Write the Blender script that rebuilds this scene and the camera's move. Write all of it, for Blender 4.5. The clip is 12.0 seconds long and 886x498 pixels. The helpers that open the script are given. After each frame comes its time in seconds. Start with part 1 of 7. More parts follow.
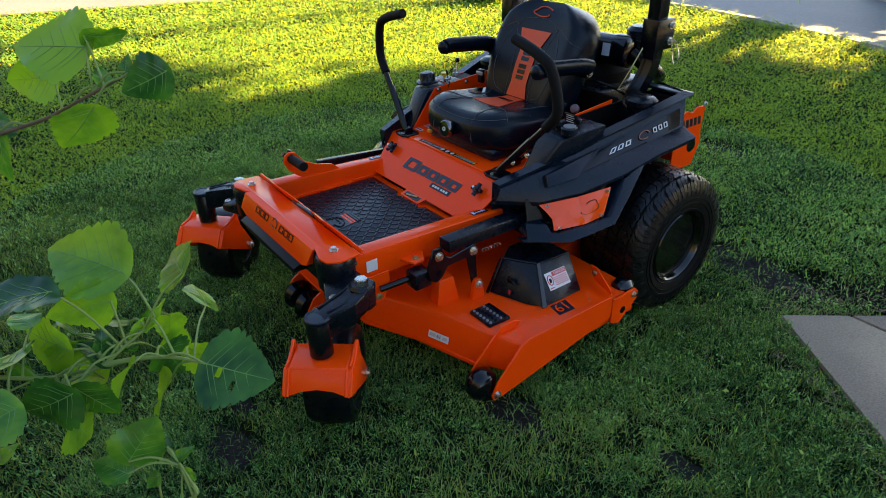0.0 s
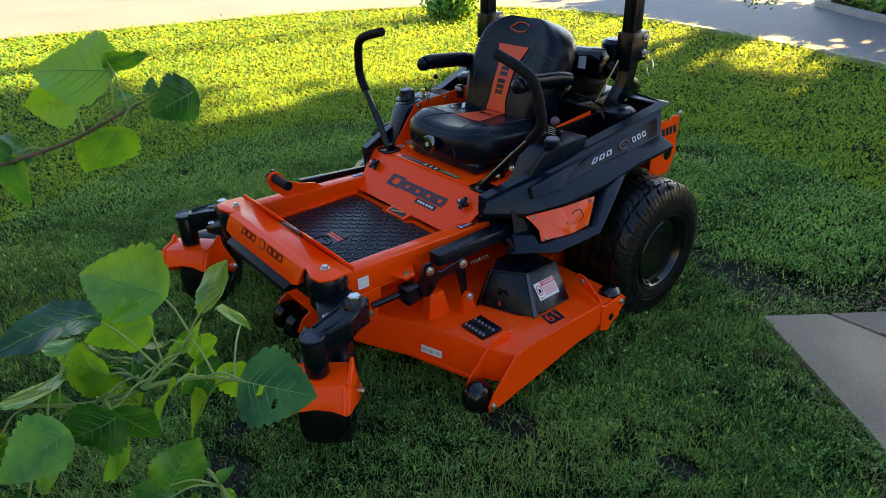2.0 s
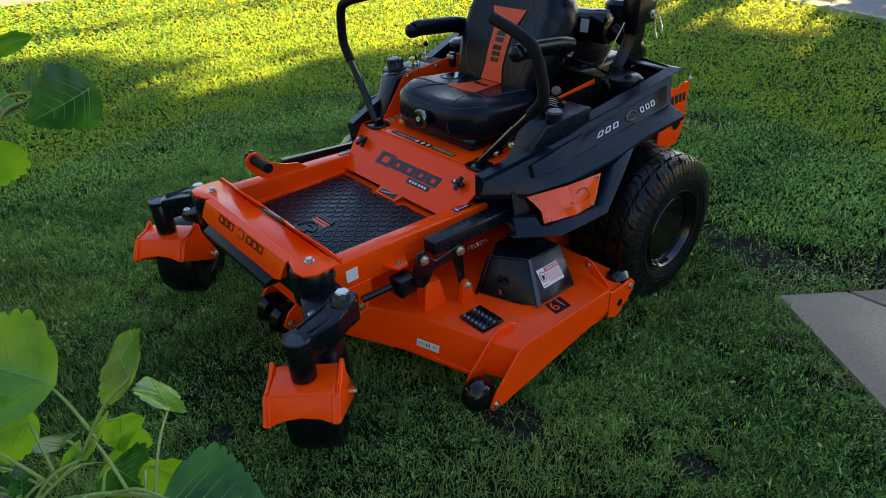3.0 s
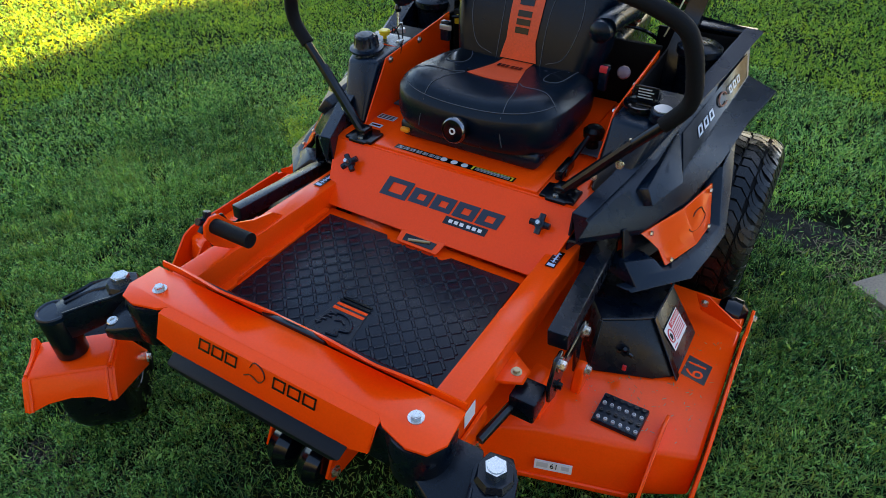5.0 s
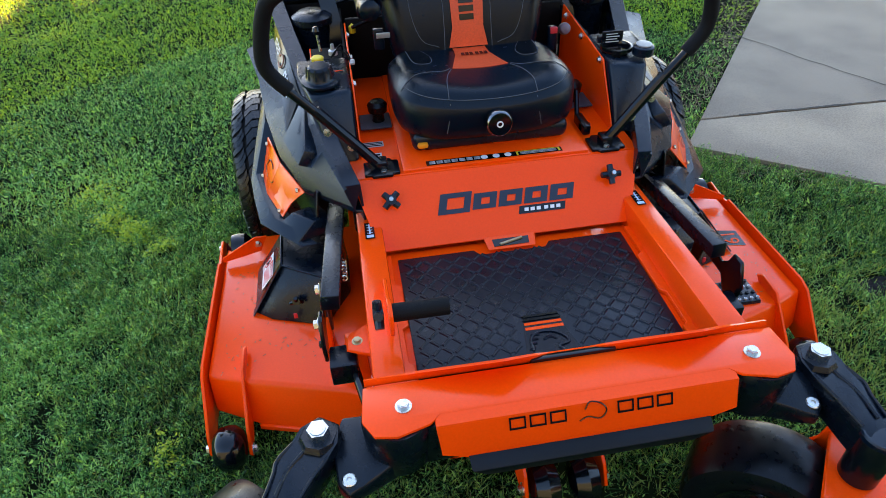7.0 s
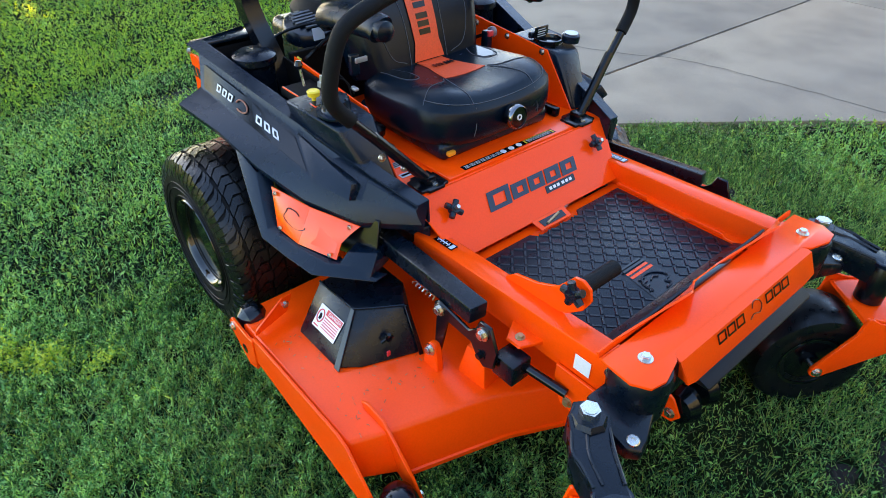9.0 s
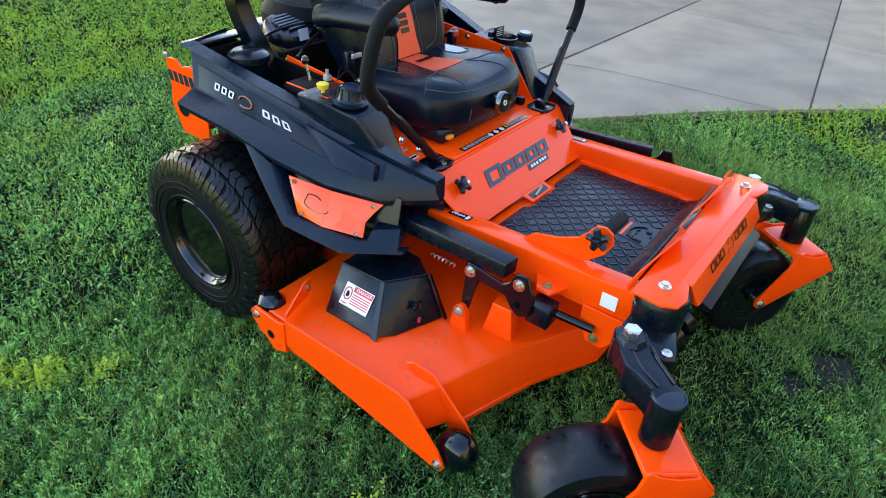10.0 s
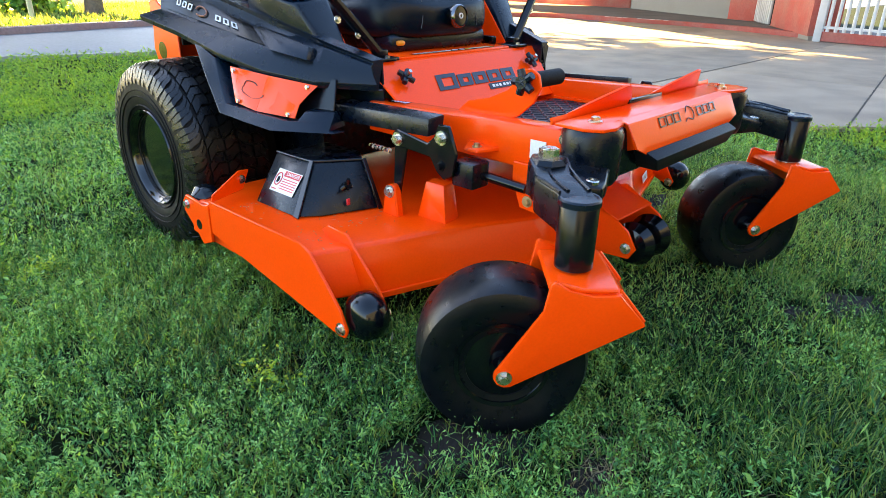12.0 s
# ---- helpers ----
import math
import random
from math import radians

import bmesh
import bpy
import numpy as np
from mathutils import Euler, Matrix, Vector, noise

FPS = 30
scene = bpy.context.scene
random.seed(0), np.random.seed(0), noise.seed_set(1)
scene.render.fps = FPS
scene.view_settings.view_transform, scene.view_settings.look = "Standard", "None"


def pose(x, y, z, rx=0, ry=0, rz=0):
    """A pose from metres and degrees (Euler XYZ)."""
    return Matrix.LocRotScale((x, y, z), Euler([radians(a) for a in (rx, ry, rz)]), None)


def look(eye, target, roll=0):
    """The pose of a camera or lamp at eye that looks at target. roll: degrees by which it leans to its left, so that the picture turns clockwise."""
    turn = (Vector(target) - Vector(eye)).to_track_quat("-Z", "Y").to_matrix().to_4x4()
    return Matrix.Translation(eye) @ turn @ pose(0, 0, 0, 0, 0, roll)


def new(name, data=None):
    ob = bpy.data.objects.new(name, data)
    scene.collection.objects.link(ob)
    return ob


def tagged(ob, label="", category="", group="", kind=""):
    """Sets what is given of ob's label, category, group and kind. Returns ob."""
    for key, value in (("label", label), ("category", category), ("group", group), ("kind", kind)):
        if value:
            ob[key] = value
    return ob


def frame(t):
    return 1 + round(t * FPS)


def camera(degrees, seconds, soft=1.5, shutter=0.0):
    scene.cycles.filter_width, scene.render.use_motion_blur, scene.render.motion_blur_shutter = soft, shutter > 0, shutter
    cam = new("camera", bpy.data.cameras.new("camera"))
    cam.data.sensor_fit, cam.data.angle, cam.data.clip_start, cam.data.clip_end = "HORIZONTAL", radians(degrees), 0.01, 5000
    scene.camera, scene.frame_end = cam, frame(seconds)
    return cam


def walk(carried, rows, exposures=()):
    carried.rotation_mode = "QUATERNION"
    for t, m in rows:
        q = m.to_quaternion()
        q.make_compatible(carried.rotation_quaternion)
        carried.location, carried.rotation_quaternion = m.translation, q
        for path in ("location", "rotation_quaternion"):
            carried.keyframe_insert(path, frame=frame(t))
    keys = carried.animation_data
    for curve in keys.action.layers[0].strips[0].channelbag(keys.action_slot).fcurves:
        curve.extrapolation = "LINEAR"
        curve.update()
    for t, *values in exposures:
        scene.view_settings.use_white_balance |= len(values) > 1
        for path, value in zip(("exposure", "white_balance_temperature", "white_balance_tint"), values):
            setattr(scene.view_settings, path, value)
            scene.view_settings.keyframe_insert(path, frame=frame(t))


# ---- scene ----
cam = camera(69.5, 12.0, 0.5)
PATH = [
    (0, (1.981, -1.409, 1.546), (0.574, -0.38, 0.565), -1.2),
    (0.5, (1.975, -1.461, 1.548), (0.607, -0.361, 0.588), -0.3),
    (1, (1.954, -1.468, 1.542), (0.596, -0.344, 0.596), -0.6),
    (1.5, (1.984, -1.459, 1.561), (0.607, -0.355, 0.621), -1.7),
    (2, (1.952, -1.464, 1.548), (0.582, -0.351, 0.608), -1.9),
    (2.5, (1.915, -1.446, 1.549), (0.563, -0.329, 0.587), -2.1),
    (3, (1.807, -1.347, 1.52), (0.486, -0.256, 0.488), -2.9),
    (3.2, (1.709, -1.271, 1.5), (0.379, -0.22, 0.439), -3.9),
    (4, (1.262, -1.185, 1.548), (0.17, 0.0, 0.37), -2.2),
    (4.8, (0.841, -1.2, 1.517), (-0.042, 0.087, 0.266), -0.6),
    (5, (0.753, -1.221, 1.482), (-0.071, 0.126, 0.253), -0.6),
    (5.5, (0.424, -1.197, 1.471), (-0.175, 0.238, 0.213), -0.2),
    (6, (0.109, -1.33, 1.472), (-0.118, 0.218, 0.226), 0.9),
    (6.5, (-0.139, -1.437, 1.519), (-0.056, 0.117, 0.263), 0.7),
    (7, (-0.36, -1.362, 1.495), (-0.137, 0.174, 0.233), -2.1),
    (7.2, (-0.446, -1.334, 1.508), (-0.136, 0.179, 0.237), -1.4),
    (8.8, (-1.149, -1.107, 1.477), (-0.18, 0.167, 0.276), -1.5),
    (9, (-1.23, -1.043, 1.478), (-0.175, 0.163, 0.28), 0.9),
    (9.5, (-1.481, -0.92, 1.485), (-0.19, 0.1, 0.348), 1.8),
    (10, (-1.648, -0.907, 1.446), (-0.294, 0.041, 0.319), 4.1),
    (10.5, (-1.676, -1.106, 1.411), (-0.338, -0.113, 0.304), 3.6),
    (11, (-1.652, -1.26, 1.315), (-0.33, -0.169, 0.286), 2.5),
    (11.5, (-1.586, -1.267, 1.025), (-0.247, -0.089, 0.118), 1.9),
    (12, (-1.546, -1.328, 0.833), (-0.201, -0.078, 0.039), 1.0),
]
EXPOSURES = [(0, 3.22, 6500, 10), (2, 3.20, 6500, 10), (3, 3.14, 6500, 10), (5, 3.65, 6500, 10), (7, 4.12, 6500, 10), (9, 4.38, 6500, 10), (12, 4.46, 6500, 10)]
walk(cam, [(t, look(eye, target, roll)) for t, eye, target, roll in PATH], EXPOSURES)

# ---- world and sun ----
SUN_UP, SUN_TURN = 31.0, 4.0
world = bpy.data.worlds.new("evening_sky")
scene.world = world
world.use_nodes = True
wn, wl = world.node_tree.nodes, world.node_tree.links
sky = wn.new("ShaderNodeTexSky")
sky.sky_type = "NISHITA"
sky.sun_disc = False
sky.sun_elevation, sky.sun_rotation = radians(SUN_UP), radians(SUN_TURN)
sky.dust_density = 0.7
wl.new(sky.outputs[0], wn["Background"].inputs[0])
wn["Background"].inputs[1].default_value = 0.042
sun_data = bpy.data.lights.new("sun", "SUN")
sun_data.energy, sun_data.angle, sun_data.color = 5.0, radians(0.6), (1.0, 0.67, 0.24)
sun = new("sun", sun_data)
sun.matrix_world = look((0, 0, 40), (-math.sin(radians(SUN_TURN)) * 40, -math.cos(radians(SUN_TURN)) * 40, 40 - 40 * math.tan(radians(SUN_UP))))


# ---- materials ----
def material(name, colour, rough=0.5, metal=0.0, grain=0.0, grain_scale=200.0, vary=0.0, vary_scale=6.0, coat=0.0, second=None, bump=0.0, bump_scale=300.0, bump_kind="noise", rough_vary=0.0, shine=0.5):
    m = bpy.data.materials.new(name)
    m.use_nodes = True
    n, l = m.node_tree.nodes, m.node_tree.links
    b = n["Principled BSDF"]
    b.inputs["Roughness"].default_value, b.inputs["Metallic"].default_value = rough, metal
    b.inputs["Specular IOR Level"].default_value = shine
    b.inputs["Coat Weight"].default_value, b.inputs["Coat Roughness"].default_value = coat, 0.08
    place = n.new("ShaderNodeTexCoord").outputs["Object"]
    second = second or tuple(c * 0.55 for c in colour)

    def tex(scale, detail=4.0):
        t = n.new("ShaderNodeTexNoise")
        t.inputs["Scale"].default_value, t.inputs["Detail"].default_value = scale, detail
        l.new(place, t.inputs["Vector"])
        return t.outputs["Fac"]

    wide, fine = tex(vary_scale, 6.0), tex(grain_scale, 3.0)
    amount = n.new("ShaderNodeMapRange")
    l.new(wide, amount.inputs["Value"])
    amount.inputs["From Min"].default_value, amount.inputs["From Max"].default_value = 0.38, 0.68
    amount.inputs["To Max"].default_value = vary
    mix = n.new("ShaderNodeMix")
    mix.data_type = "RGBA"
    mix.inputs[6].default_value, mix.inputs[7].default_value = (*colour, 1), (*second, 1)
    l.new(amount.outputs[0], mix.inputs[0])
    speck = n.new("ShaderNodeMapRange")
    l.new(fine, speck.inputs["Value"])
    speck.inputs["From Min"].default_value, speck.inputs["From Max"].default_value = 0.3, 0.7
    speck.inputs["To Min"].default_value, speck.inputs["To Max"].default_value = 1 - grain, 1 + grain
    mul = n.new("ShaderNodeMix")
    mul.data_type, mul.blend_type = "RGBA", "MULTIPLY"
    mul.inputs[0].default_value = 1.0
    l.new(mix.outputs[2], mul.inputs[6])
    l.new(speck.outputs[0], mul.inputs[7])
    l.new(mul.outputs[2], b.inputs["Base Color"])
    if rough_vary:
        r = n.new("ShaderNodeMapRange")
        l.new(tex(vary_scale * 3, 5.0), r.inputs["Value"])
        r.inputs["From Min"].default_value, r.inputs["From Max"].default_value = 0.3, 0.7
        r.inputs["To Min"].default_value, r.inputs["To Max"].default_value = rough - rough_vary, rough + rough_vary
        l.new(r.outputs[0], b.inputs["Roughness"])
    if bump:
        if bump_kind == "cells":
            t = n.new("ShaderNodeTexVoronoi")
            t.inputs["Scale"].default_value = bump_scale
            l.new(place, t.inputs["Vector"])
            height = t.outputs["Distance"]
        else:
            height = tex(bump_scale, 3.0)
        bp = n.new("ShaderNodeBump")
        bp.inputs["Strength"].default_value, bp.inputs["Distance"].default_value = bump, 0.002
        l.new(height, bp.inputs["Height"])
        l.new(bp.outputs[0], b.inputs["Normal"])
    return m


ORANGE = material("orange_powder_coat", (0.99, 0.071, 0.0012), 0.2, vary=0.25, vary_scale=2.5, second=(0.95, 0.064, 0.0012), grain=0.03, shine=0.25, bump=0.05, bump_scale=420, rough_vary=0.06)
ORANGE_GLOSS = material("glossy_orange_panel", (0.98, 0.085, 0.0018), 0.16, vary=0.25, vary_scale=2.5, second=(0.92, 0.070, 0.0015), bump=0.04, bump_scale=420, rough_vary=0.06, shine=0.60)
ORANGE_VINYL = material("orange_vinyl", (0.72, 0.075, 0.012), 0.5, grain=0.1, bump=0.25, bump_scale=700, bump_kind="cells")
ORANGE_STAIN = material("orange_stitched_print", (0.62, 0.06, 0.012), 0.55)
BLACK_PLASTIC = material("black_moulded_plastic", (0.0012, 0.0062, 0.0150), 0.26, vary=0.5, vary_scale=5, second=(0.0020, 0.0085, 0.0195), grain=0.2, grain_scale=900, bump=0.15, bump_scale=1100, rough_vary=0.05, shine=0.36)
BLACK_GLOSS = material("black_gloss_panel", (0.0018, 0.0032, 0.0056), 0.14, vary=0.4, shine=0.45)
BLACK_PAINT = material("black_powder_coat", (0.0012, 0.0026, 0.0055), 0.21, vary=0.4, vary_scale=8, second=(0.0030, 0.0045, 0.0070), bump=0.06, bump_scale=500, rough_vary=0.05, shine=0.36)
BLACK_CAST = material("black_painted_casting", (0.0012, 0.0038, 0.0088), 0.28, vary=0.5, vary_scale=12, second=(0.0020, 0.0054, 0.0115), bump=0.14, bump_scale=240, rough_vary=0.08, shine=0.34)
SIDEWALL = material("dull_tyre_sidewall", (0.0030, 0.0036, 0.0042), 0.55, vary=0.6, vary_scale=9, second=(0.007, 0.007, 0.007), grain=0.25, grain_scale=260, bump=0.2, bump_scale=350, rough_vary=0.08, shine=0.14)
TREAD = material("black_tread_rubber", (0.0020, 0.0028, 0.0040), 0.30, vary=0.6, vary_scale=14, second=(0.006, 0.006, 0.0065), grain=0.25, grain_scale=260, bump=0.25, bump_scale=420, rough_vary=0.12, shine=0.42)
RIM_PAINT = material("glossy_black_rim_paint", (0.0025, 0.0028, 0.0032), 0.10, grain=0.1, grain_scale=300, shine=0.60)
RUBBER = material("black_tyre_rubber", (0.0014, 0.0022, 0.0032), 0.24, vary=0.6, vary_scale=9, second=(0.005, 0.005, 0.0055), grain=0.25, grain_scale=260, bump=0.2, bump_scale=350, rough_vary=0.08, shine=0.26)
DUSTY_RUBBER = material("grass_worn_rubber", (0.0016, 0.0034, 0.0064), 0.34, vary=0.7, vary_scale=14, second=(0.0040, 0.0052, 0.0070), grain=0.3, grain_scale=240, bump=0.12, bump_scale=300, rough_vary=0.12, shine=0.28)
MAT_RUBBER = material("floor_mat_rubber", (0.0020, 0.0046, 0.0110), 0.30, vary=0.6, vary_scale=7, second=(0.004, 0.006, 0.011), grain=0.3, bump=0.2, bump_scale=500, rough_vary=0.10, shine=0.3)
LEATHER = material("black_grained_vinyl", (0.0008, 0.0050, 0.0115), 0.25, vary=0.5, vary_scale=6, second=(0.0013, 0.0066, 0.0145), bump=0.12, bump_scale=900, bump_kind="cells", rough_vary=0.03, shine=0.23)
FOAM_GRIP = material("black_foam_grip", (0.0022, 0.0032, 0.0045), 0.7, bump=0.5, bump_scale=600, grain=0.2, shine=0.2)
MATT_BLACK = material("matt_black_plastic", (0.004, 0.004, 0.0045), 0.6, grain=0.2, bump=0.2, bump_scale=800, shine=0.09)
BUMPER = material("dull_black_bumper", (0.005, 0.009, 0.015), 0.5, vary=0.5, vary_scale=9, bump=0.15, bump_scale=700, shine=0.2)
THREAD = material("grey_stitching", (0.07, 0.075, 0.085), 0.8)
ZINC = material("zinc_plated_steel", (0.62, 0.62, 0.58), 0.28, metal=1.0, vary=0.5, vary_scale=40, second=(0.47, 0.47, 0.46), rough_vary=0.08)
YELLOW_ZINC = material("yellow_zinc_steel", (0.5, 0.45, 0.28), 0.38, metal=0.9, vary=0.6, vary_scale=50, second=(0.35, 0.28, 0.12))
DARK_CHROME = material("dark_chrome", (0.20, 0.20, 0.21), 0.1, metal=1.0)
MAUVE = material("dull_mauve_plastic", (0.16, 0.11, 0.14), 0.4, vary=0.3)
SLATE = material("slate_grey_plastic", (0.045, 0.055, 0.075), 0.45)
SILVER = material("silver_plastic", (0.42, 0.43, 0.45), 0.3, metal=0.6)
WHITE = material("white_print", (0.72, 0.72, 0.72), 0.45, grain=0.05)
RED = material("red_print", (0.55, 0.03, 0.04), 0.45)
YELLOW = material("yellow_plastic", (0.75, 0.55, 0.02), 0.4)
AMBER = material("amber_plastic", (0.80, 0.28, 0.01), 0.35)
BLUE_WHITE = material("pale_blue_print", (0.45, 0.55, 0.7), 0.4)
DECAL_DARK = material("dark_blue_grey_decal", (0.016, 0.020, 0.036), 0.16, vary=0.4, vary_scale=20)
LIGHT_GREY = material("light_grey_print", (0.5, 0.5, 0.5), 0.5)
BARK = material("grey_brown_bark", (0.16, 0.12, 0.085), 0.9, vary=0.7, vary_scale=5, second=(0.07, 0.05, 0.035), grain=0.3, grain_scale=30, bump=1.0, bump_scale=25)
CONCRETE = material("weathered_concrete", (0.325, 0.256, 0.178), 0.85, vary=0.9, vary_scale=2.6, second=(0.222, 0.176, 0.126), grain=0.20, grain_scale=140, bump=0.35, bump_scale=160)
# soil in the slab joints; also the shadow line painted on the kerb
JOINT_KERB_SHADE = material("joint_soil_and_kerb_shade", (0.062, 0.052, 0.040), 0.95, grain=0.4, grain_scale=80)
ROAD = material("worn_road_surface", (0.140, 0.148, 0.170), 0.6, vary=0.6, vary_scale=0.5, second=(0.105, 0.112, 0.132), grain=0.15, grain_scale=25, bump=0.5, bump_scale=60)
KERB = material("pale_kerb_concrete", (0.38, 0.355, 0.32), 0.85, vary=0.6, vary_scale=3, grain=0.1, bump=0.3, bump_scale=90)
RED_PAINT = material("faded_red_paint", (0.36, 0.058, 0.04), 0.75, vary=0.7, vary_scale=2.5, second=(0.30, 0.13, 0.10), grain=0.12, grain_scale=30)
FADED_RED = material("faded_pink_kerb_paint", (0.30, 0.165, 0.135), 0.8, vary=0.7, vary_scale=3, second=(0.27, 0.21, 0.19), grain=0.15, grain_scale=30)
PAVING = material("pinkish_grey_paving", (0.115, 0.098, 0.088), 0.85, vary=0.6, vary_scale=1.5, grain=0.15, grain_scale=30)
CREAM = material("cream_wall_paint", (0.27, 0.25, 0.225), 0.8, vary=0.5, vary_scale=1.2, second=(0.225, 0.205, 0.18), grain=0.06)
WHITE_METAL = material("white_painted_metal", (0.58, 0.58, 0.56), 0.5, vary=0.3, vary_scale=4)


def foliage(name, low, high, scale, through_light=0.35, rough=0.5, third=None, lit=(1.6, 1.25, 0.6), by_object=False, shine=0.22):
    m = bpy.data.materials.new(name)
    m.use_nodes = True
    n, l = m.node_tree.nodes, m.node_tree.links
    b = n["Principled BSDF"]
    b.inputs["Roughness"].default_value = rough
    b.inputs["Specular IOR Level"].default_value = shine
    place = n.new("ShaderNodeTexCoord").outputs["Object"]
    wide = n.new("ShaderNodeTexNoise")
    wide.inputs["Scale"].default_value, wide.inputs["Detail"].default_value = scale, 5.0
    l.new(place, wide.inputs["Vector"])
    island = n.new("ShaderNodeNewGeometry").outputs["Random Per Island"]
    if by_object:
        island = n.new("ShaderNodeObjectInfo").outputs["Random"]
    add = n.new("ShaderNodeMath")
    add.operation = "MULTIPLY_ADD"
    l.new(island, add.inputs[0])
    add.inputs[1].default_value = 0.62
    l.new(wide.outputs["Fac"], add.inputs[2])
    ramp = n.new("ShaderNodeValToRGB")
    ramp.color_ramp.elements[0].position, ramp.color_ramp.elements[1].position = 0.44, 1.0
    ramp.color_ramp.elements[0].color, ramp.color_ramp.elements[1].color = (*low, 1), (*high, 1)
    if third:
        e = ramp.color_ramp.elements.new(0.74)
        e.color = (*third, 1)
    l.new(add.outputs[0], ramp.inputs["Fac"])
    l.new(ramp.outputs[0], b.inputs["Base Color"])
    glow = n.new("ShaderNodeBsdfTranslucent")
    warm = n.new("ShaderNodeMix")
    warm.data_type, warm.blend_type, warm.clamp_result = "RGBA", "MULTIPLY", False
    warm.inputs[0].default_value = 1.0
    l.new(ramp.outputs[0], warm.inputs[6])
    warm.inputs[7].default_value = (*lit, 1)
    l.new(warm.outputs[2], glow.inputs["Color"])
    mix = n.new("ShaderNodeMixShader")
    mix.inputs[0].default_value = through_light
    l.new(b.outputs[0], mix.inputs[1])
    l.new(glow.outputs[0], mix.inputs[2])
    l.new(mix.outputs[0], n["Material Output"].inputs["Surface"])
    return m


GRASS = foliage("lawn_grass", (0.003, 0.020, 0.007), (0.21, 0.38, 0.120), 1.4, 0.32, 0.34, (0.048, 0.185, 0.058), (3.6, 1.7, 0.36))
WEEDS = foliage("broad_weed_leaves", (0.0030, 0.020, 0.007), (0.24, 0.49, 0.145), 1.6, 0.33, 0.36, (0.080, 0.258, 0.068), (2.9, 1.75, 0.30))
YELLOW_WEEDS = foliage("yellow_green_weeds", (0.21, 0.39, 0.03), (0.46, 0.57, 0.05), 3.0, 0.35, 0.45)
STRAW = foliage("dry_straw", (0.12, 0.095, 0.05), (0.34, 0.28, 0.17), 2.0, 0.1, 0.8)
CARPET = foliage("lawn_carpet", (0.062, 0.205, 0.044), (0.165, 0.39, 0.085), 1.6, 0.42, 0.55, (0.098, 0.29, 0.062), (4.9, 2.15, 0.21), shine=0.1)
TREE_LEAF = foliage("tree_foliage", (0.03, 0.075, 0.012), (0.10, 0.16, 0.02), 0.7, 0.4)
COTTONWOOD = foliage("cottonwood_leaf", (0.012, 0.070, 0.022), (0.18, 0.40, 0.030), 1.6, 0.43, 0.24, (0.055, 0.20, 0.030), (1.9, 1.5, 0.38), by_object=True, shine=0.5)
STEM = material("green_stem", (0.20, 0.30, 0.07), 0.55, vary=0.6, vary_scale=12, second=(0.15, 0.22, 0.06))
VEIN = material("pale_leaf_vein", (0.13, 0.29, 0.055), 0.5)
TWIG = material("brown_twig", (0.16, 0.11, 0.07), 0.8, vary=0.6, vary_scale=25, bump=0.5, bump_scale=200)


def soil():
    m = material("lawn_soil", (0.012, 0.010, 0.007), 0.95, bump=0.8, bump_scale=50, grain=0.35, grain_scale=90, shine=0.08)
    n, l = m.node_tree.nodes, m.node_tree.links
    b = n["Principled BSDF"]
    place = n.new("ShaderNodeTexCoord").outputs["Object"]
    wide = n.new("ShaderNodeTexNoise")
    wide.inputs["Scale"].default_value, wide.inputs["Detail"].default_value = 0.9, 8.0
    l.new(place, wide.inputs["Vector"])
    ramp = n.new("ShaderNodeValToRGB")
    ramp.color_ramp.elements[0].position, ramp.color_ramp.elements[1].position = 0.35, 0.7
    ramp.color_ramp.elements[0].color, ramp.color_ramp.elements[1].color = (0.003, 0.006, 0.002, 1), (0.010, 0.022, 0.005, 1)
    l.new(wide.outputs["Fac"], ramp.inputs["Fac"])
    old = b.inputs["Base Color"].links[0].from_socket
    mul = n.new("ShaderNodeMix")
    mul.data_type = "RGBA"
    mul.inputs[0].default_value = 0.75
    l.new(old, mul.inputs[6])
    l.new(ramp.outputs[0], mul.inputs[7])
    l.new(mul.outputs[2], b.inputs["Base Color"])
    return m


SOIL = soil()
DIRT = material("bare_dark_soil", (0.0125, 0.0088, 0.0056), 0.95, vary=0.8, vary_scale=14, second=(0.003, 0.0025, 0.002), grain=0.4, grain_scale=70, bump=1.0, bump_scale=60)


# ---- mesh helpers ----
def mesh_of(bm, smooth=35.0):
    bmesh.ops.recalc_face_normals(bm, faces=bm.faces)
    me = bpy.data.meshes.new("mesh")
    bm.to_mesh(me)
    bm.free()
    if smooth and len(me.polygons):
        me.polygons.foreach_set("use_smooth", [True] * len(me.polygons))
        me.set_sharp_from_angle(angle=radians(smooth))
    return me


def part(name, bm, mat, parent=None, label="", smooth=35.0):
    me = mesh_of(bm, smooth)
    me.materials.append(mat)
    ob = new(name, me)
    if parent is not None:
        ob.parent = parent
    if label:
        ob["label"] = label
    return ob


def thing(name, label, category, group="", kind="", at=(0, 0, 0)):
    ob = new(name)
    ob.location = at
    return tagged(ob, label, category, group, kind)


def round_edges(bm, size, segs=2, angle=25.0, edges=None):
    if size <= 0:
        return bm
    es = [e for e in (edges or bm.edges) if len(e.link_faces) == 2 and e.calc_face_angle(0) > radians(angle)]
    if es:
        bmesh.ops.bevel(bm, geom=es, offset=size, segments=segs, profile=0.5, affect="EDGES", clamp_overlap=True)
    return bm


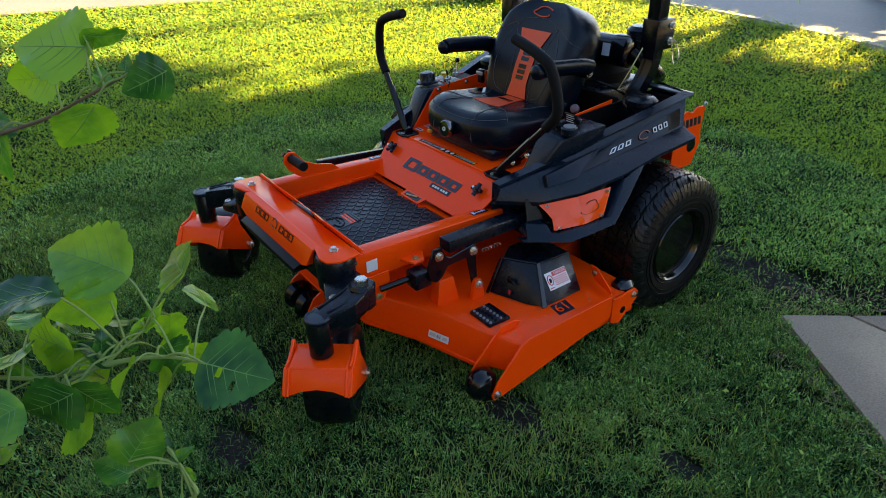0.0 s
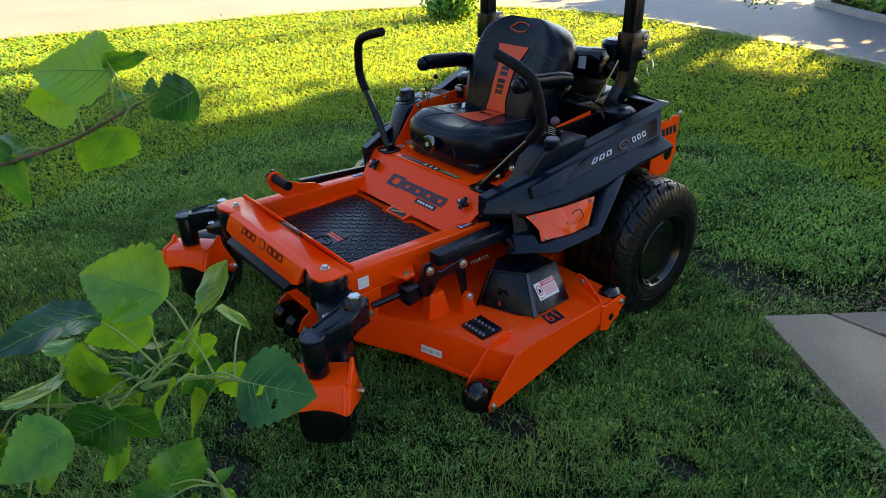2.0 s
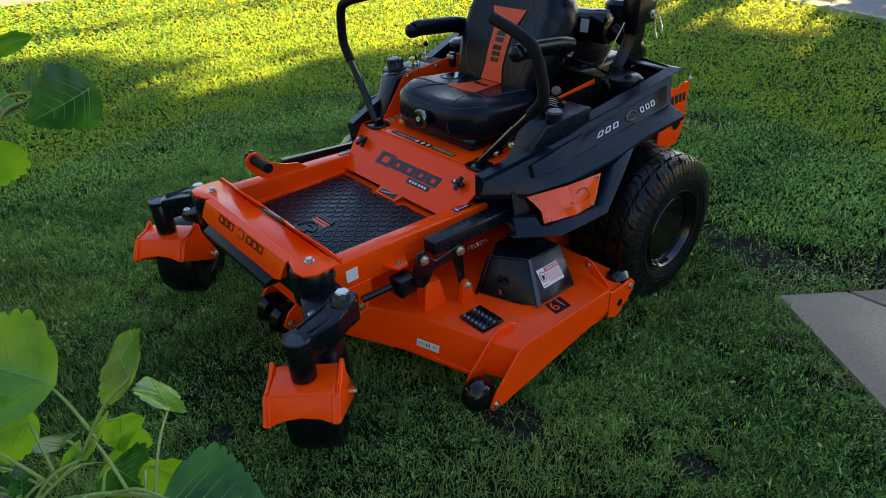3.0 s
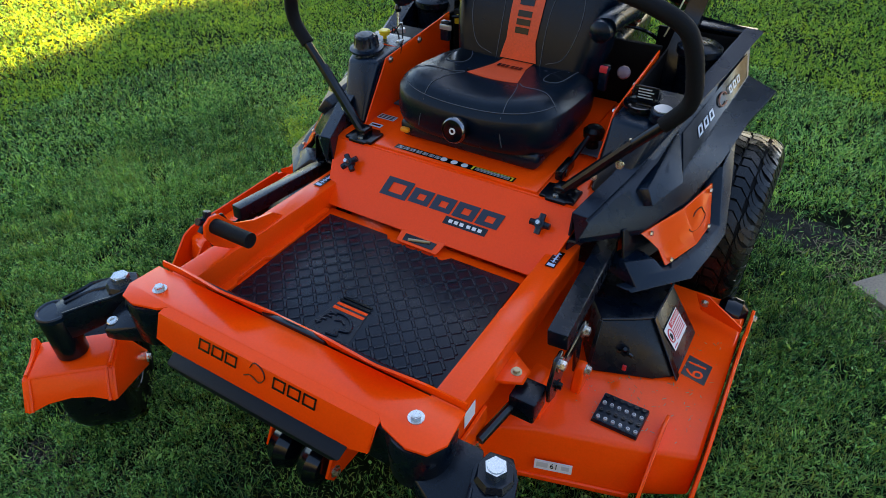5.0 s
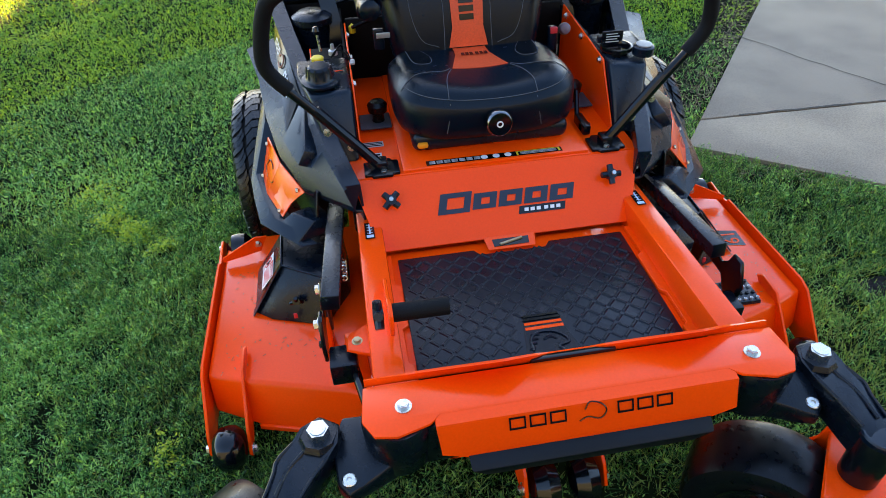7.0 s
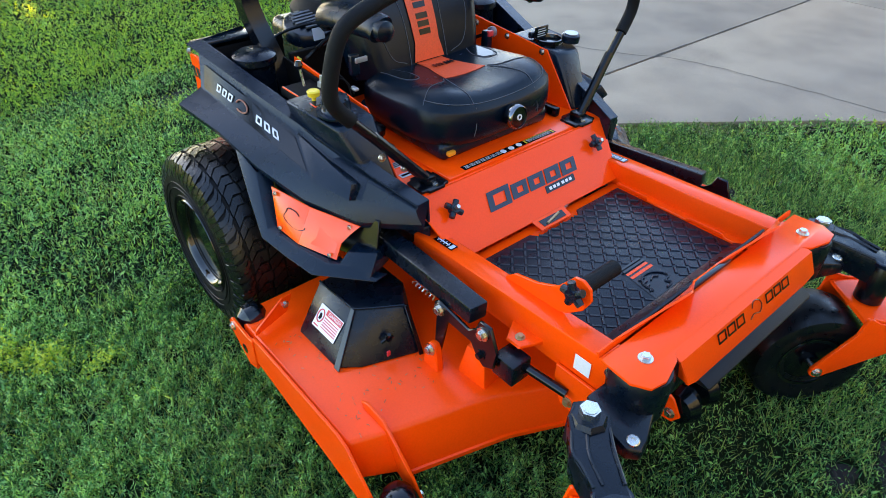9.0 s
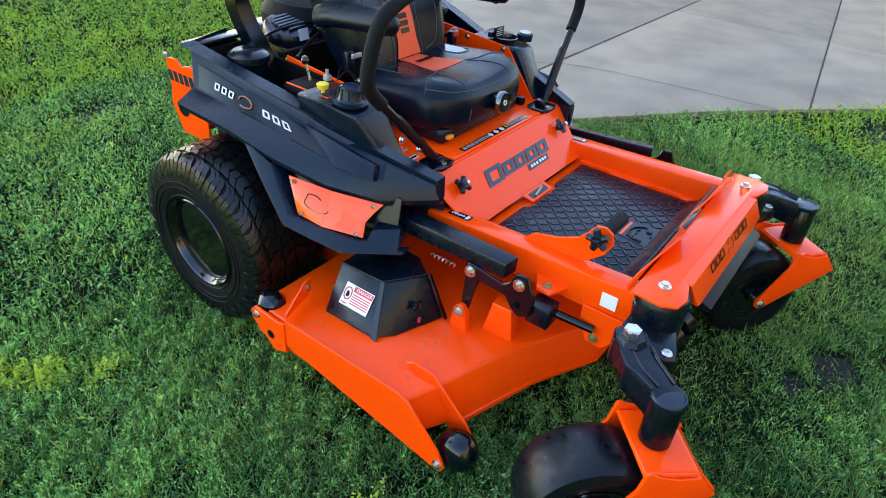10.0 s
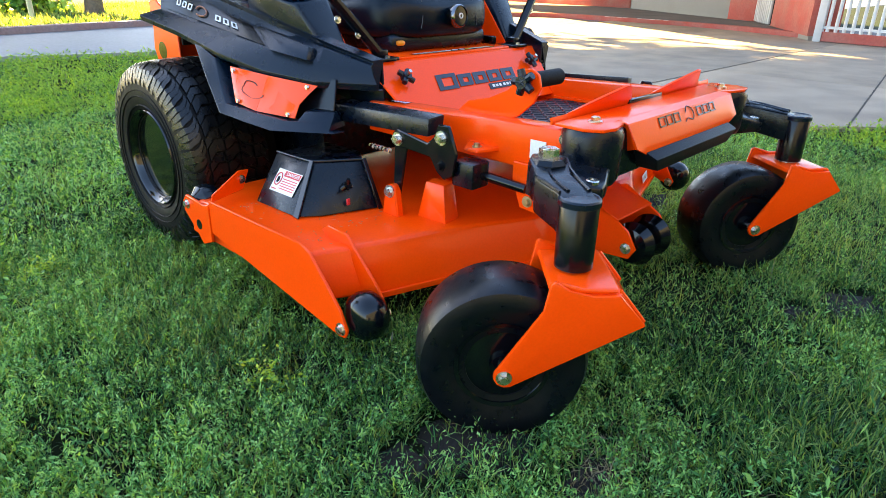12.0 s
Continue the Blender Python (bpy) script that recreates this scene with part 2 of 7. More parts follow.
def box(x0, x1, y0, y1, z0, z1, bevel=0.004, bm=None, segs=2):
    own = bmesh.new()
    bmesh.ops.create_cube(own, size=1)
    for v in own.verts:
        v.co = Vector(((x0 + x1) / 2 + v.co.x * (x1 - x0), (y0 + y1) / 2 + v.co.y * (y1 - y0), (z0 + z1) / 2 + v.co.z * (z1 - z0)))
    round_edges(own, bevel, segs)
    return joined(bm, own)


def joined(bm, own):
    if bm is None:
        return own
    me = bpy.data.meshes.new("tmp")
    own.to_mesh(me)
    own.free()
    bm.from_mesh(me)
    bpy.data.meshes.remove(me)
    return bm


def solid(low, high, bevel=0.003, bm=None, segs=2):
    """A solid between two outlines with as many corners."""
    own = bmesh.new()
    a, b = [own.verts.new(p) for p in low], [own.verts.new(p) for p in high]
    n = len(a)
    own.faces.new(a[::-1]), own.faces.new(b)
    for i in range(n):
        own.faces.new((a[i], a[(i + 1) % n], b[(i + 1) % n], b[i]))
    bmesh.ops.recalc_face_normals(own, faces=own.faces)
    round_edges(own, bevel, segs)
    return joined(bm, own)


def plate(points, thick, bevel=0.0015, bm=None, out=None):
    """A flat or slightly bent plate: an outline in space, thickened along its normal or along out."""
    ps = [Vector(p) for p in points]
    if out is None:
        nrm = Vector()
        for i in range(len(ps)):
            nrm += ps[i].cross(ps[(i + 1) % len(ps)])
        out = nrm.normalized()
    return solid(ps, [p + Vector(out) * thick for p in ps], bevel, bm, 1)


def side_plate(x, outline, thick, bevel=0.0015, bm=None):
    return solid([(x - thick / 2, y, z) for y, z in outline], [(x + thick / 2, y, z) for y, z in outline], bevel, bm, 1)


def cyl(p0, p1, r0, r1=None, segs=20, bevel=0.0, bm=None):
    p0, p1 = Vector(p0), Vector(p1)
    own = bmesh.new()
    turn = (p1 - p0).to_track_quat("Z", "Y").to_matrix()
    rings = []
    for p, r in ((p0, r0), (p1, r0 if r1 is None else r1)):
        rings.append([own.verts.new(p + turn @ Vector((r * math.cos(a), r * math.sin(a), 0))) for a in (2 * math.pi * i / segs for i in range(segs))])
    own.faces.new(rings[0][::-1]), own.faces.new(rings[1])
    for i in range(segs):
        own.faces.new((rings[0][i], rings[0][(i + 1) % segs], rings[1][(i + 1) % segs], rings[1][i]))
    if bevel:
        round_edges(own, bevel, 2, 50)
    return joined(bm, own)


def lathe(profile, centre, axis, segs=32, bm=None, closed=False):
    """profile: (along the axis, radius)."""
    own = bmesh.new()
    turn = Vector(axis).to_track_quat("Z", "Y").to_matrix()
    rings = []
    for h, r in profile:
        if r < 1e-5:
            rings.append([own.verts.new(Vector(centre) + turn @ Vector((0, 0, h)))])
        else:
            rings.append([own.verts.new(Vector(centre) + turn @ Vector((r * math.cos(2 * math.pi * i / segs), r * math.sin(2 * math.pi * i / segs), h))) for i in range(segs)])
    pairs = list(zip(rings, rings[1:] + ([rings[0]] if closed else [])))[: len(rings) if closed else len(rings) - 1]
    for a, b in pairs:
        for i in range(segs):
            j = (i + 1) % segs
            q = [a[i], a[j], b[j], b[i]] if len(a) > 1 and len(b) > 1 else ([a[0], b[j], b[i]] if len(a) == 1 else [a[i], a[j], b[0]])
            if len(set(q)) > 2:
                own.faces.new(q)
    if not closed:
        for ring in (rings[0], rings[-1]):
            if len(ring) > 2:
                own.faces.new(ring)
    return joined(bm, own)


def curve_points(points, steps=6):
    ps = [Vector(p) for p in points]
    ps = [2 * ps[0] - ps[1]] + ps + [2 * ps[-1] - ps[-2]]
    out = []
    for a, b, c, d in zip(ps, ps[1:], ps[2:], ps[3:]):
        for k in range(steps):
            t = k / steps
            out.append(0.5 * (2 * b + (c - a) * t + (2 * a - 5 * b + 4 * c - d) * t * t + (3 * b - a - 3 * c + d) * t**3))
    return out + [ps[-2]]


def tube(points, r, segs=12, r_end=None, bm=None, flat=1.0, smooth=0):
    ps = curve_points(points, smooth) if smooth else [Vector(p) for p in points]
    own = bmesh.new()
    rings, up = [], None
    for i, p in enumerate(ps):
        way = (ps[min(i + 1, len(ps) - 1)] - ps[max(i - 1, 0)]).normalized()
        if up is None:
            up = way.orthogonal().normalized()
        up = (up - way * up.dot(way)).normalized()
        side = way.cross(up)
        rr = r if r_end is None else r + (r_end - r) * i / (len(ps) - 1)
        rings.append([own.verts.new(p + up * rr * math.cos(2 * math.pi * k / segs) + side * rr * flat * math.sin(2 * math.pi * k / segs)) for k in range(segs)])
    for a, b in zip(rings, rings[1:]):
        for k in range(segs):
            own.faces.new((a[k], a[(k + 1) % segs], b[(k + 1) % segs], b[k]))
    own.faces.new(rings[0][::-1]), own.faces.new(rings[-1])
    return joined(bm, own)


def bolt(name, at, axis, r, parent, mat=None, washer=True, label=""):
    at, axis = Vector(at), Vector(axis).normalized()
    bm = cyl(at, at + axis * r * 0.9, r, segs=6, bevel=r * 0.12)
    cyl(at + axis * r * 0.85, at + axis * r * 1.0, r * 0.75, segs=12, bm=bm)
    if washer:
        cyl(at - axis * 0.002, at + axis * r * 0.12, r * 1.5, segs=18, bm=bm)
    return part(name, bm, mat or ZINC, parent, label)


def loft(rows, thick=0.0, bm=None, close=False):
    """A skin through rows of points; thick: a second skin behind it."""
    own = bmesh.new()
    grid = [[own.verts.new(p) for p in row] for row in rows]
    for a, b in zip(grid, grid[1:]):
        for k in range(len(a) - (0 if close else 1)):
            q = (a[k], a[(k + 1) % len(a)], b[(k + 1) % len(a)], b[k])
            if len(set(q)) == 4:
                own.faces.new(q)
    bmesh.ops.recalc_face_normals(own, faces=own.faces)
    if thick:
        bmesh.ops.solidify(own, geom=own.faces[:], thickness=thick)
    return joined(bm, own)


def lettering(name, words, size, mat, parent, m, thick=0.0008, stretch=1.0):
    data = bpy.data.curves.new("letters", "FONT")
    data.body, data.size, data.extrude, data.align_x, data.align_y = words, size, thick, "CENTER", "CENTER"
    tmp = bpy.data.objects.new("letters", data)
    scene.collection.objects.link(tmp)
    me = bpy.data.meshes.new_from_object(tmp.evaluated_get(bpy.context.evaluated_depsgraph_get()))
    bpy.data.objects.remove(tmp)
    me.transform(m @ Matrix.Diagonal((stretch, 1, 1, 1)))
    me.materials.clear()
    me.materials.append(mat)
    ob = new(name, me)
    ob.parent = parent
    return ob


def face_pose(origin, right, up):
    """A pose whose x runs along right and whose y runs along up."""
    x = Vector(right).normalized()
    z = x.cross(Vector(up)).normalized()
    y = z.cross(x)
    m = Matrix((x, y, z)).transposed().to_4x4()
    m.translation = origin
    return m


def each_bar(name, m, bars, mat, parent, thick=0.0008, slant=0.0, label=""):
    """One raised bar a part."""
    for bar in bars:
        part(name, flat_bars(m, [bar], thick, slant=slant), mat, parent, label)


def ring_bars(x0, x1, y0, y1, w):
    """The four sides of a rectangle as one outline."""
    return [(x0, x1, y0, y0 + w), (x0, x1, y1 - w, y1), (x0, x0 + w, y0, y1), (x1 - w, x1, y0, y1)]


def flat_bars(m, bars, thick=0.0008, bm=None, slant=0.0):
    """Raised flat bars (x0, x1, y0, y1) on a face."""
    bm = bm or bmesh.new()
    for x0, x1, y0, y1 in bars:
        lo = [(x0 + slant * y0, y0), (x1 + slant * y0, y0), (x1 + slant * y1, y1), (x0 + slant * y1, y1)]
        solid([m @ Vector((x, y, 0)) for x, y in lo], [m @ Vector((x, y, thick)) for x, y in lo], 0, bm)
    return bm


# ---- ground, road, driveway, distance ----
def sheet(points, z, thick, mat, name, label, category, bevel=0.0):
    bm = solid([(x, y, z - thick) for x, y in points], [(x, y, z) for x, y in points], bevel)
    return tagged(part(name, bm, mat, None, "", 30), label, category, "", "structure")


def ground_sheet():
    xs = np.r_[-400, -150, -60, -30, np.arange(-14, 14.1, 0.5), 30, 60, 150, 400]
    bm = loft([[(x, y, (0.012 * noise.noise(Vector((x * 0.9, y * 0.9, 0))) - 0.006) if max(abs(x), abs(y)) < 13 else -0.006) for x in xs] for y in xs])
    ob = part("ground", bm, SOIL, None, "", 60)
    tagged(ob, "lawn soil under short green grass", "ground", "", "structure")


ground_sheet()

LAWN_EDGE = [(-11.5, -7.0), (-10.6, -3.2), (-9.8, -0.3), (-9.15, 1.85), (-8.5, 4.0), (-7.5, 5.75), (-6.2, 6.72), (-5.0, 7.05), (-3.75, 7.08), (-2.2, 6.75), (-0.6, 6.2), (0.5, 5.75), (1.9, 5.3), (3.3, 4.95), (4.4, 4.7)]
edge = [(p.x, p.y) for p in curve_points([(x, y, 0) for x, y in LAWN_EDGE], 5)]
sheet(edge + [(12.0, 4.2), (40, 4.0), (40, 8.6), (9.0, 9.3), (2.7, 9.0), (0.5, 8.6), (-1.2, 8.9), (-2.4, 9.8), (-3.2, 12.0), (-3.6, 16), (-3.6, 40), (-60, 40), (-60, -7.0)], 0.012, 0.05, ROAD, "road", "pale worn road curving round the lawn", "road")


def kerb_line(points, width, height, mat, name, label, lift=0.0):
    rows = []
    for i, p in enumerate(points):
        a, b = Vector(points[max(i - 1, 0)]), Vector(points[min(i + 1, len(points) - 1)])
        n = Vector((-(b - a).y, (b - a).x)).normalized() * width
        q = Vector(p)
        rows.append([(q.x, q.y, -0.03), (q.x, q.y, height + lift), (q.x + n.x, q.y + n.y, height + lift), (q.x + n.x, q.y + n.y, -0.03)])
    bm = loft(rows)
    return tagged(part(name, bm, mat, None, "", 30), label, "kerb", "", "structure")


# dark colour here paints the thin shadow line along the lawn
kerb_line(edge[:40], 0.14, 0.035, JOINT_KERB_SHADE, "kerb", "low kerb between lawn and road, coloured dark as its shadow line")
kerb_line(edge[39:], 0.09, 0.05, KERB, "road_edge", "thin pale concrete edge between lawn and road")
kerb_line([(14, 9.2), (9.0, 9.25), (5.5, 9.15), (2.2, 8.98), (0.6, 8.68)], -0.22, 0.09, FADED_RED, "far_kerb", "faded red kerb across the road")
kerb_line([(0.6, 8.68), (-0.2, 8.65), (-1.4, 9.0), (-2.5, 9.9), (-3.3, 12.0)], -0.2, 0.08, KERB, "far_kerb_bend", "pale kerb round a planted island")


def clip_line(poly, px, py, nx, ny):
    out = []
    for (x0, y0), (x1, y1) in zip(poly, poly[1:] + poly[:1]):
        d0, d1 = (x0 - px) * nx + (y0 - py) * ny, (x1 - px) * nx + (y1 - py) * ny
        if d0 >= 0:
            out.append((x0, y0))
        if (d0 < 0) != (d1 < 0):
            t = d0 / (d0 - d1)
            out.append((x0 + (x1 - x0) * t, y0 + (y1 - y0) * t))
    return out


def driveway():
    root = thing("driveway", "grey concrete driveway of cracked slabs", "driveway", "", "structure")
    outline = [(1.088, 0.925), (1.62, 0.545), (2.35, -0.02), (3.02, -0.62), (3.9, -1.45), (5.4, -3.0), (8.4, -6.2), (12.2, -6.2), (8.6, -1.4), (9.0, 0.4), (9.4, 1.6), (10.1, 3.2), (10.35, 5.3), (4.5, 5.15), (2.94, 3.25)]
    part("joint_bed", solid([(x, y, -0.05) for x, y in outline], [(x, y, 0.012) for x, y in outline], 0), JOINT_KERB_SHADE, root)
    lines = [(2.0, 2.85, 0.03), (2.0, 1.125, -0.02), (2.86, -0.50, 0.12), (3.4, -2.1, 0.12), (3.4, -3.7, 0.12)]

    def below(poly, line, sign):
        x, y, k = line
        n = Vector((-k, 1.0)).normalized() * sign
        return clip_line(poly, x + n.x * 0.006, y + n.y * 0.006, n.x, n.y)

    rows = [below(outline, lines[0], 1)]
    for a, b in zip(lines, lines[1:]):
        rows.append(below(below(outline, a, -1), b, 1))
    rows.append(below(outline, lines[-1], -1))
    for row in rows:
        for lo, hi in ((-99, 4.75), (4.75, 99)):
            q = clip_line(clip_line(row, lo + 0.005, 0, 1, 0), hi - 0.005, 0, -1, 0)
            if len(q) > 2:
                part("slab", solid([(x, y, -0.04) for x, y in q], [(x, y, 0.026 + 0.004 * random.random()) for x, y in q], 0.004), CONCRETE, root)
    # hairline cracks running across the slabs
    for k, pts in enumerate(([(1.75, 2.35), (1.96, 2.04), (2.15, 1.61), (2.36, 1.22), (2.53, 0.95), (2.61, 0.55), (2.66, 0.15), (2.70, -0.30), (2.74, -0.53)],)):
        ps = [(q.x + 0.018 * noise.noise(q * 9), q.y + 0.018 * noise.noise(q * 7 + Vector((4, 0, 0)))) for q in curve_points([(x, y, k) for x, y in pts], 10)]
        part("crack", loft([[(x - 0.0022, y - 0.002, 0.0308), (x + 0.0022, y + 0.002, 0.0308)] for x, y in ps]), JOINT_KERB_SHADE, root)
    # dirt and broken edges along two joints
    for (jx, jy, k), x0, x1, wide, seed in ((lines[1], 1.45, 6.9, 0.016, 3), (lines[2], 2.95, 6.0, 0.006, 8)):
        rows = []
        for x in np.arange(x0, x1, 0.025):
            q = Vector((x * 5.0, seed, 0.0))
            w = 0.004 + wide * max(0.0, noise.noise(q) + 0.12) + 0.003 * noise.noise(q * 7)
            y = jy + k * (x - jx) + 0.006 * noise.noise(q * 2.0 + Vector((0, 5, 0)))
            rows.append([(x, y - w, 0.0312), (x, y + w * 0.8, 0.0312)])
        part("joint_dirt", loft(rows), JOINT_KERB_SHADE, root)


driveway()


def far_building():
    root = thing("building", "cream-walled low building with a red painted base", "building")
    line = [(9.00, 1.43), (10.72, 2.48), (11.72, 3.10), (12.05, 3.72), (14.2, 7.0), (14.6, 9.8), (15.0, 13.0)]
    backs = (0.61, -0.79)

    def wall(a, b, z0, z1, d0, d1, name, mat, label=""):
        (x0, y0), (x1, y1) = a, b
        u, v = backs
        q = [(x0 + u * d0, y0 + v * d0), (x1 + u * d0, y1 + v * d0), (x1 + u * d1, y1 + v * d1), (x0 + u * d1, y0 + v * d1)]
        return part(name, solid([(x, y, z0) for x, y in q], [(x, y, z1) for x, y in q], 0.004), mat, root, label)

    for k, (a, b) in enumerate(zip(line, line[1:])):
        wall(a, b, 0.0, 3.2, 0.0, 0.35, "wall", CREAM)
        if k in (0, 2, 4, 5):
            wall(a, b, 0.09, 0.78, -0.035, -0.004, "red_base", RED_PAINT, "red painted base of the wall")
    a, b = Vector(line[0]), Vector(line[1])
    w = (b - a).normalized()
    wall(tuple(a - w * 0.036), tuple(a - w * 0.004), 0.09, 0.78, -0.035, 0.386, "red_base", RED_PAINT, "red painted base of the wall")
    a, b = Vector(line[1]), Vector(line[2])
    wall(tuple(a + (b - a) * 0.06), tuple(a + (b - a) * 0.94), 0.10, 2.2, -0.022, -0.004, "door_panel", BLACK_PAINT)
    for i in range(9):
        c = a + (b - a) * (0.08 + i * 0.1)
        wall(tuple(c), tuple(c + (b - a) * 0.055), 0.11, 2.2, -0.06, -0.024, "grille_bar", WHITE_METAL)
    # unseen roof, its overhang widened to shade the wall and pavement
    wall(line[0], line[-1], 3.2, 3.35, -3.6, 2.5, "unseen_roof", LIGHT_GREY)
    kerb_path = [(8.5, -1.4), (8.78, -0.3), (8.98, 0.46), (9.34, 1.52), (9.90, 2.75), (10.18, 3.9), (10.27, 5.07), (10.38, 6.2), (10.15, 6.95), (9.7, 7.4)]
    ks = [(q.x, q.y) for q in curve_points([(x, y, 0) for x, y in kerb_path], 4)]
    yard = ks + [(15.5, 12.5), (15.2, 8.0), (9.6, -1.4)]
    tagged(part("pavement", solid([(x + 0.15, y, -0.03) for x, y in yard], [(x + 0.15, y, 0.085) for x, y in yard], 0), PAVING), "raised concrete pavement before the building", "pavement", "", "structure")
    kerb = kerb_line(ks, -0.17, 0.10, RED_PAINT, "red_kerb", "red painted fire-lane kerb with pale stencilled marks")
    for k in range(9):
        y = 5.35 - k * 0.13 - (0.16 if k > 3 else 0)
        part("stencil_mark", box(10.175 + 0.02 * (k > 5) * -1, 10.20, y - 0.045, y + 0.045, 0.105, 0.109, 0.0), WHITE, kerb)
    # fence from the building's corner, on a low red plinth
    fence = thing("fence", "tall white metal bar fence", "fence")
    f, start = Vector((-0.20, -0.98, 0)), Vector((8.96, 1.30, 0))
    n = 26
    part("plinth", tube([start + Vector((0.04, 0, 0.10)), start + f * (0.11 * n) + Vector((0.04, 0, 0.10))], 0.09, 4), RED_PAINT, fence)
    for z in (0.22, 1.75):
        part("rail", tube([start + Vector((0, 0, z)), start + f * (0.11 * n) + Vector((0, 0, z))], 0.024, 4), WHITE_METAL, fence)
    me = mesh_of(cyl((0, 0, 0.15), (0, 0, 1.9), 0.024, segs=8))
    me.materials.append(WHITE_METAL)
    for i in range(n):
        b = new("bar", me)
        b.location = start + f * (0.11 * i)
        b.parent = fence
    for i in (0, 13, n):
        part("post", box(-0.05, 0.05, -0.05, 0.05, 0.0, 2.0, 0.004), WHITE_METAL, fence).location = start + f * (0.11 * i)


far_building()

# unseen wall added behind the camera to close the place and dim the foreground
tagged(part("added_wall_south", box(-16, 14, -6.6, -6.2, 0, 4.5, 0.02), material("added_wall_grey", (0.050, 0.056, 0.066), 0.9, vary=0.5, vary_scale=2, grain=0.2, grain_scale=20)), "plain grey unseen wall added behind the camera", "wall", "", "structure")
pole = thing("street_pole", "slim grey pole on the grass across the road", "pole", "", "", (2.05, 11.6, 0))
part("shaft", cyl((0, 0, -0.05), (0, 0, 3.2), 0.045, 0.035, 12), SILVER, pole)
part("base_plate", box(-0.12, 0.12, -0.12, 0.12, 0.0, 0.02, 0.002), SILVER, pole)


# ---- plants ----
def leaf_cloud(count, middle, radii, size, seed, hollow=0.35, flatness=1.0):
    """Leaves as small bent quads scattered in clumps through an uneven crown."""
    r = np.random.default_rng(seed)
    clumps = max(6, count // 45)
    d = r.normal(size=(clumps, 3))
    d /= np.linalg.norm(d, axis=1, keepdims=True)
    c = np.array(middle) + d * np.array(radii) * (hollow + (1 - hollow) * r.random((clumps, 1)) ** 0.6)
    pick = r.integers(0, clumps, count)
    spread = np.mean(radii) * 0.17
    p = c[pick] + r.normal(size=(count, 3)) * spread
    a = r.normal(size=(count, 3))
    a /= np.linalg.norm(a, axis=1, keepdims=True)
    b = np.cross(a, r.normal(size=(count, 3)))
    b /= np.linalg.norm(b, axis=1, keepdims=True)
    s = size * r.uniform(0.6, 1.3, (count, 1))
    v = np.stack([p - a * s, p + b * s * 0.6, p + a * s, p - b * s * 0.6], 1).reshape(-1, 3)
    f = np.arange(count * 4).reshape(-1, 4)
    me = bpy.data.meshes.new("leaves")
    me.from_pydata(v.tolist(), [], f.tolist())
    return me, c


def tree(x, y, height, crown, middle, seed, label, leaves=9000, size=0.22):
    t = thing("tree", label, "tree", "", "", (x, y, 0))
    r = random.Random(seed)
    me, clumps = leaf_cloud(leaves, (middle[0] - x, middle[1] - y, middle[2]), crown, size, seed)
    me.materials.append(TREE_LEAF)
    c = new("crown", me)
    c.parent = t
    bm = tube([(0, 0, -0.1), (0.03, 0.02, 0.5), (0.0, 0.05, height * 0.3), (0.1, -0.05, height * 0.6), (0.15, 0, height * 0.85)], 0.19, 14, 0.05, smooth=5)
    part("trunk", bm, BARK, t)
    for k in clumps[:: max(1, len(clumps) // 14)]:
        z = height * r.uniform(0.28, 0.55)
        part("limb", tube([(0.03, 0, z), (k[0] * 0.4, k[1] * 0.4, z + (k[2] - z) * 0.55), (k[0], k[1], k[2])], 0.08, 8, 0.015, smooth=4), BARK, t)
    return t


def shrub(x, y, radii, seed, label, leaves=2500, size=0.045):
    s = thing("shrub", label, "shrub", "", "", (x, y, 0))
    me, clumps = leaf_cloud(leaves, (0, 0, radii[2] * 0.85), radii, size, seed, 0.2)
    me.materials.append(WEEDS)
    c = new("foliage", me)
    c.parent = s
    for k in clumps[::12]:
        part("stem", tube([(0, 0, -0.05), (k[0] * 0.5, k[1] * 0.5, k[2] * 0.4), tuple(k)], 0.018, 6, 0.004, smooth=3), BARK, s)
    return s


def hanging_spray(t, foot, tip, seed):
    """A long limb of a tree that droops far out, with a leafy spray at its end."""
    a, b = Vector(foot) - t.location, Vector(tip) - t.location
    part("long_limb", tube([a, a + (b - a) * 0.35 + Vector((0, 0, 1.0)), a + (b - a) * 0.8 + Vector((0, 0, 1.3)), b + Vector((0.05, 0.25, 0.55)), b], 0.07, 8, 0.004, smooth=5), BARK, t)
    r = np.random.default_rng(seed)
    for k in range(16):
        vs, fs = [], []
        sx = r.uniform(-0.42, 0.34)
        drop = 0.30 * (1 - abs(sx + 0.05) / 0.5) * r.uniform(0.5, 1.15)
        for q in np.linspace(0, 1, 22):
            c = np.array([b.x + sx * (0.6 + 0.4 * q) + r.normal(0, 0.015), b.y + r.normal(0, 0.05), b.z + 0.16 - (0.12 + drop) * q])
            u, w = r.normal(size=3), r.normal(size=3)
            u, w = u / np.linalg.norm(u) * 0.026, w / np.linalg.norm(w) * 0.012
            n = len(vs)
            vs += [tuple(c - u), tuple(c + w), tuple(c + u), tuple(c - w)]
            fs.append((n, n + 1, n + 2, n + 3))
        me = bpy.data.meshes.new("spray")
        me.from_pydata(vs, [], fs)
        me.materials.append(WEEDS)
        tagged(new("leafy_spray", me), kind="stuff").parent = t


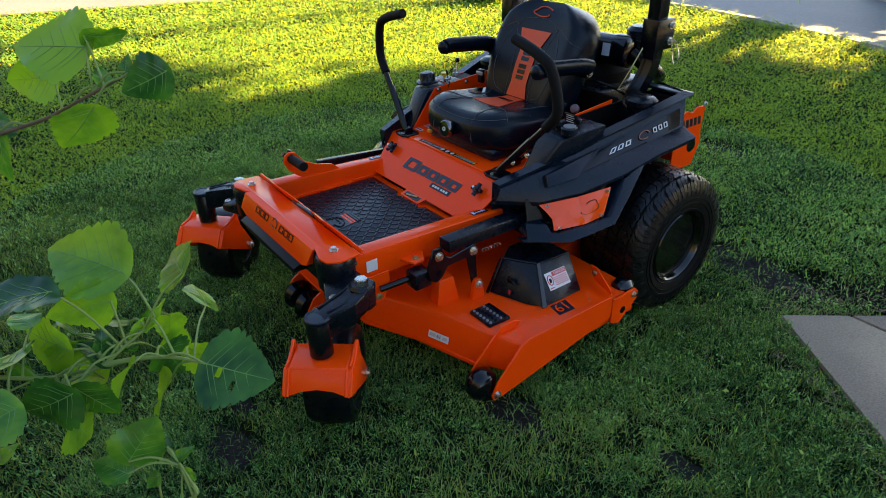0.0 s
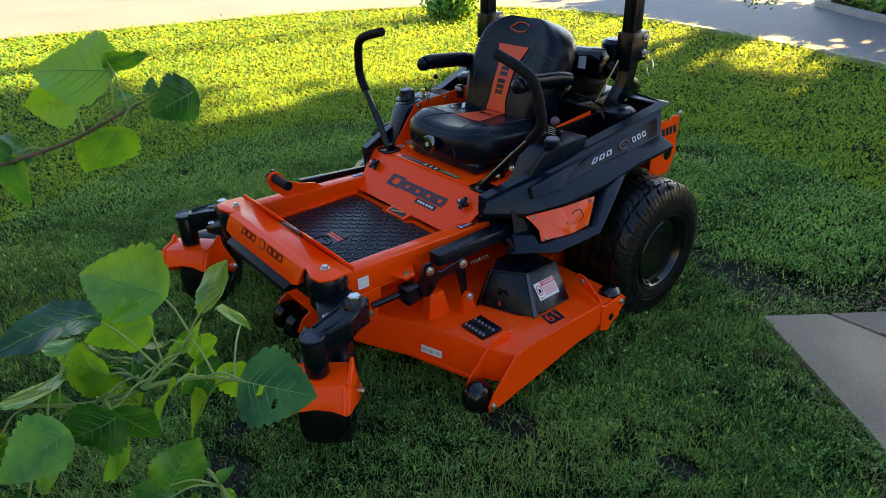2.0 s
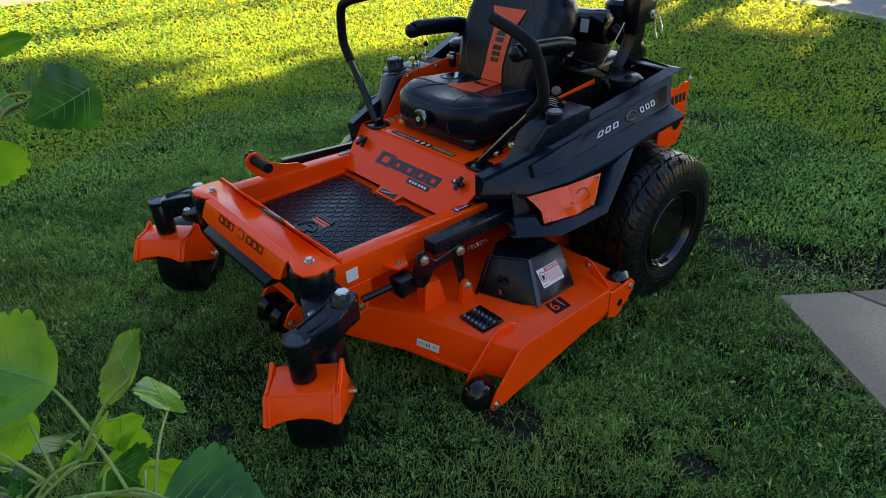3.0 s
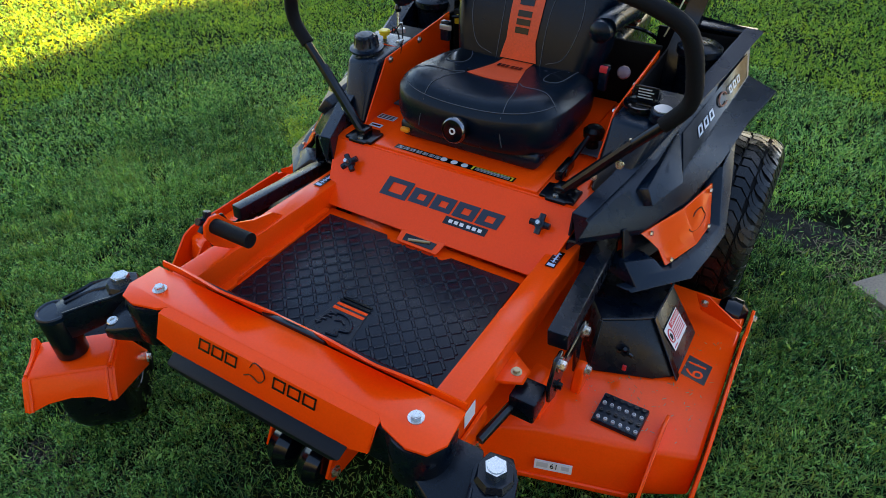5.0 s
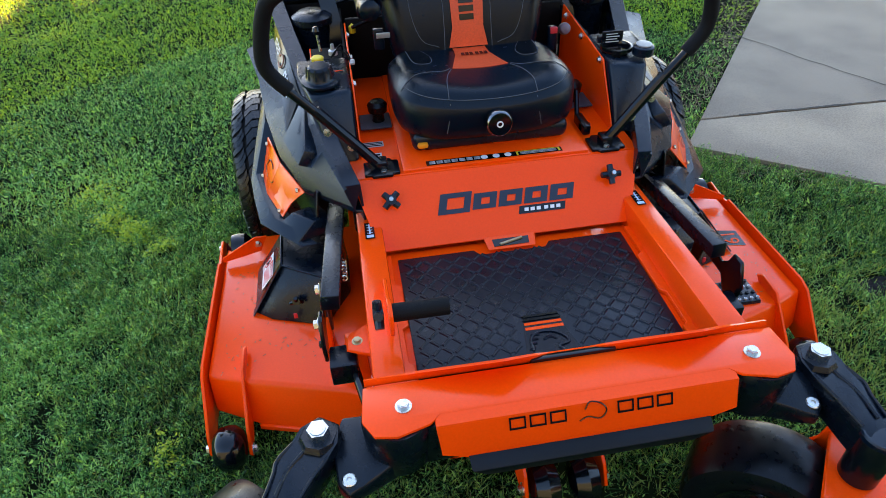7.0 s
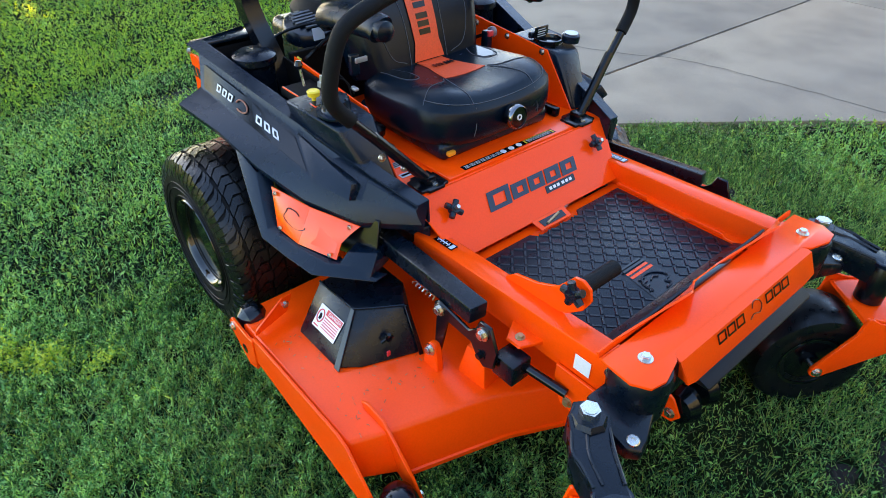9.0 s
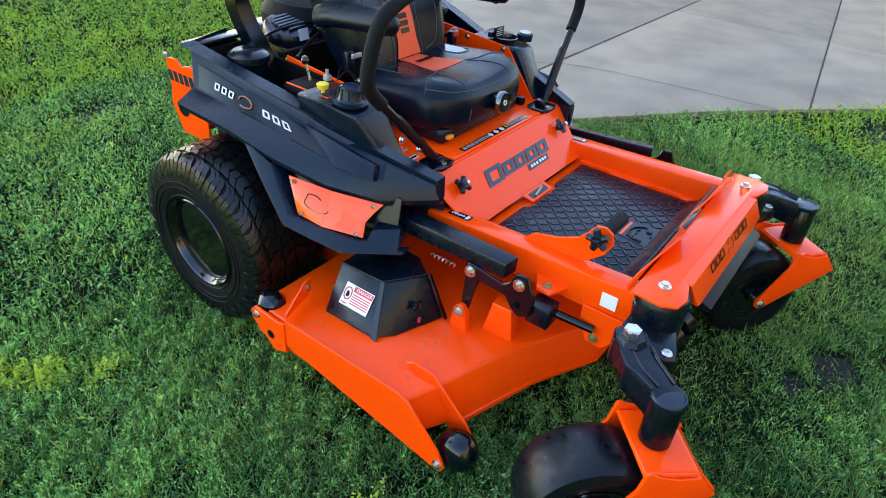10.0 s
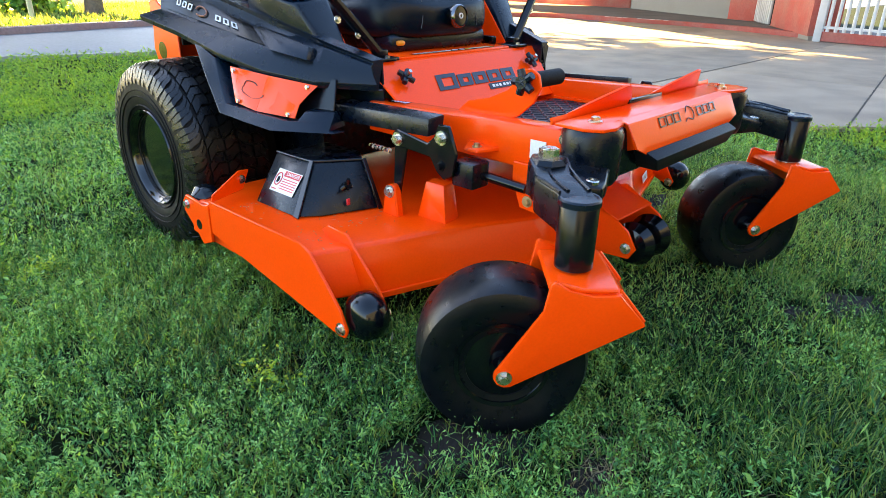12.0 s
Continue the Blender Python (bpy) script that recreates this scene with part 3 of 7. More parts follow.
shade_tree = tree(3.3, 12.3, 10.0, (4.9, 3.6, 3.1), (4.0, 12.6, 9.2), 3, "tall leafy tree with a grey-brown trunk beyond the road", 15000, 0.24)
# unseen low leaves added to shade the road and the lawn's far strip
added_low_crown, _ = leaf_cloud(10500, (2.35 - 3.3, 0.1, 3.72), (2.7, 0.85, 1.35), 0.20, 44, 0.2)
added_low_crown.materials.append(TREE_LEAF)
lower = new("added_lower_crown", added_low_crown)
lower.parent = shade_tree
hanging_spray(shade_tree, (3.35, 12.3, 3.6), (-1.80, 6.6, 0.58), 12)
# unseen tree added so that its crown shades the mower and lawn
added_shade_tree = tree(-1.9, 14.8, 10.5, (2.4, 3.2, 3.0), (0.1, 14.2, 9.7), 8, "tall leafy unseen tree added beyond the road to cast shade", 13000, 0.24)
# more unseen low leaves, added to keep sun off the road
added_low_crown, _ = leaf_cloud(2600, (-1.0, -0.2, 3.75), (3.0, 0.8, 0.5), 0.20, 45, 0.2)
added_low_crown.materials.append(TREE_LEAF)
lower = new("added_lower_crown", added_low_crown)
lower.parent = added_shade_tree
# unseen side crown added to push the lawn's shade edge outwards
added_side_crown, _ = leaf_cloud(2000, (-1.6, -0.3, 9.65), (1.3, 1.0, 1.1), 0.22, 46, 0.2)
added_side_crown.materials.append(TREE_LEAF)
side = new("added_side_crown", added_side_crown)
side.parent = added_shade_tree
tree(-6.35, 5.85, 8.0, (1.5, 1.5, 1.3), (-7.2, 7.2, 8.2), 21, "slender tree at the lawn's edge with a shrub at its foot", 3500, 0.2)
shrub(-6.0, 5.35, (0.40, 0.36, 0.36), 5, "small bright green shrub at the foot of a tree")
shrub(2.6, 13.2, (0.75, 0.6, 0.55), 6, "rounded shrub on the grass across the road", 2500, 0.07)
for i, (sx, sy) in enumerate(((-1.7, 10.3), (-0.6, 10.2), (0.5, 10.4), (-2.3, 11.4))):
    shrub(sx, sy, (0.65, 0.55, 0.5), 30 + i, "low spreading shrub on a planted island", 1800, 0.06)


# ---- cottonwood sapling beside the lawn ----
def leaf_meshes(seed, fold, droop, wave, holes=()):
    """A broad toothed leaf, 1 long along +y and 1 wide, and its veins."""
    r = random.Random(seed)
    skew = r.uniform(-0.05, 0.05)

    def half(v):
        if v < 0.30:
            return 0.5 * math.sin(math.pi / 2 * (v / 0.30)) ** 0.5
        w = (v - 0.30) / 0.70
        return 0.5 * (1 - w**1.75) * (1 - 0.10 * math.sin(math.pi * w))

    def lift(x, y):
        return droop * y * y + fold * abs(x) ** 1.3 + wave * math.sin(6.0 * y + seed) * x + 0.35 * wave * math.sin(13 * y + 9 * x + 2 * seed) * abs(x)

    own = bmesh.new()
    n = 57
    us = (-1, -0.9, -0.62, -0.3, 0, 0.3, 0.62, 0.9, 1)
    rows = []
    for i in range(n + 1):
        v = i / n
        row = []
        for u in us:
            tooth = 1.0 + (0.13 * abs(math.sin(v * math.pi * 9.5)) ** 0.8 if abs(u) == 1 and 0.03 < v < 0.97 else 0.0)
            x = u * half(v) * tooth + skew * v * (1 - v)
            y = v - 0.10 * u * u * max(0.0, 1 - v / 0.3)
            row.append(own.verts.new((x, y, lift(x, y))))
        rows.append(row)
    for a, b in zip(rows, rows[1:]):
        for k in range(8):
            own.faces.new((a[k], a[k + 1], b[k + 1], b[k]))
    for hx, hy, hr in holes:
        gone = [f for f in own.faces if (f.calc_center_median().x - hx) ** 2 + (f.calc_center_median().y - hy) ** 2 < hr * hr]
        bmesh.ops.delete(own, geom=gone, context="FACES")
    bmesh.ops.remove_doubles(own, verts=own.verts, dist=0.0005)
    leaf = mesh_of(own, 60)
    leaf.materials.append(COTTONWOOD)
    bm = bmesh.new()

    def vein(points, r0, r1):
        tube([(x, y, lift(x, y) + 0.002) for x, y in points], r0, 5, r1, bm=bm)

    vein([(skew * v * (1 - v), v) for v in (0, 0.15, 0.3, 0.45, 0.6, 0.75, 0.9)], 0.010, 0.003)
    for k in (-1, 1):
        for v, w in ((0.02, 0.36), (0.10, 0.40), (0.26, 0.33), (0.42, 0.24), (0.58, 0.15)):
            vein([(k * w * q, v + 0.55 * w * q + 0.10 * q * q * w) for q in (0, 0.35, 0.7, 1.0)], 0.0052, 0.0015)
    me = mesh_of(bm)
    me.materials.append(VEIN)
    return leaf, me


# base, tip, twist in degrees, breadth against length
UPPER_LEAVES = [
    (1.189, -1.297, 1.406, 1.131, -1.362, 1.412, 10, 1.00),
    (1.153, -1.332, 1.372, 1.132, -1.380, 1.372, -25, 0.95),
    (1.194, -1.297, 1.419, 1.195, -1.254, 1.406, 75, 0.90),
    (1.276, -1.242, 1.388, 1.277, -1.289, 1.373, -35, 1.00),
    (1.234, -1.313, 1.353, 1.209, -1.349, 1.305, -55, 1.05),
    (1.111, -1.399, 1.312, 1.122, -1.413, 1.258, 40, 0.80),
    (1.228, -1.296, 1.372, 1.216, -1.292, 1.393, 20, 0.85),
    (1.242, -1.275, 1.386, 1.237, -1.268, 1.403, -30, 0.85),
    (1.111, -1.401, 1.309, 1.083, -1.392, 1.339, 35, 0.90),
]
LOWER_LEAVES = [
    (1.384, -1.348, 1.237, 1.322, -1.404, 1.261, 5, 0.85),
    (1.390, -1.408, 1.242, 1.392, -1.482, 1.259, 55, 0.90),
    (1.387, -1.365, 1.213, 1.385, -1.419, 1.215, -35, 0.95),
    (1.465, -1.312, 1.161, 1.512, -1.265, 1.149, -14, 1.10),
    (1.449, -1.460, 1.179, 1.456, -1.512, 1.171, 25, 1.00),
    (1.435, -1.420, 1.162, 1.412, -1.469, 1.138, -20, 0.90),
    (1.452, -1.398, 1.077, 1.455, -1.363, 1.115, 15, 1.00),
    (1.378, -1.411, 1.171, 1.317, -1.446, 1.175, -35, 0.75),
    (1.406, -1.387, 1.158, 1.368, -1.400, 1.178, 40, 0.60),
    (1.398, -1.387, 1.170, 1.392, -1.378, 1.189, 30, 0.80),
    (1.415, -1.417, 1.153, 1.423, -1.391, 1.109, 45, 0.90),
    (1.380, -1.455, 1.180, 1.330, -1.495, 1.163, 70, 0.90),
]
SHOOT_LEAVES = [
    (1.456, -1.402, 1.067, 1.429, -1.426, 1.079, 20, 0.80),
    (1.408, -1.347, 1.182, 1.412, -1.329, 1.197, 50, 0.40),
    (1.408, -1.337, 1.193, 1.408, -1.322, 1.210, -40, 0.35),
    (1.454, -1.364, 1.072, 1.447, -1.362, 1.086, 10, 0.60),
    (1.464, -1.359, 1.065, 1.469, -1.343, 1.076, -30, 0.60),
    (1.472, -1.356, 1.056, 1.483, -1.352, 1.045, 20, 0.70),
    (1.458, -1.378, 1.051, 1.455, -1.392, 1.039, 30, 0.80),
    (1.408, -1.492, 1.116, 1.393, -1.505, 1.123, 30, 0.70),
    (1.414, -1.491, 1.108, 1.418, -1.475, 1.121, -20, 0.60),
    (1.419, -1.500, 1.111, 1.411, -1.519, 1.101, 10, 0.90),
    (1.403, -1.359, 1.174, 1.403, -1.343, 1.193, 40, 0.50),
    (1.347, -1.431, 1.192, 1.306, -1.447, 1.191, 40, 0.60),
]
BRANCH_LINES = [
    [(1.018, -1.497, 1.265), (1.104, -1.411, 1.307), (1.169, -1.354, 1.334), (1.223, -1.307, 1.366), (1.242, -1.280, 1.381)],
    [(1.393, -1.538, 1.125), (1.399, -1.484, 1.138), (1.396, -1.445, 1.147), (1.403, -1.392, 1.158), (1.405, -1.369, 1.170), (1.407, -1.347, 1.183), (1.409, -1.335, 1.194)],
    [(1.403, -1.392, 1.158), (1.414, -1.366, 1.160), (1.437, -1.336, 1.163), (1.465, -1.312, 1.161)],
    [(1.342, -1.510, 1.170), (1.365, -1.472, 1.161), (1.384, -1.435, 1.154), (1.403, -1.392, 1.157)],
    [(1.475, -1.367, 1.018), (1.470, -1.358, 1.046), (1.461, -1.360, 1.068), (1.453, -1.363, 1.075)],
]


def sapling():
    foot = Vector((0.98, -2.02, 0.0))
    plant = thing("cottonwood_sapling", "young cottonwood with broad toothed green leaves on thin stems", "sapling", "", "", foot)
    kinds = [leaf_meshes(1, 0.10, -0.10, 0.10), leaf_meshes(2, 0.34, -0.22, 0.06), leaf_meshes(3, 0.16, -0.30, 0.16), leaf_meshes(4, -0.12, -0.06, 0.12), leaf_meshes(6, 0.10, -0.12, 0.08, ((0.10, 0.22, 0.045), (-0.12, 0.34, 0.04), (0.20, 0.47, 0.03)))]
    part("trunk", tube([(0, 0, -0.05), (0.01, 0.10, 0.4), (0.0, 0.25, 0.8), (0.01, 0.38, 1.05), (0.02, 0.47, 1.20), (0.03, 0.515, 1.26)], 0.017, 10, 0.005, smooth=6), TWIG, plant)
    roots = ([(0.02, 0.47, 1.20)], [(0.0, 0.25, 0.8), (0.22, 0.34, 1.02)], [], [(0.01, 0.38, 1.05)], [(0.0, 0.25, 0.8), (0.32, 0.50, 0.90)])
    stations = []
    for i, way in enumerate(BRANCH_LINES):
        ps = [Vector(q) for q in roots[i]] + [Vector(q) - foot for q in way]
        part("branch", tube(ps, 0.0030, 8, 0.0013, smooth=6), TWIG if i == 0 else STEM, plant)
        stations += curve_points(ps, 6)
    open_side = Vector((0.80, -0.10, 0.50))
    for i, (x0, y0, z0, x1, y1, z1, twist, breadth) in enumerate(UPPER_LEAVES + LOWER_LEAVES + SHOOT_LEAVES):
        base, tip = Vector((x0, y0, z0)) - foot, Vector((x1, y1, z1)) - foot
        size = (tip - base).length
        way = (tip - base).normalized()
        out = (open_side - way * open_side.dot(way)).normalized()
        m = Matrix((way.cross(out), way, out)).transposed().to_4x4()
        m = Matrix.Translation(base) @ m @ Matrix.Rotation(radians(twist), 4, "Y") @ Matrix.Diagonal((size * breadth, size, size, 1))
        leaf, veins = kinds[4] if i == len(UPPER_LEAVES) + 3 else kinds[i % 4]
        lf = new("leaf", leaf)
        lf.parent, lf.matrix_basis = plant, m
        vn = new("vein", veins)
        vn.parent = lf
        near = min(stations, key=lambda q: abs((q - base).length - 0.045))
        part("leaf_stalk", tube([near, (near + base) / 2 + Vector((0, 0, 0.008)), base], 0.0013, 6, 0.0010, smooth=4), STEM, plant)
    # younger leaves along the lower branches
    r = random.Random(5)
    low = [q for q in stations if 1.08 < q.z < 1.19 and q.x > 0.36]
    for i in range(24):
        a = low[r.randrange(len(low))]
        b = a + Vector((r.uniform(-0.9, 0.4), r.uniform(-0.8, 0.5), r.uniform(-0.9, 0.35))).normalized() * r.uniform(0.025, 0.085)
        part("leaf_stalk", tube([a, (a + b) / 2 + Vector((0, 0, 0.008)), b], 0.0012, 6, 0.0009, smooth=4), STEM, plant)
        leaf, veins = kinds[i % 4]
        lf = new("leaf", leaf)
        lf.parent = plant
        lf.matrix_basis = pose(b.x, b.y, b.z, r.uniform(-80, 10), r.uniform(-50, 50), r.uniform(20, 160)) @ Matrix.Scale(r.uniform(0.030, 0.055), 4)
        vn = new("vein", veins)
        vn.parent = lf


sapling()


# ---- the mower ----
mower = thing("riding_mower", "orange and black zero-turn riding mower parked on the lawn", "lawn mower")
KNEE_LOW, KNEE_TOP = (-0.088, 0.462), (0.050, 0.603)
DECK_TOP = 0.259


def sides(build):
    for s in (-1, 1):
        build(s)


LEVER_BASE = [(-0.046, 0.048), (-0.030, 0.048), (-0.026, 0.038), (0.026, 0.038), (0.030, 0.048), (0.046, 0.048), (0.046, 0.112), (0.030, 0.114), (0.026, 0.124), (-0.026, 0.124), (-0.030, 0.114), (-0.046, 0.112)]


def chassis():
    # knee plate with folded side flanges
    (y0, z0), (y1, z1) = KNEE_LOW, KNEE_TOP
    bm = plate([(-0.335, y0, z0), (0.335, y0, z0), (0.388, y1, z1), (-0.388, y1, z1)], 0.006, out=(0, 0.7, -0.7))
    knee = part("knee_plate", bm, ORANGE, mower)
    m = face_pose(((0, (y0 + y1) / 2 - 0.0005, (z0 + z1) / 2 + 0.0005)), (1, 0, 0), (0, y1 - y0, z1 - z0))
    # the name on the plate as plain slanted blocks
    x = -0.172
    for w in (0.084, 0.062, 0.062, 0.062, 0.064):
        h, foot = (0.032, -0.022) if w > 0.08 else (0.024, -0.018)
        bars = [(x, x + 0.021, foot, h), (x + w - 0.018, x + w, foot, h), (x + 0.0205, x + w - 0.0175, h - 0.013, h), (x + 0.0205, x + w - 0.0175, foot, foot + 0.012)]
        part("name_block", flat_bars(m @ pose(0, 0, 0.001), bars, 0.0012, slant=0.25), DECAL_DARK, knee, "dark slanted block of the model name")
        x += w + 0.007
    part("name_backing", flat_bars(m, [(0.045, 0.170, -0.044, -0.023)], 0.0012, slant=0.22), BLACK_GLOSS, knee)
    bars = [(0.055 + i * 0.0165 + (0.004 if i > 2 else 0), 0.066 + i * 0.0165 + (0.004 if i > 2 else 0), -0.038, -0.029) for i in range(6)]
    each_bar("name_backing_mark", m @ pose(0, 0, 0.0013), bars, WHITE, knee, 0.0008, 0.1)
    # star knobs
    for s in (-1, 1):
        k = Vector((s * 0.293, -0.005, 0.560))
        n = Vector((0, -0.72, 0.70))
        bm = cyl(k, k + n * 0.022, 0.013, segs=16)
        for i in range(4):
            a = radians(45 + 90 * i if s < 0 else 90 * i)
            arm = Vector((math.cos(a), math.sin(a) * 0.7, math.sin(a) * 0.72))
            cyl(k + n * 0.011, k + n * 0.011 + arm * 0.026, 0.009, 0.008, segs=10, bm=bm, bevel=0.002)
        knob = part("star_knob", bm, BLACK_PLASTIC, mower)
        part("stud", cyl(k + n * 0.02, k + n * 0.036, 0.0055, segs=12), ZINC, knob)
    # seat platform
    bm = box(-0.388, 0.388, 0.046, 0.70, 0.583, 0.603, 0.004)
    platform = part("seat_platform", bm, ORANGE, mower)
    part("raised_panel", box(-0.252, 0.252, 0.052, 0.66, 0.600, 0.611, 0.005), ORANGE, platform)
    m = face_pose((0, 0.072, 0.6115), (1, 0, 0), (0, 1, 0))
    strip = part("instruction_strip", flat_bars(m, [(-0.188, 0.180, -0.011, 0.011)], 0.0006), BLACK_GLOSS, platform)
    part("strip_mark", flat_bars(m @ pose(0, 0, 0.0007), [(0.055, 0.06, -0.009, 0.009), (0.17, 0.175, -0.009, 0.009), (0.055, 0.175, 0.0075, 0.009)], 0.0005), YELLOW, strip)
    each_bar("strip_text", m @ pose(0, 0, 0.0007), [(-0.18 + 0.02 * (i % 7), -0.164 + 0.02 * (i % 7), y, y + 0.0018) for i in range(7) for y in (-0.006, -0.001, 0.004)] + [(0.066, 0.165, y, y + 0.0012) for y in (-0.006, -0.001, 0.003)], LIGHT_GREY, strip, 0.0005)
    bm = bmesh.new()
    for i in range(3):
        cyl((-0.032 + 0.032 * i, 0.072, 0.6118), (-0.032 + 0.032 * i, 0.072, 0.6128), 0.0095, segs=18, bm=bm)
    part("strip_symbol", bm, WHITE, strip)

    def inner_wall(s):
        bm = side_plate(s * 0.352, [(0.14, 0.600), (0.27, 0.765), (0.64, 0.80), (0.64, 0.600)], 0.005)
        wall = part("inner_side_wall", bm, ORANGE, mower)
        for y, z in ((0.29, 0.755), (0.45, 0.765), (0.60, 0.775)):
            bolt("bolt", (s * 0.349, y, z), (-s, 0, 0), 0.007, wall)
        base = part("lever_base_plate", solid([(s * 0.305 + x, y, 0.603) for x, y in LEVER_BASE], [(s * 0.305 + x, y, 0.612) for x, y in LEVER_BASE], 0.003), BLACK_PAINT, mower)
        part("lever_pivot", box(s * 0.305 - 0.016, s * 0.305 + 0.016, 0.062, 0.102, 0.610, 0.634, 0.005), BLACK_PAINT, base)
        bolt("bolt", (s * 0.30, 0.055, 0.610), (0, 0, 1), 0.008, mower)

    sides(inner_wall)
    # tools and fittings on the platform floor, beside the seat
    bm = box(0.262, 0.285, 0.135, 0.22, 0.605, 0.635, 0.006)
    cyl((0.273, 0.22, 0.62), (0.29, 0.29, 0.665), 0.007, segs=10, bm=bm)
    cyl((0.262, 0.16, 0.62), (0.288, 0.16, 0.62), 0.011, segs=12, bm=bm)
    part("latch_handle", bm, BLACK_PAINT, mower)
    for s in (-1, 1):
        pl = part("pedal_plate", box(s * 0.30 - 0.045, s * 0.30 + 0.045, 0.285, 0.375, 0.612, 0.618, 0.003), SLATE, mower)
        part("rubber_knob", lathe([(0, 0.018), (0.02, 0.016), (0.03, 0.027), (0.05, 0.029), (0.06, 0.02), (0.063, 0.0)], (s * 0.29, 0.33, 0.618), (0, 0, 1), 20), RUBBER, pl)
    m = face_pose((-0.318, 0.20, 0.6045), (1, 0, 0), (0, 1, 0))
    each_bar("maker_plate", m, [(-0.03, 0.03, 0.0, 0.028), (-0.02, 0.02, -0.055, -0.035)], LIGHT_GREY, platform, 0.0007)
    each_bar("maker_plate_text", m @ pose(0, 0, 0.0008), [(-0.027, 0.027, y, y + 0.004) for y in (0.004, 0.012, 0.020)] + [(-0.016, 0.016, -0.049, -0.041)], BLACK_GLOSS, platform, 0.0004)


def foot_pan():
    pan = part("floor_pan", box(-0.320, 0.320, -0.585, -0.08, 0.432, 0.446, 0.002), ORANGE, mower)
    # rubber mat, curled up at its front, with a chevron tread
    bm = solid([(x, y, 0.4465) for x, y in ((-0.296, -0.505), (0.296, -0.505), (0.296, -0.115), (0.10, -0.115), (0.085, -0.135), (-0.085, -0.135), (-0.10, -0.115), (-0.296, -0.115))],
               [(x, y, 0.4535) for x, y in ((-0.296, -0.505), (0.296, -0.505), (0.296, -0.115), (0.10, -0.115), (0.085, -0.135), (-0.085, -0.135), (-0.10, -0.115), (-0.296, -0.115))], 0.002)
    mat = part("floor_mat", bm, MAT_RUBBER, mower, "black rubber floor mat with a chevron tread")
    bm = loft([[(x, -0.503, 0.4525), (x, -0.53, 0.465), (x, -0.552, 0.495), (x, -0.566, 0.535)] for x in np.linspace(-0.296, 0.296, 9)], 0.006)
    part("curled_front_edge", bm, MAT_RUBBER, mat)
    bar = solid([(-0.0130, -0.0042, 0), (0.0130, -0.0042, 0), (0.0130, 0.0042, 0), (-0.0130, 0.0042, 0)], [(-0.0112, -0.0024, 0.0022), (0.0112, -0.0024, 0.0022), (0.0112, 0.0024, 0.0022), (-0.0112, 0.0024, 0.0022)], 0)
    bar = mesh_of(bar, 0)
    bar.materials.append(MAT_RUBBER)
    step = 0.0248
    for i in range(-11, 12):
        for j in range(0, 15):
            x, y = i * step, -0.490 + j * step
            if abs(x) > 0.285 or y > -0.135 or (abs(x) < 0.066 and y < -0.37):
                continue
            tb = new("tread_bar", bar)
            tb.parent, tb.matrix_basis = mat, pose(x, y, 0.4538, 0, 0, 45 if (i + j) % 2 == 0 else -45)
    # badge field with slots showing the orange pan
    part("badge_field", solid([(-0.062, -0.500, 0.4538), (0.062, -0.500, 0.4538), (0.040, -0.372, 0.4538), (-0.040, -0.372, 0.4538)], [(-0.060, -0.498, 0.4556), (0.060, -0.498, 0.4556), (0.038, -0.374, 0.4556), (-0.038, -0.374, 0.4556)], 0), MAT_RUBBER, mat)
    m = face_pose((0, 0, 0.4557), (1, 0, 0), (0, 1, 0))
    part("badge_slot", flat_bars(m, [(-0.044, 0.044, -0.418, -0.409), (-0.043, 0.043, -0.403, -0.395)], 0.0006), ORANGE, mat)
    part("badge_slat", flat_bars(m, [(-0.043, 0.043, -0.391, -0.384), (-0.041, 0.041, -0.380, -0.374)], 0.003), BLACK_GLOSS, mat)
    part("badge_relief", tube([(-0.042, -0.478, 0.4568), (-0.040, -0.445, 0.4568), (-0.018, -0.428, 0.4568), (0.012, -0.430, 0.4568), (0.034, -0.446, 0.4568), (0.040, -0.466, 0.4568), (0.016, -0.474, 0.4568), (0.022, -0.488, 0.4568), (-0.004, -0.492, 0.4568)], 0.0032, 6, smooth=4), MAT_RUBBER, mat)
    for k in range(4):
        part("badge_relief", tube([(-0.050 + 0.004 * k, -0.474 + 0.014 * k, 0.4568), (-0.036 + 0.006 * k, -0.470 + 0.012 * k, 0.4568)], 0.0026, 6), MAT_RUBBER, mat)
    part("badge_relief", tube([(-0.012, -0.450, 0.4568), (0.004, -0.444, 0.4568), (0.016, -0.452, 0.4568)], 0.0026, 6, smooth=3), MAT_RUBBER, mat)
    # latch slot at the rear of the pan
    part("pan_latch_rim", plate([(-0.062, -0.128, 0.455), (0.062, -0.128, 0.455), (0.068, -0.088, 0.466), (-0.068, -0.088, 0.466)], 0.003, out=(0, 0, 1)), ORANGE, pan)
    part("pan_latch_slot", plate([(-0.046, -0.121, 0.4605), (0.046, -0.121, 0.4605), (0.048, -0.099, 0.4665), (-0.048, -0.099, 0.4665)], 0.001, 0, out=(0, -0.2, 1)), BLACK_GLOSS, pan)
    part("latch_bar", cyl((-0.03, -0.117, 0.464), (0.03, -0.104, 0.468), 0.0040, segs=8), YELLOW_ZINC, pan)

    def rail(s):
        lo, hi = s * 0.324, s * 0.388
        bm = solid([(lo, -0.60, 0.425), (hi, -0.60, 0.425), (hi, 0.04, 0.425), (lo, 0.04, 0.425)], [(lo, -0.60, 0.530), (hi, -0.60, 0.530), (hi, 0.04, 0.506), (lo, 0.04, 0.506)], 0.006)
        r = part("side_rail", bm, ORANGE, mower)
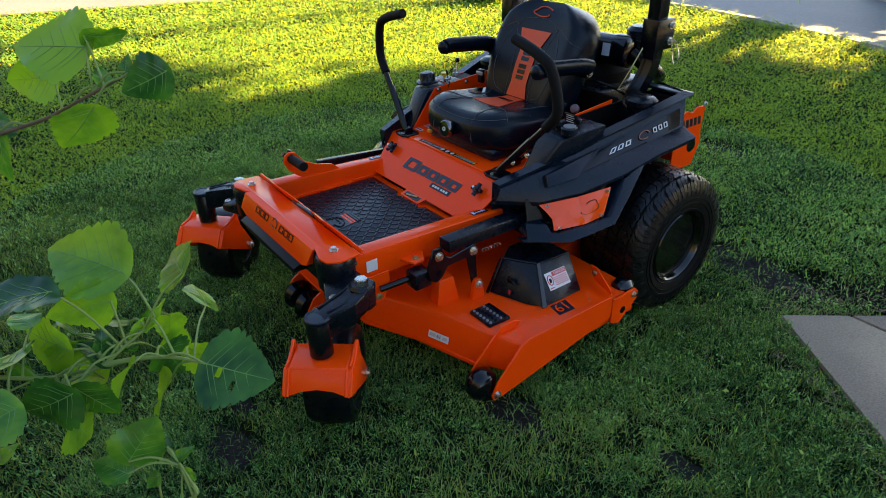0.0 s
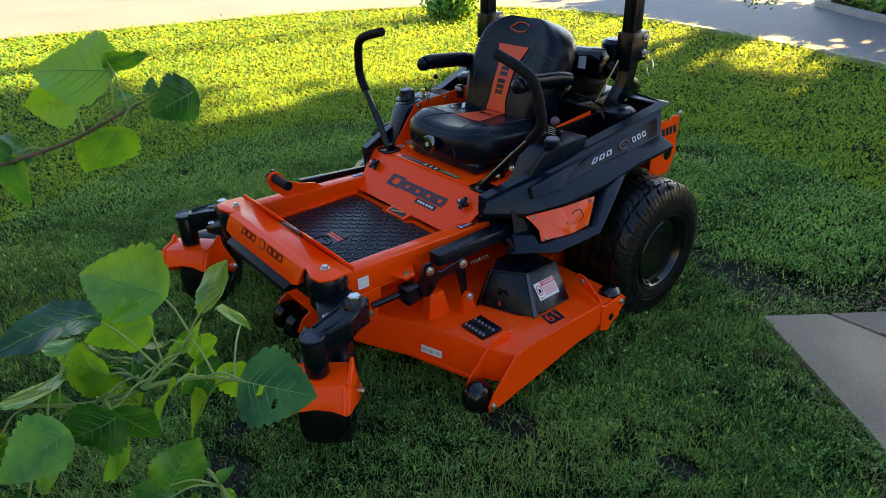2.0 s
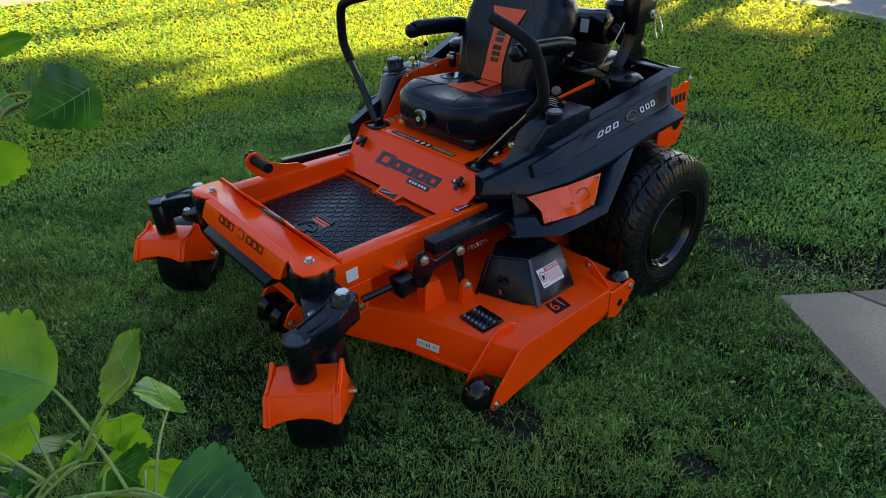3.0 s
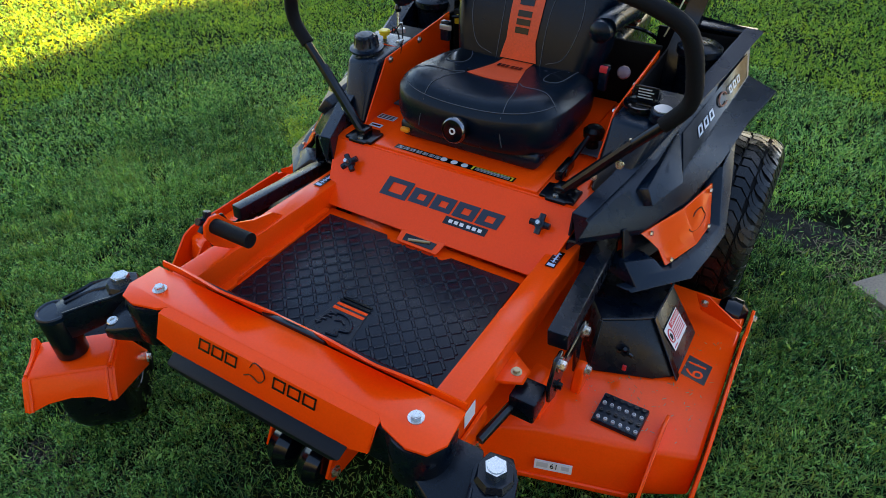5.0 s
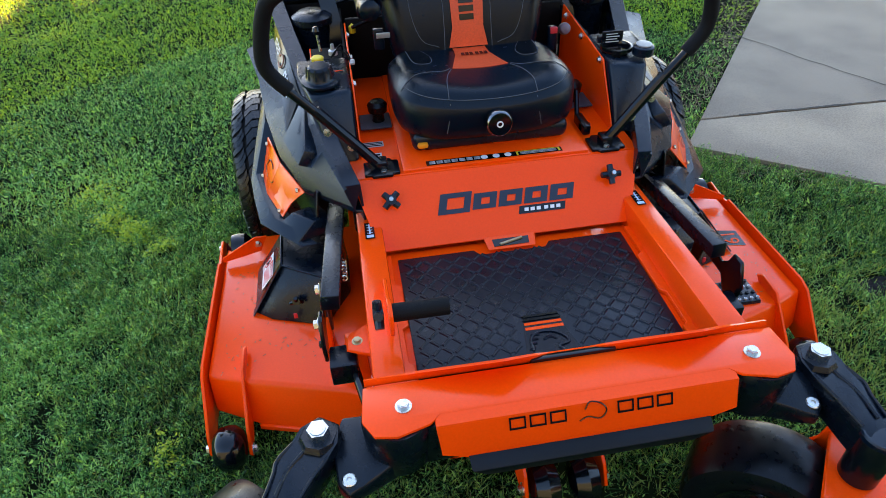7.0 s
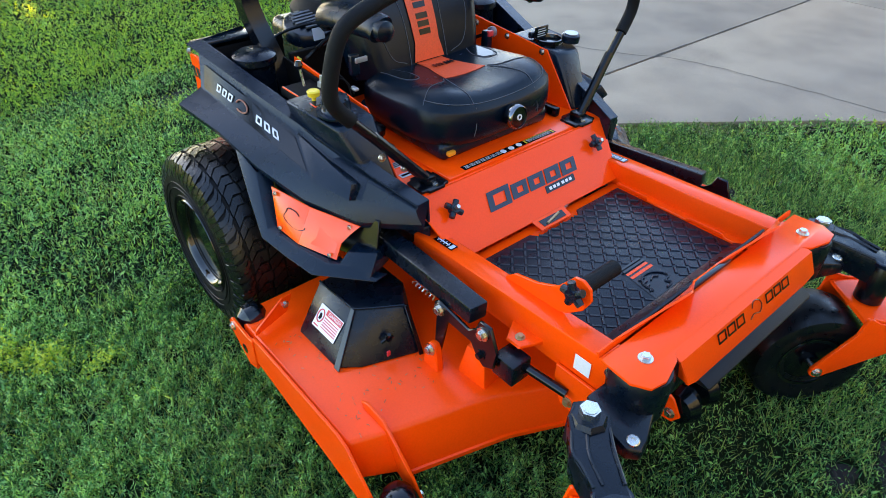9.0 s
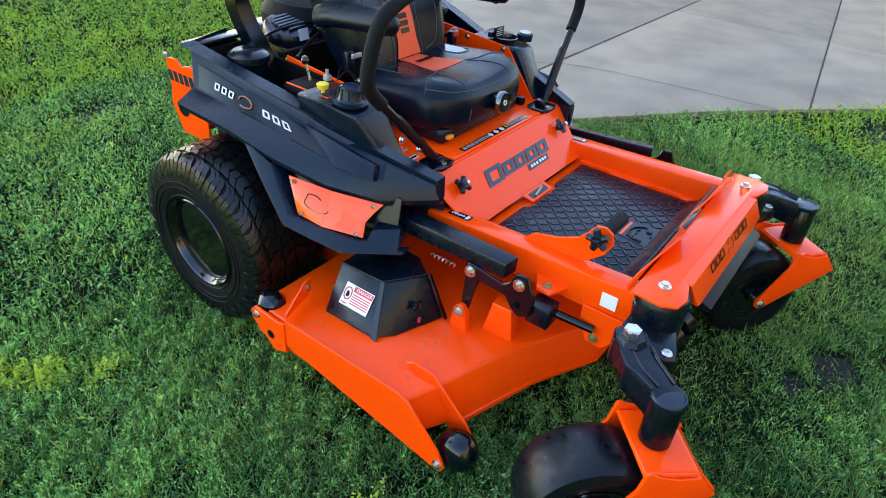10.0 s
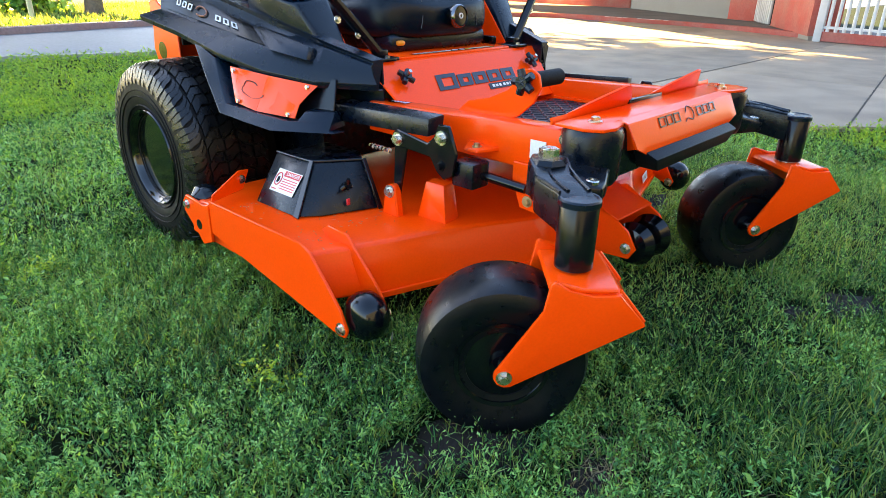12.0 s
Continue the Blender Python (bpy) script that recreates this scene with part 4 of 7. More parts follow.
        # folded inner ledge with notches
        ys = [-0.56, -0.47, -0.46, -0.36, -0.35, -0.22, -0.21, -0.10]
        wide = [0.300, 0.300, 0.312, 0.312, 0.298, 0.298, 0.312, 0.312]
        pts = [(s * w, y, 0.447) for y, w in zip(ys, wide)] + [(s * 0.325, -0.10, 0.447), (s * 0.325, -0.56, 0.447)]
        part("inner_ledge", plate(pts, 0.011, 0.001, out=(0, 0, 1)), ORANGE, r)
        # height decal
        m = face_pose((s * 0.357, -0.055, 0.5115), (0.999, 0, 0), (0, 1, -0.04))
        d = part("height_decal", flat_bars(m, [(-0.012, 0.012, -0.035, 0.035)], 0.0007), BLACK_GLOSS, r)
        part("height_decal_mark", flat_bars(m @ pose(0, 0, 0.0008), [(-0.009, 0.009, -0.031, -0.02), (-0.002, 0.002, -0.015, 0.03)] + [(-0.007, 0.007, y, y + 0.002) for y in (-0.012, 0.0, 0.012, 0.024)], 0.0004), BLUE_WHITE, d)
        # hanging bracket below the rail's front
        bm = side_plate(s * 0.394, [(-0.475, 0.44), (-0.60, 0.44), (-0.60, 0.40), (-0.545, 0.330), (-0.50, 0.335), (-0.475, 0.40)], 0.008)
        b = part("hanging_bracket", bm, ORANGE, mower)
        bolt("bolt", (s * 0.399, -0.522, 0.354), (s, 0, 0), 0.009, b, YELLOW_ZINC)
        m = face_pose((s * 0.3905, -0.535, 0.476), (0, -s, 0), (0, 0, 1))
        st = part("serial_sticker", flat_bars(m, [(-0.021, 0.021, -0.021, 0.021)], 0.0007), WHITE, r)
        part("sticker_text", flat_bars(m @ pose(0, 0, 0.0008), [(-0.017, 0.017, y, y + 0.003) for y in (-0.016, -0.009, -0.002, 0.005, 0.012)], 0.0003), SLATE, st)
        bolt("bolt", (s * 0.392, -0.604, 0.512), (s, -0.4, 0), 0.009, r, ZINC)
        # small lug with a bolt on the rail's outer face
        lug = part("rail_lug", solid([(s * 0.386, -0.425, 0.452), (s * 0.44, -0.40, 0.452), (s * 0.44, -0.36, 0.452), (s * 0.386, -0.33, 0.452)], [(s * 0.386, -0.425, 0.462), (s * 0.436, -0.40, 0.458), (s * 0.436, -0.36, 0.458), (s * 0.386, -0.33, 0.462)], 0.001), ORANGE, r)
        bolt("bolt", (s * 0.415, -0.38, 0.460), (0, 0, 1), 0.008, lug, YELLOW_ZINC)

    sides(rail)
    # foot-lift arm on one side, with a knurled peg and a star knob
    bm = side_plate(-0.338, [(-0.37, 0.50), (-0.44, 0.53), (-0.480, 0.565), (-0.497, 0.60), (-0.490, 0.628), (-0.470, 0.640), (-0.446, 0.636), (-0.430, 0.615), (-0.405, 0.585), (-0.35, 0.560), (-0.285, 0.545), (-0.255, 0.52), (-0.25, 0.50)], 0.008)
    arm = part("lift_pedal_arm", bm, ORANGE, mower)
    part("foot_peg", cyl((-0.335, -0.463, 0.612), (-0.222, -0.463, 0.612), 0.0185, segs=24, bevel=0.003), FOAM_GRIP, arm, "knurled black foot peg")
    bm = cyl((-0.352, -0.463, 0.612), (-0.372, -0.463, 0.612), 0.015, segs=16)
    for i in range(5):
        a = radians(72 * i)
        cyl((-0.362, -0.463, 0.612), (-0.362, -0.463 + 0.029 * math.cos(a), 0.612 + 0.029 * math.sin(a)), 0.011, 0.009, 10, 0.002, bm)
    part("star_knob", bm, BLACK_PLASTIC, arm)


def nose():
    bm = bmesh.new()
    edge = [(-0.408, -0.585), (-0.415, -0.66), (-0.395, -0.695), (-0.355, -0.702), (-0.295, -0.685), (-0.275, -0.668), (0.275, -0.668), (0.295, -0.685), (0.355, -0.702), (0.395, -0.695), (0.415, -0.66), (0.408, -0.585)]
    front = part("front_plate", solid([(x, y, 0.541) for x, y in edge], [(x, y, 0.548) for x, y in edge], 0.0015), ORANGE, mower)
    bm = loft([[(x, -0.667, 0.5475), (x * 1.0, -0.690, 0.543), (x * 0.985, -0.716, 0.492), (x * 0.80, -0.715, 0.470)] for x in np.linspace(-0.285, 0.285, 15)], 0.006)
    part("nose_panel", bm, ORANGE, front)
    for s in (-1, 1):
        part("nose_cheek", plate([(s * 0.287, -0.667, 0.545), (s * 0.287, -0.690, 0.543), (s * 0.281, -0.716, 0.492), (s * 0.25, -0.655, 0.468)], 0.005, out=(-s, 0, 0)), ORANGE, front)
        bolt("plate_bolt", (s * 0.338, -0.640, 0.549), (0, 0, 1), 0.0105, front)
    # maker's name as plain marks
    m = face_pose((0, -0.6985, 0.5285), (1, 0, 0), (0, 0.026, 0.051)) @ Matrix.Diagonal((1.18, 1.25, 1, 1))
    for x in (-0.132, -0.100, -0.068, 0.040, 0.072, 0.104):
        part("name_mark", flat_bars(m, ring_bars(x, x + 0.026, -0.010, 0.009, 0.0026), 0.0015), BLACK_GLOSS, front, "thin black outline mark of the maker's name")
    part("badge_outline", tube([m @ Vector(p) for p in ((-0.022, -0.013, 0.001), (-0.008, -0.008, 0.001), (0.012, -0.013, 0.001), (0.022, -0.002, 0.001), (0.014, 0.010, 0.001), (-0.004, 0.015, 0.001), (-0.012, 0.004, 0.001))], 0.0012, 6, smooth=4), BLACK_GLOSS, front)
    # upturned lip between plate and floor mat
    xs = np.linspace(-0.405, 0.405, 55)
    def hump(x):
        return max(0.0, 1 - abs(x + 0.155) / (0.19 if x < -0.155 else 0.10)) + max(0.0, 1 - abs(x - 0.235) / (0.19 if x < 0.235 else 0.10))

    bm = loft([[(x, -0.577, 0.540), (x, -0.577 - 0.018 * hump(x), 0.549 + 0.022 * hump(x)), (x, -0.574 - 0.044 * hump(x), 0.556 + 0.048 * hump(x))] for x in xs], 0.005)
    part("upturned_lip", bm, ORANGE, front)
    part("lip_slot", box(-0.085, 0.085, -0.586, -0.574, 0.540, 0.556, 0.002), BLACK_GLOSS, front)
    # bumper and axle beam
    bm = solid([(-0.20, -0.732, 0.430), (0.20, -0.732, 0.430), (0.21, -0.66, 0.435), (-0.21, -0.66, 0.435)], [(-0.232, -0.742, 0.464), (0.232, -0.742, 0.464), (0.236, -0.690, 0.488), (-0.236, -0.690, 0.488)], 0.004)
    part("front_bumper", bm, BUMPER, mower, "black bumper strip below the nose")
    beam = part("axle_beam", box(-0.34, 0.34, -0.685, -0.60, 0.425, 0.535, 0.008), BLACK_CAST, mower)
    for s in (-1, 1):
        part("pivot_housing", lathe([(0, 0.0), (0, 0.055), (0.012, 0.062), (0.105, 0.066), (0.118, 0.06), (0.118, 0)], (s * 0.352, -0.645, 0.423), (0, 0, 1), 28), BLACK_CAST, beam)


def caster(s, post, trail):
    """One front caster: arm, fork and wheel. trail: the level direction from the post to the wheel."""
    px, py = post
    top, low = 0.468, 0.336
    t = Vector((trail[0], trail[1], 0)).normalized()
    a = Vector((-t.y, t.x, 0))
    P = Vector((px, py, 0))
    # arm from the beam's pivot to the post
    away = (P - Vector((s * 0.40, -0.64, 0))).normalized()
    across = Vector((-away.y, away.x, 0))
    h = Vector((s * 0.497, -0.636, 0))
    lo = [Vector((s * 0.36, -0.60, 0)), Vector((s * 0.455, -0.598, 0)), Vector((s * 0.475, -0.64, 0)), Vector((s * 0.472, -0.715, 0)), Vector((s * 0.452, -0.738, 0)), Vector((s * 0.425, -0.730, 0)), Vector((s * 0.36, -0.70, 0))]
    arm = part("caster_arm", solid([(p.x, p.y, 0.42) for p in lo], [(p.x, p.y, z) for p, z in zip(lo, (0.488, 0.490, 0.482, 0.452, 0.448, 0.450, 0.472))], 0.006), BLACK_CAST, mower)
    run = (P - h).normalized()
    side = Vector((-run.y, run.x, 0))
    if side.x * s < 0:
        side = -side
    L = (P - h).length

    def cast(u, v, z):
        q = h + run * (u * L) + side * v
        return (q.x, q.y, z)

    shape = [(-0.22, -0.022), (-0.22, 0.022), (0.0, 0.041), (0.22, 0.044), (0.42, 0.055), (0.56, 0.048), (0.80, 0.035), (1.0, 0.033), (1.0, -0.033), (0.70, -0.034), (0.35, -0.034), (0.0, -0.041)]
    web = part("arm_web", solid([cast(u, v * 0.92, 0.425 - 0.035 * max(0, u)) for u, v in shape], [cast(u, v, 0.500 - 0.018 * min(1, max(0, u / 0.35)) - 0.022 * max(0, u - 0.35)) for u, v in shape], 0.004), BLACK_CAST, arm)
    for line in ([(0.16, 0.040), (0.42, 0.049), (0.58, 0.040), (0.86, 0.030)], [(0.16, -0.034), (0.45, -0.029), (0.86, -0.028)], [(0.20, 0.012), (0.50, 0.020), (0.84, 0.012)]):
        part("arm_rib", tube([cast(u, v, 0.483 - 0.018 * (u - 0.3)) for u, v in line], 0.0045, 8, 0.0035, smooth=4), BLACK_CAST, web)
    part("arm_boss", lathe([(0, 0), (0, 0.042), (0.066, 0.040), (0.076, 0.033), (0.076, 0)], (h.x, h.y, 0.424), (0, 0, 1), 8), BLACK_CAST, arm, smooth=20)
    bolt("hex_bolt", (h.x, h.y, 0.4995), (0, 0, 1), 0.0205, arm, ZINC, False, "large plated hex bolt")
    sc = Vector((s * 0.450, -0.712, 0.455))
    part("cap_screw", lathe([(-0.004, 0.0135), (0.004, 0.0135), (0.006, 0.011), (0.006, 0.005), (0.003, 0.004), (0.003, 0)], sc, (0, -0.1, 1), 18), ZINC, arm)
    # post
    tall = top - low
    post_ob = part("caster_post", lathe([(0, 0), (0, 0.036), (tall - 0.014, 0.037), (tall - 0.010, 0.0345), (tall - 0.008, 0)], (px, py, low), (0, 0, 1), 32), BLACK_PAINT, mower, "black caster post with a round cap")
    part("post_cap", lathe([(0, 0.036), (0.001, 0.0395), (0.011, 0.0395), (0.0145, 0.037), (0.0145, 0.033), (0.0125, 0.031), (0.0140, 0)], (px, py, top - 0.0125), (0, 0, 1), 32), BLACK_PLASTIC, post_ob, "round black plastic cap")
    part("post_washer", cyl((px, py, low - 0.006), (px, py, low + 0.001), 0.026, segs=20), ZINC, mower)
    # fork: folded plate
    w, axle = 0.098, P + t * 0.128

    def at(along, across_, z):
        q = P + t * along + a * across_
        return (q.x, q.y, z)

    fork = part("caster_fork", solid([at(-0.072, -w, 0.318), at(-0.072, w, 0.318), at(0.055, w, 0.318), at(0.055, -w, 0.318)], [at(-0.066, -w + 0.012, 0.331), at(-0.066, w - 0.012, 0.331), at(0.052, w - 0.012, 0.331), at(0.052, -w + 0.012, 0.331)], 0.004), ORANGE, mower)
    part("fork_front", solid([at(-0.070, -w, 0.325), at(-0.070, w, 0.325), at(-0.118, w * 0.98, 0.262), at(-0.108, w * 0.5, 0.276), at(-0.104, 0, 0.280), at(-0.108, -w * 0.5, 0.276), at(-0.118, -w * 0.98, 0.262)],
                             [at(-0.063, -w, 0.324), at(-0.063, w, 0.324), at(-0.110, w * 0.98, 0.261), at(-0.100, w * 0.5, 0.275), at(-0.096, 0, 0.279), at(-0.100, -w * 0.5, 0.275), at(-0.110, -w * 0.98, 0.261)], 0.001), ORANGE, fork)
    for k in (-1, 1):
        lo_ = [(-0.066, 0.326), (-0.02, 0.324), (0.020, 0.333), (0.046, 0.349), (0.056, 0.346), (0.066, 0.290), (0.138, 0.176), (0.147, 0.162), (0.148, 0.149), (0.141, 0.137), (0.129, 0.131), (0.116, 0.132), (-0.118, 0.266)]
        leg = part("fork_leg", solid([at(u, k * (w + 0.006), z) for u, z in lo_], [at(u, k * (w - 0.006), z) for u, z in lo_], 0.004), ORANGE, fork)
        part("fork_fold", tube([at(-0.068, k * (w - 0.012), 0.327), at(-0.095, k * (w - 0.013), 0.294), at(-0.117, k * (w - 0.012), 0.266)], 0.0045, 8), ORANGE, fork)
        part("fork_fold", tube([at(-0.060, k * (w - 0.004), 0.331), at(0.0, k * (w - 0.004), 0.331), at(0.044, k * (w - 0.002), 0.344)], 0.0045, 8), ORANGE, fork)
        q = axle + a * k * (w + 0.006)
        bolt("axle_bolt", (q.x, q.y, 0.153), a * k, 0.010, leg)
    # wheel
    wheel = part("caster_wheel", lathe([(-0.062, 0.070), (-0.066, 0.09), (-0.075, 0.118), (-0.078, 0.138), (-0.072, 0.155), (-0.055, 0.1635), (-0.02, 0.166), (0.02, 0.166), (0.055, 0.1635), (0.072, 0.155), (0.078, 0.138), (0.075, 0.118), (0.066, 0.09), (0.062, 0.070)], (axle.x, axle.y, 0.155), a, 56, closed=True), DUSTY_RUBBER, mower, "smooth black caster tyre")
    bm = lathe([(-0.060, 0.084), (-0.069, 0.092), (-0.067, 0.084), (-0.058, 0.080), (-0.056, 0.072), (-0.040, 0.069), (-0.036, 0.060), (-0.02, 0.056), (-0.02, 0.026), (-0.07, 0.024), (-0.07, 0.0)], (axle.x, axle.y, 0.155), a, 32)
    lathe([(0.060, 0.084), (0.069, 0.092), (0.067, 0.084), (0.058, 0.080), (0.056, 0.072), (0.040, 0.069), (0.036, 0.060), (0.02, 0.056), (0.02, 0.026), (0.07, 0.024), (0.07, 0.0)], (axle.x, axle.y, 0.155), a, 32, bm)
    part("rim", bm, BLACK_GLOSS, wheel)
    part("axle_shaft", cyl(axle + a * w + Vector((0, 0, 0.154)), axle - a * w + Vector((0, 0, 0.154)), 0.008, segs=12), ZINC, wheel)


def deck():
    half = [(-0.80, 0.325), (-0.803, -0.235), (-0.69, -0.275), (-0.46, -0.345), (-0.265, -0.445)]
    top = half + [(-x, y) for x, y in reversed(half)]
    bottom = [(-0.80, 0.335), (-0.805, -0.26), (-0.69, -0.325), (-0.44, -0.400), (-0.235, -0.497)]
    bottom = bottom + [(-x, y) for x, y in reversed(bottom)]
    shell = part("deck_shell", solid([(x, y, 0.148) for x, y in bottom], [(x, y, DECK_TOP) for x, y in top], 0.010, segs=3), ORANGE, mower, "wide orange mower deck")
    part("deck_rear", box(-0.42, 0.42, 0.31, 0.56, 0.150, 0.250, 0.01), ORANGE, shell)
    part("front_hem", solid([(x, y - 0.004, 0.138) for x, y in bottom[2:8]] + [(x, y + 0.01, 0.138) for x, y in reversed(bottom[2:8])], [(x, y - 0.004, 0.152) for x, y in bottom[2:8]] + [(x, y + 0.01, 0.152) for x, y in reversed(bottom[2:8])], 0.001), ORANGE, shell)

    def side(s):
        sp = part("deck_side_plate", side_plate(s * 0.812, [(0.185, 0.190), (0.185, 0.280), (-0.215, 0.282), (-0.250, 0.270), (-0.350, 0.165), (-0.372, 0.122), (-0.364, 0.102), (-0.345, 0.100), (-0.05, 0.150)], 0.008), ORANGE, mower)
        bolt("roller_bolt", (s * 0.816, -0.352, 0.121), (s, 0, 0), 0.010, sp)
        part("inner_rib", side_plate(s * 0.712, [(-0.165, 0.274), (-0.19, 0.290), (-0.255, 0.285), (-0.36, 0.185), (-0.395, 0.132), (-0.385, 0.112), (-0.30, 0.145)], 0.008), ORANGE, mower)
        bolt("roller_bolt", (s * 0.708, -0.376, 0.128), (-s, 0, 0), 0.010, mower)
        part("anti_scalp_roller", lathe([(-0.042, 0), (-0.040, 0.02), (-0.034, 0.040), (-0.018, 0.0535), (0, 0.056), (0.018, 0.0535), (0.034, 0.040), (0.040, 0.02), (0.042, 0)], (s * 0.761, -0.374, 0.142), (1, 0, 0), 28), BLACK_GLOSS, mower, "round black anti-scalp roller")
        # rear bracket with roller
        rb = part("rear_bracket", side_plate(s * 0.815, [(0.185, 0.165), (0.185, 0.270), (0.21, 0.262), (0.305, 0.270), (0.325, 0.250), (0.322, 0.222), (0.255, 0.165), (0.235, 0.145)], 0.009), ORANGE, mower)
        bolt("bracket_bolt", (s * 0.820, 0.300, 0.245), (s, 0, 0), 0.009, rb)
        part("bracket_hole", cyl((s * 0.8197, 0.245, 0.200), (s * 0.8206, 0.245, 0.200), 0.014, segs=18), BLACK_GLOSS, rb)
        part("bracket_tab", plate([(s * 0.80, 0.195, 0.27), (s * 0.69, 0.225, 0.275), (s * 0.665, 0.23, 0.325), (s * 0.70, 0.222, 0.330), (s * 0.80, 0.19, 0.290)], 0.006, out=(0, 1, 0)), ORANGE, rb)
        bolt("tab_bolt", (s * 0.695, 0.222, 0.305), (0, -1, 0), 0.008, rb)
        part("rear_roller", lathe([(-0.04, 0), (-0.038, 0.025), (-0.02, 0.045), (0, 0.048), (0.02, 0.045), (0.038, 0.025), (0.04, 0)], (s * 0.765, 0.30, 0.240), (1, 0, 0), 24), BLACK_GLOSS, mower)
        # belt cover
        lo = [(0.700, 0.150), (0.698, -0.030), (0.648, -0.070), (0.500, -0.122), (0.43, 0.0), (0.43, 0.16)]
        hi = [(0.610, 0.168), (0.605, 0.015), (0.565, -0.012), (0.495, -0.055), (0.44, 0.02), (0.44, 0.165)]
        cover = part("belt_cover", solid([(s * x, y, DECK_TOP + 0.002) for x, y in lo], [(s * x, y, 0.378) for x, y in hi], 0.006), BLACK_CAST, mower, "black folded belt cover with a warning label")
        lo1, lo2, hi1, hi2 = (Vector((s * x, y, z)) for x, y, z in ((0.700, 0.150, DECK_TOP + 0.002), (0.698, -0.03, DECK_TOP + 0.002), (0.610, 0.168, 0.378), (0.605, 0.015, 0.378)))
        right = (lo2 - lo1) if s < 0 else (lo1 - lo2)
        upw = (hi1 + hi2 - lo1 - lo2) / 2
        m = face_pose((lo1 + lo2 + hi1 + hi2) / 4 + Vector((s * 0.0015, -0.008, 0.001)), right, upw) @ Matrix.Scale(0.84, 4)
        lab = part("danger_label", flat_bars(m, [(-0.060, 0.060, -0.036, 0.040)], 0.0012), WHITE, cover)
        part("danger_band", flat_bars(m @ pose(0, 0, 0.0013), [(-0.022, 0.058, 0.018, 0.037)], 0.0006), RED, lab)
        part("danger_icon", tube([m @ Vector((-0.040 + 0.0145 * math.cos(q), 0.006 + 0.021 * math.sin(q), 0.0016)) for q in np.linspace(0, 2 * math.pi, 25)], 0.0019, 5), RED, lab)
        part("danger_icon", flat_bars(m @ pose(0, 0, 0.0013), [(-0.046, -0.036, -0.006, 0.014), (-0.036, -0.033, -0.002, 0.008)], 0.0005), MATT_BLACK, lab)
        lettering("danger_word", "DANGER", 0.0165, WHITE, lab, m @ pose(0.022, 0.0275, 0.0022), 0.0004)
        part("danger_text", flat_bars(m @ pose(0, 0, 0.0013), [(-0.020, 0.054, y, y + 0.0035) for y in (0.008, 0.000, -0.008, -0.016, -0.024)] + [(-0.055, -0.030, -0.030, -0.026)], 0.0005), RED, lab)
        fwd = (lo2 - lo1).normalized()
        part("cover_flange", plate([lo2 - fwd * 0.006, lo2 + fwd * 0.016 + Vector((0, 0, -0.001)), hi2 + fwd * 0.010 + Vector((0, 0, 0.004)), hi2 - fwd * 0.006 + Vector((0, 0, 0.004))], 0.004, 0.0012, out=(s * 0.8, 0, 0.6)), BLACK_GLOSS, cover)
        part("cover_flange", plate([(s * 0.506, -0.128, DECK_TOP + 0.002), (s * 0.494, -0.130, DECK_TOP + 0.002), (s * 0.489, -0.060, 0.382), (s * 0.500, -0.060, 0.382)], 0.004, 0.0012, out=(0, -0.85, 0.5)), BLACK_GLOSS, cover)
        part("cover_rim", tube([(s * 0.610, 0.165, 0.379), (s * 0.605, 0.015, 0.379), (s * 0.565, -0.012, 0.379), (s * 0.495, -0.055, 0.379)], 0.0035, 8), BLACK_PLASTIC, cover)
        la = Vector((s * 0.572, -0.072, 0.325))
        bm = cyl(la, la + Vector((0, -0.018, 0.010)), 0.010, segs=12, bevel=0.002)
        for q in range(3):
            a = radians(90 + 120 * q)
            cyl(la + Vector((0, -0.012, 0.006)), la + Vector((0.020 * math.cos(a), -0.012 - 0.008 * math.sin(a), 0.006 + 0.018 * math.sin(a))), 0.006, 0.005, 8, 0.001, bm)
        part("cover_latch", bm, BLACK_GLOSS, cover, "black three-lobed latch knob")
        part("latch_tag", box(s * 0.580 - 0.005, s * 0.580 + 0.005, -0.099, -0.094, 0.283, 0.300, 0.0015), RED, cover)
        # hanger lug, links, bolts
        lug = part("hanger_lug", side_plate(s * 0.497, [(-0.145, DECK_TOP - 0.003), (-0.205, DECK_TOP - 0.003), (-0.195, 0.325), (-0.185, 0.340), (-0.168, 0.340), (-0.157, 0.325)], 0.024, 0.004), ORANGE, mower)
        bolt("lug_bolt", (s * 0.51, -0.176, 0.322), (s, 0, 0), 0.011, lug)
        part("hanger_link", side_plate(s * 0.482, [(-0.165, 0.31), (-0.188, 0.31), (-0.215, 0.44), (-0.205, 0.47), (-0.18, 0.47), (-0.172, 0.44)], 0.008, 0.002), BLACK_PAINT, mower)
        link = part("bell_crank", side_plate(s * 0.488, [(-0.172, 0.440), (-0.170, 0.468), (-0.185, 0.480), (-0.205, 0.478), (-0.29, 0.464), (-0.312, 0.482), (-0.325, 0.515), (-0.36, 0.515), (-0.385, 0.455), (-0.375, 0.40), (-0.345, 0.385), (-0.322, 0.400), (-0.300, 0.432), (-0.200, 0.438)], 0.009, 0.003), BLACK_PAINT, mower)
        bolt("crank_bolt", (s * 0.494, -0.191, 0.457), (s, 0, 0), 0.0115, link)
        bolt("crank_bolt", (s * 0.494, -0.338, 0.485), (s, 0, 0), 0.0115, link)
        bolt("crank_pin", (s * 0.494, -0.335, 0.418), (s, 0, 0), 0.009, link, BLACK_PAINT)
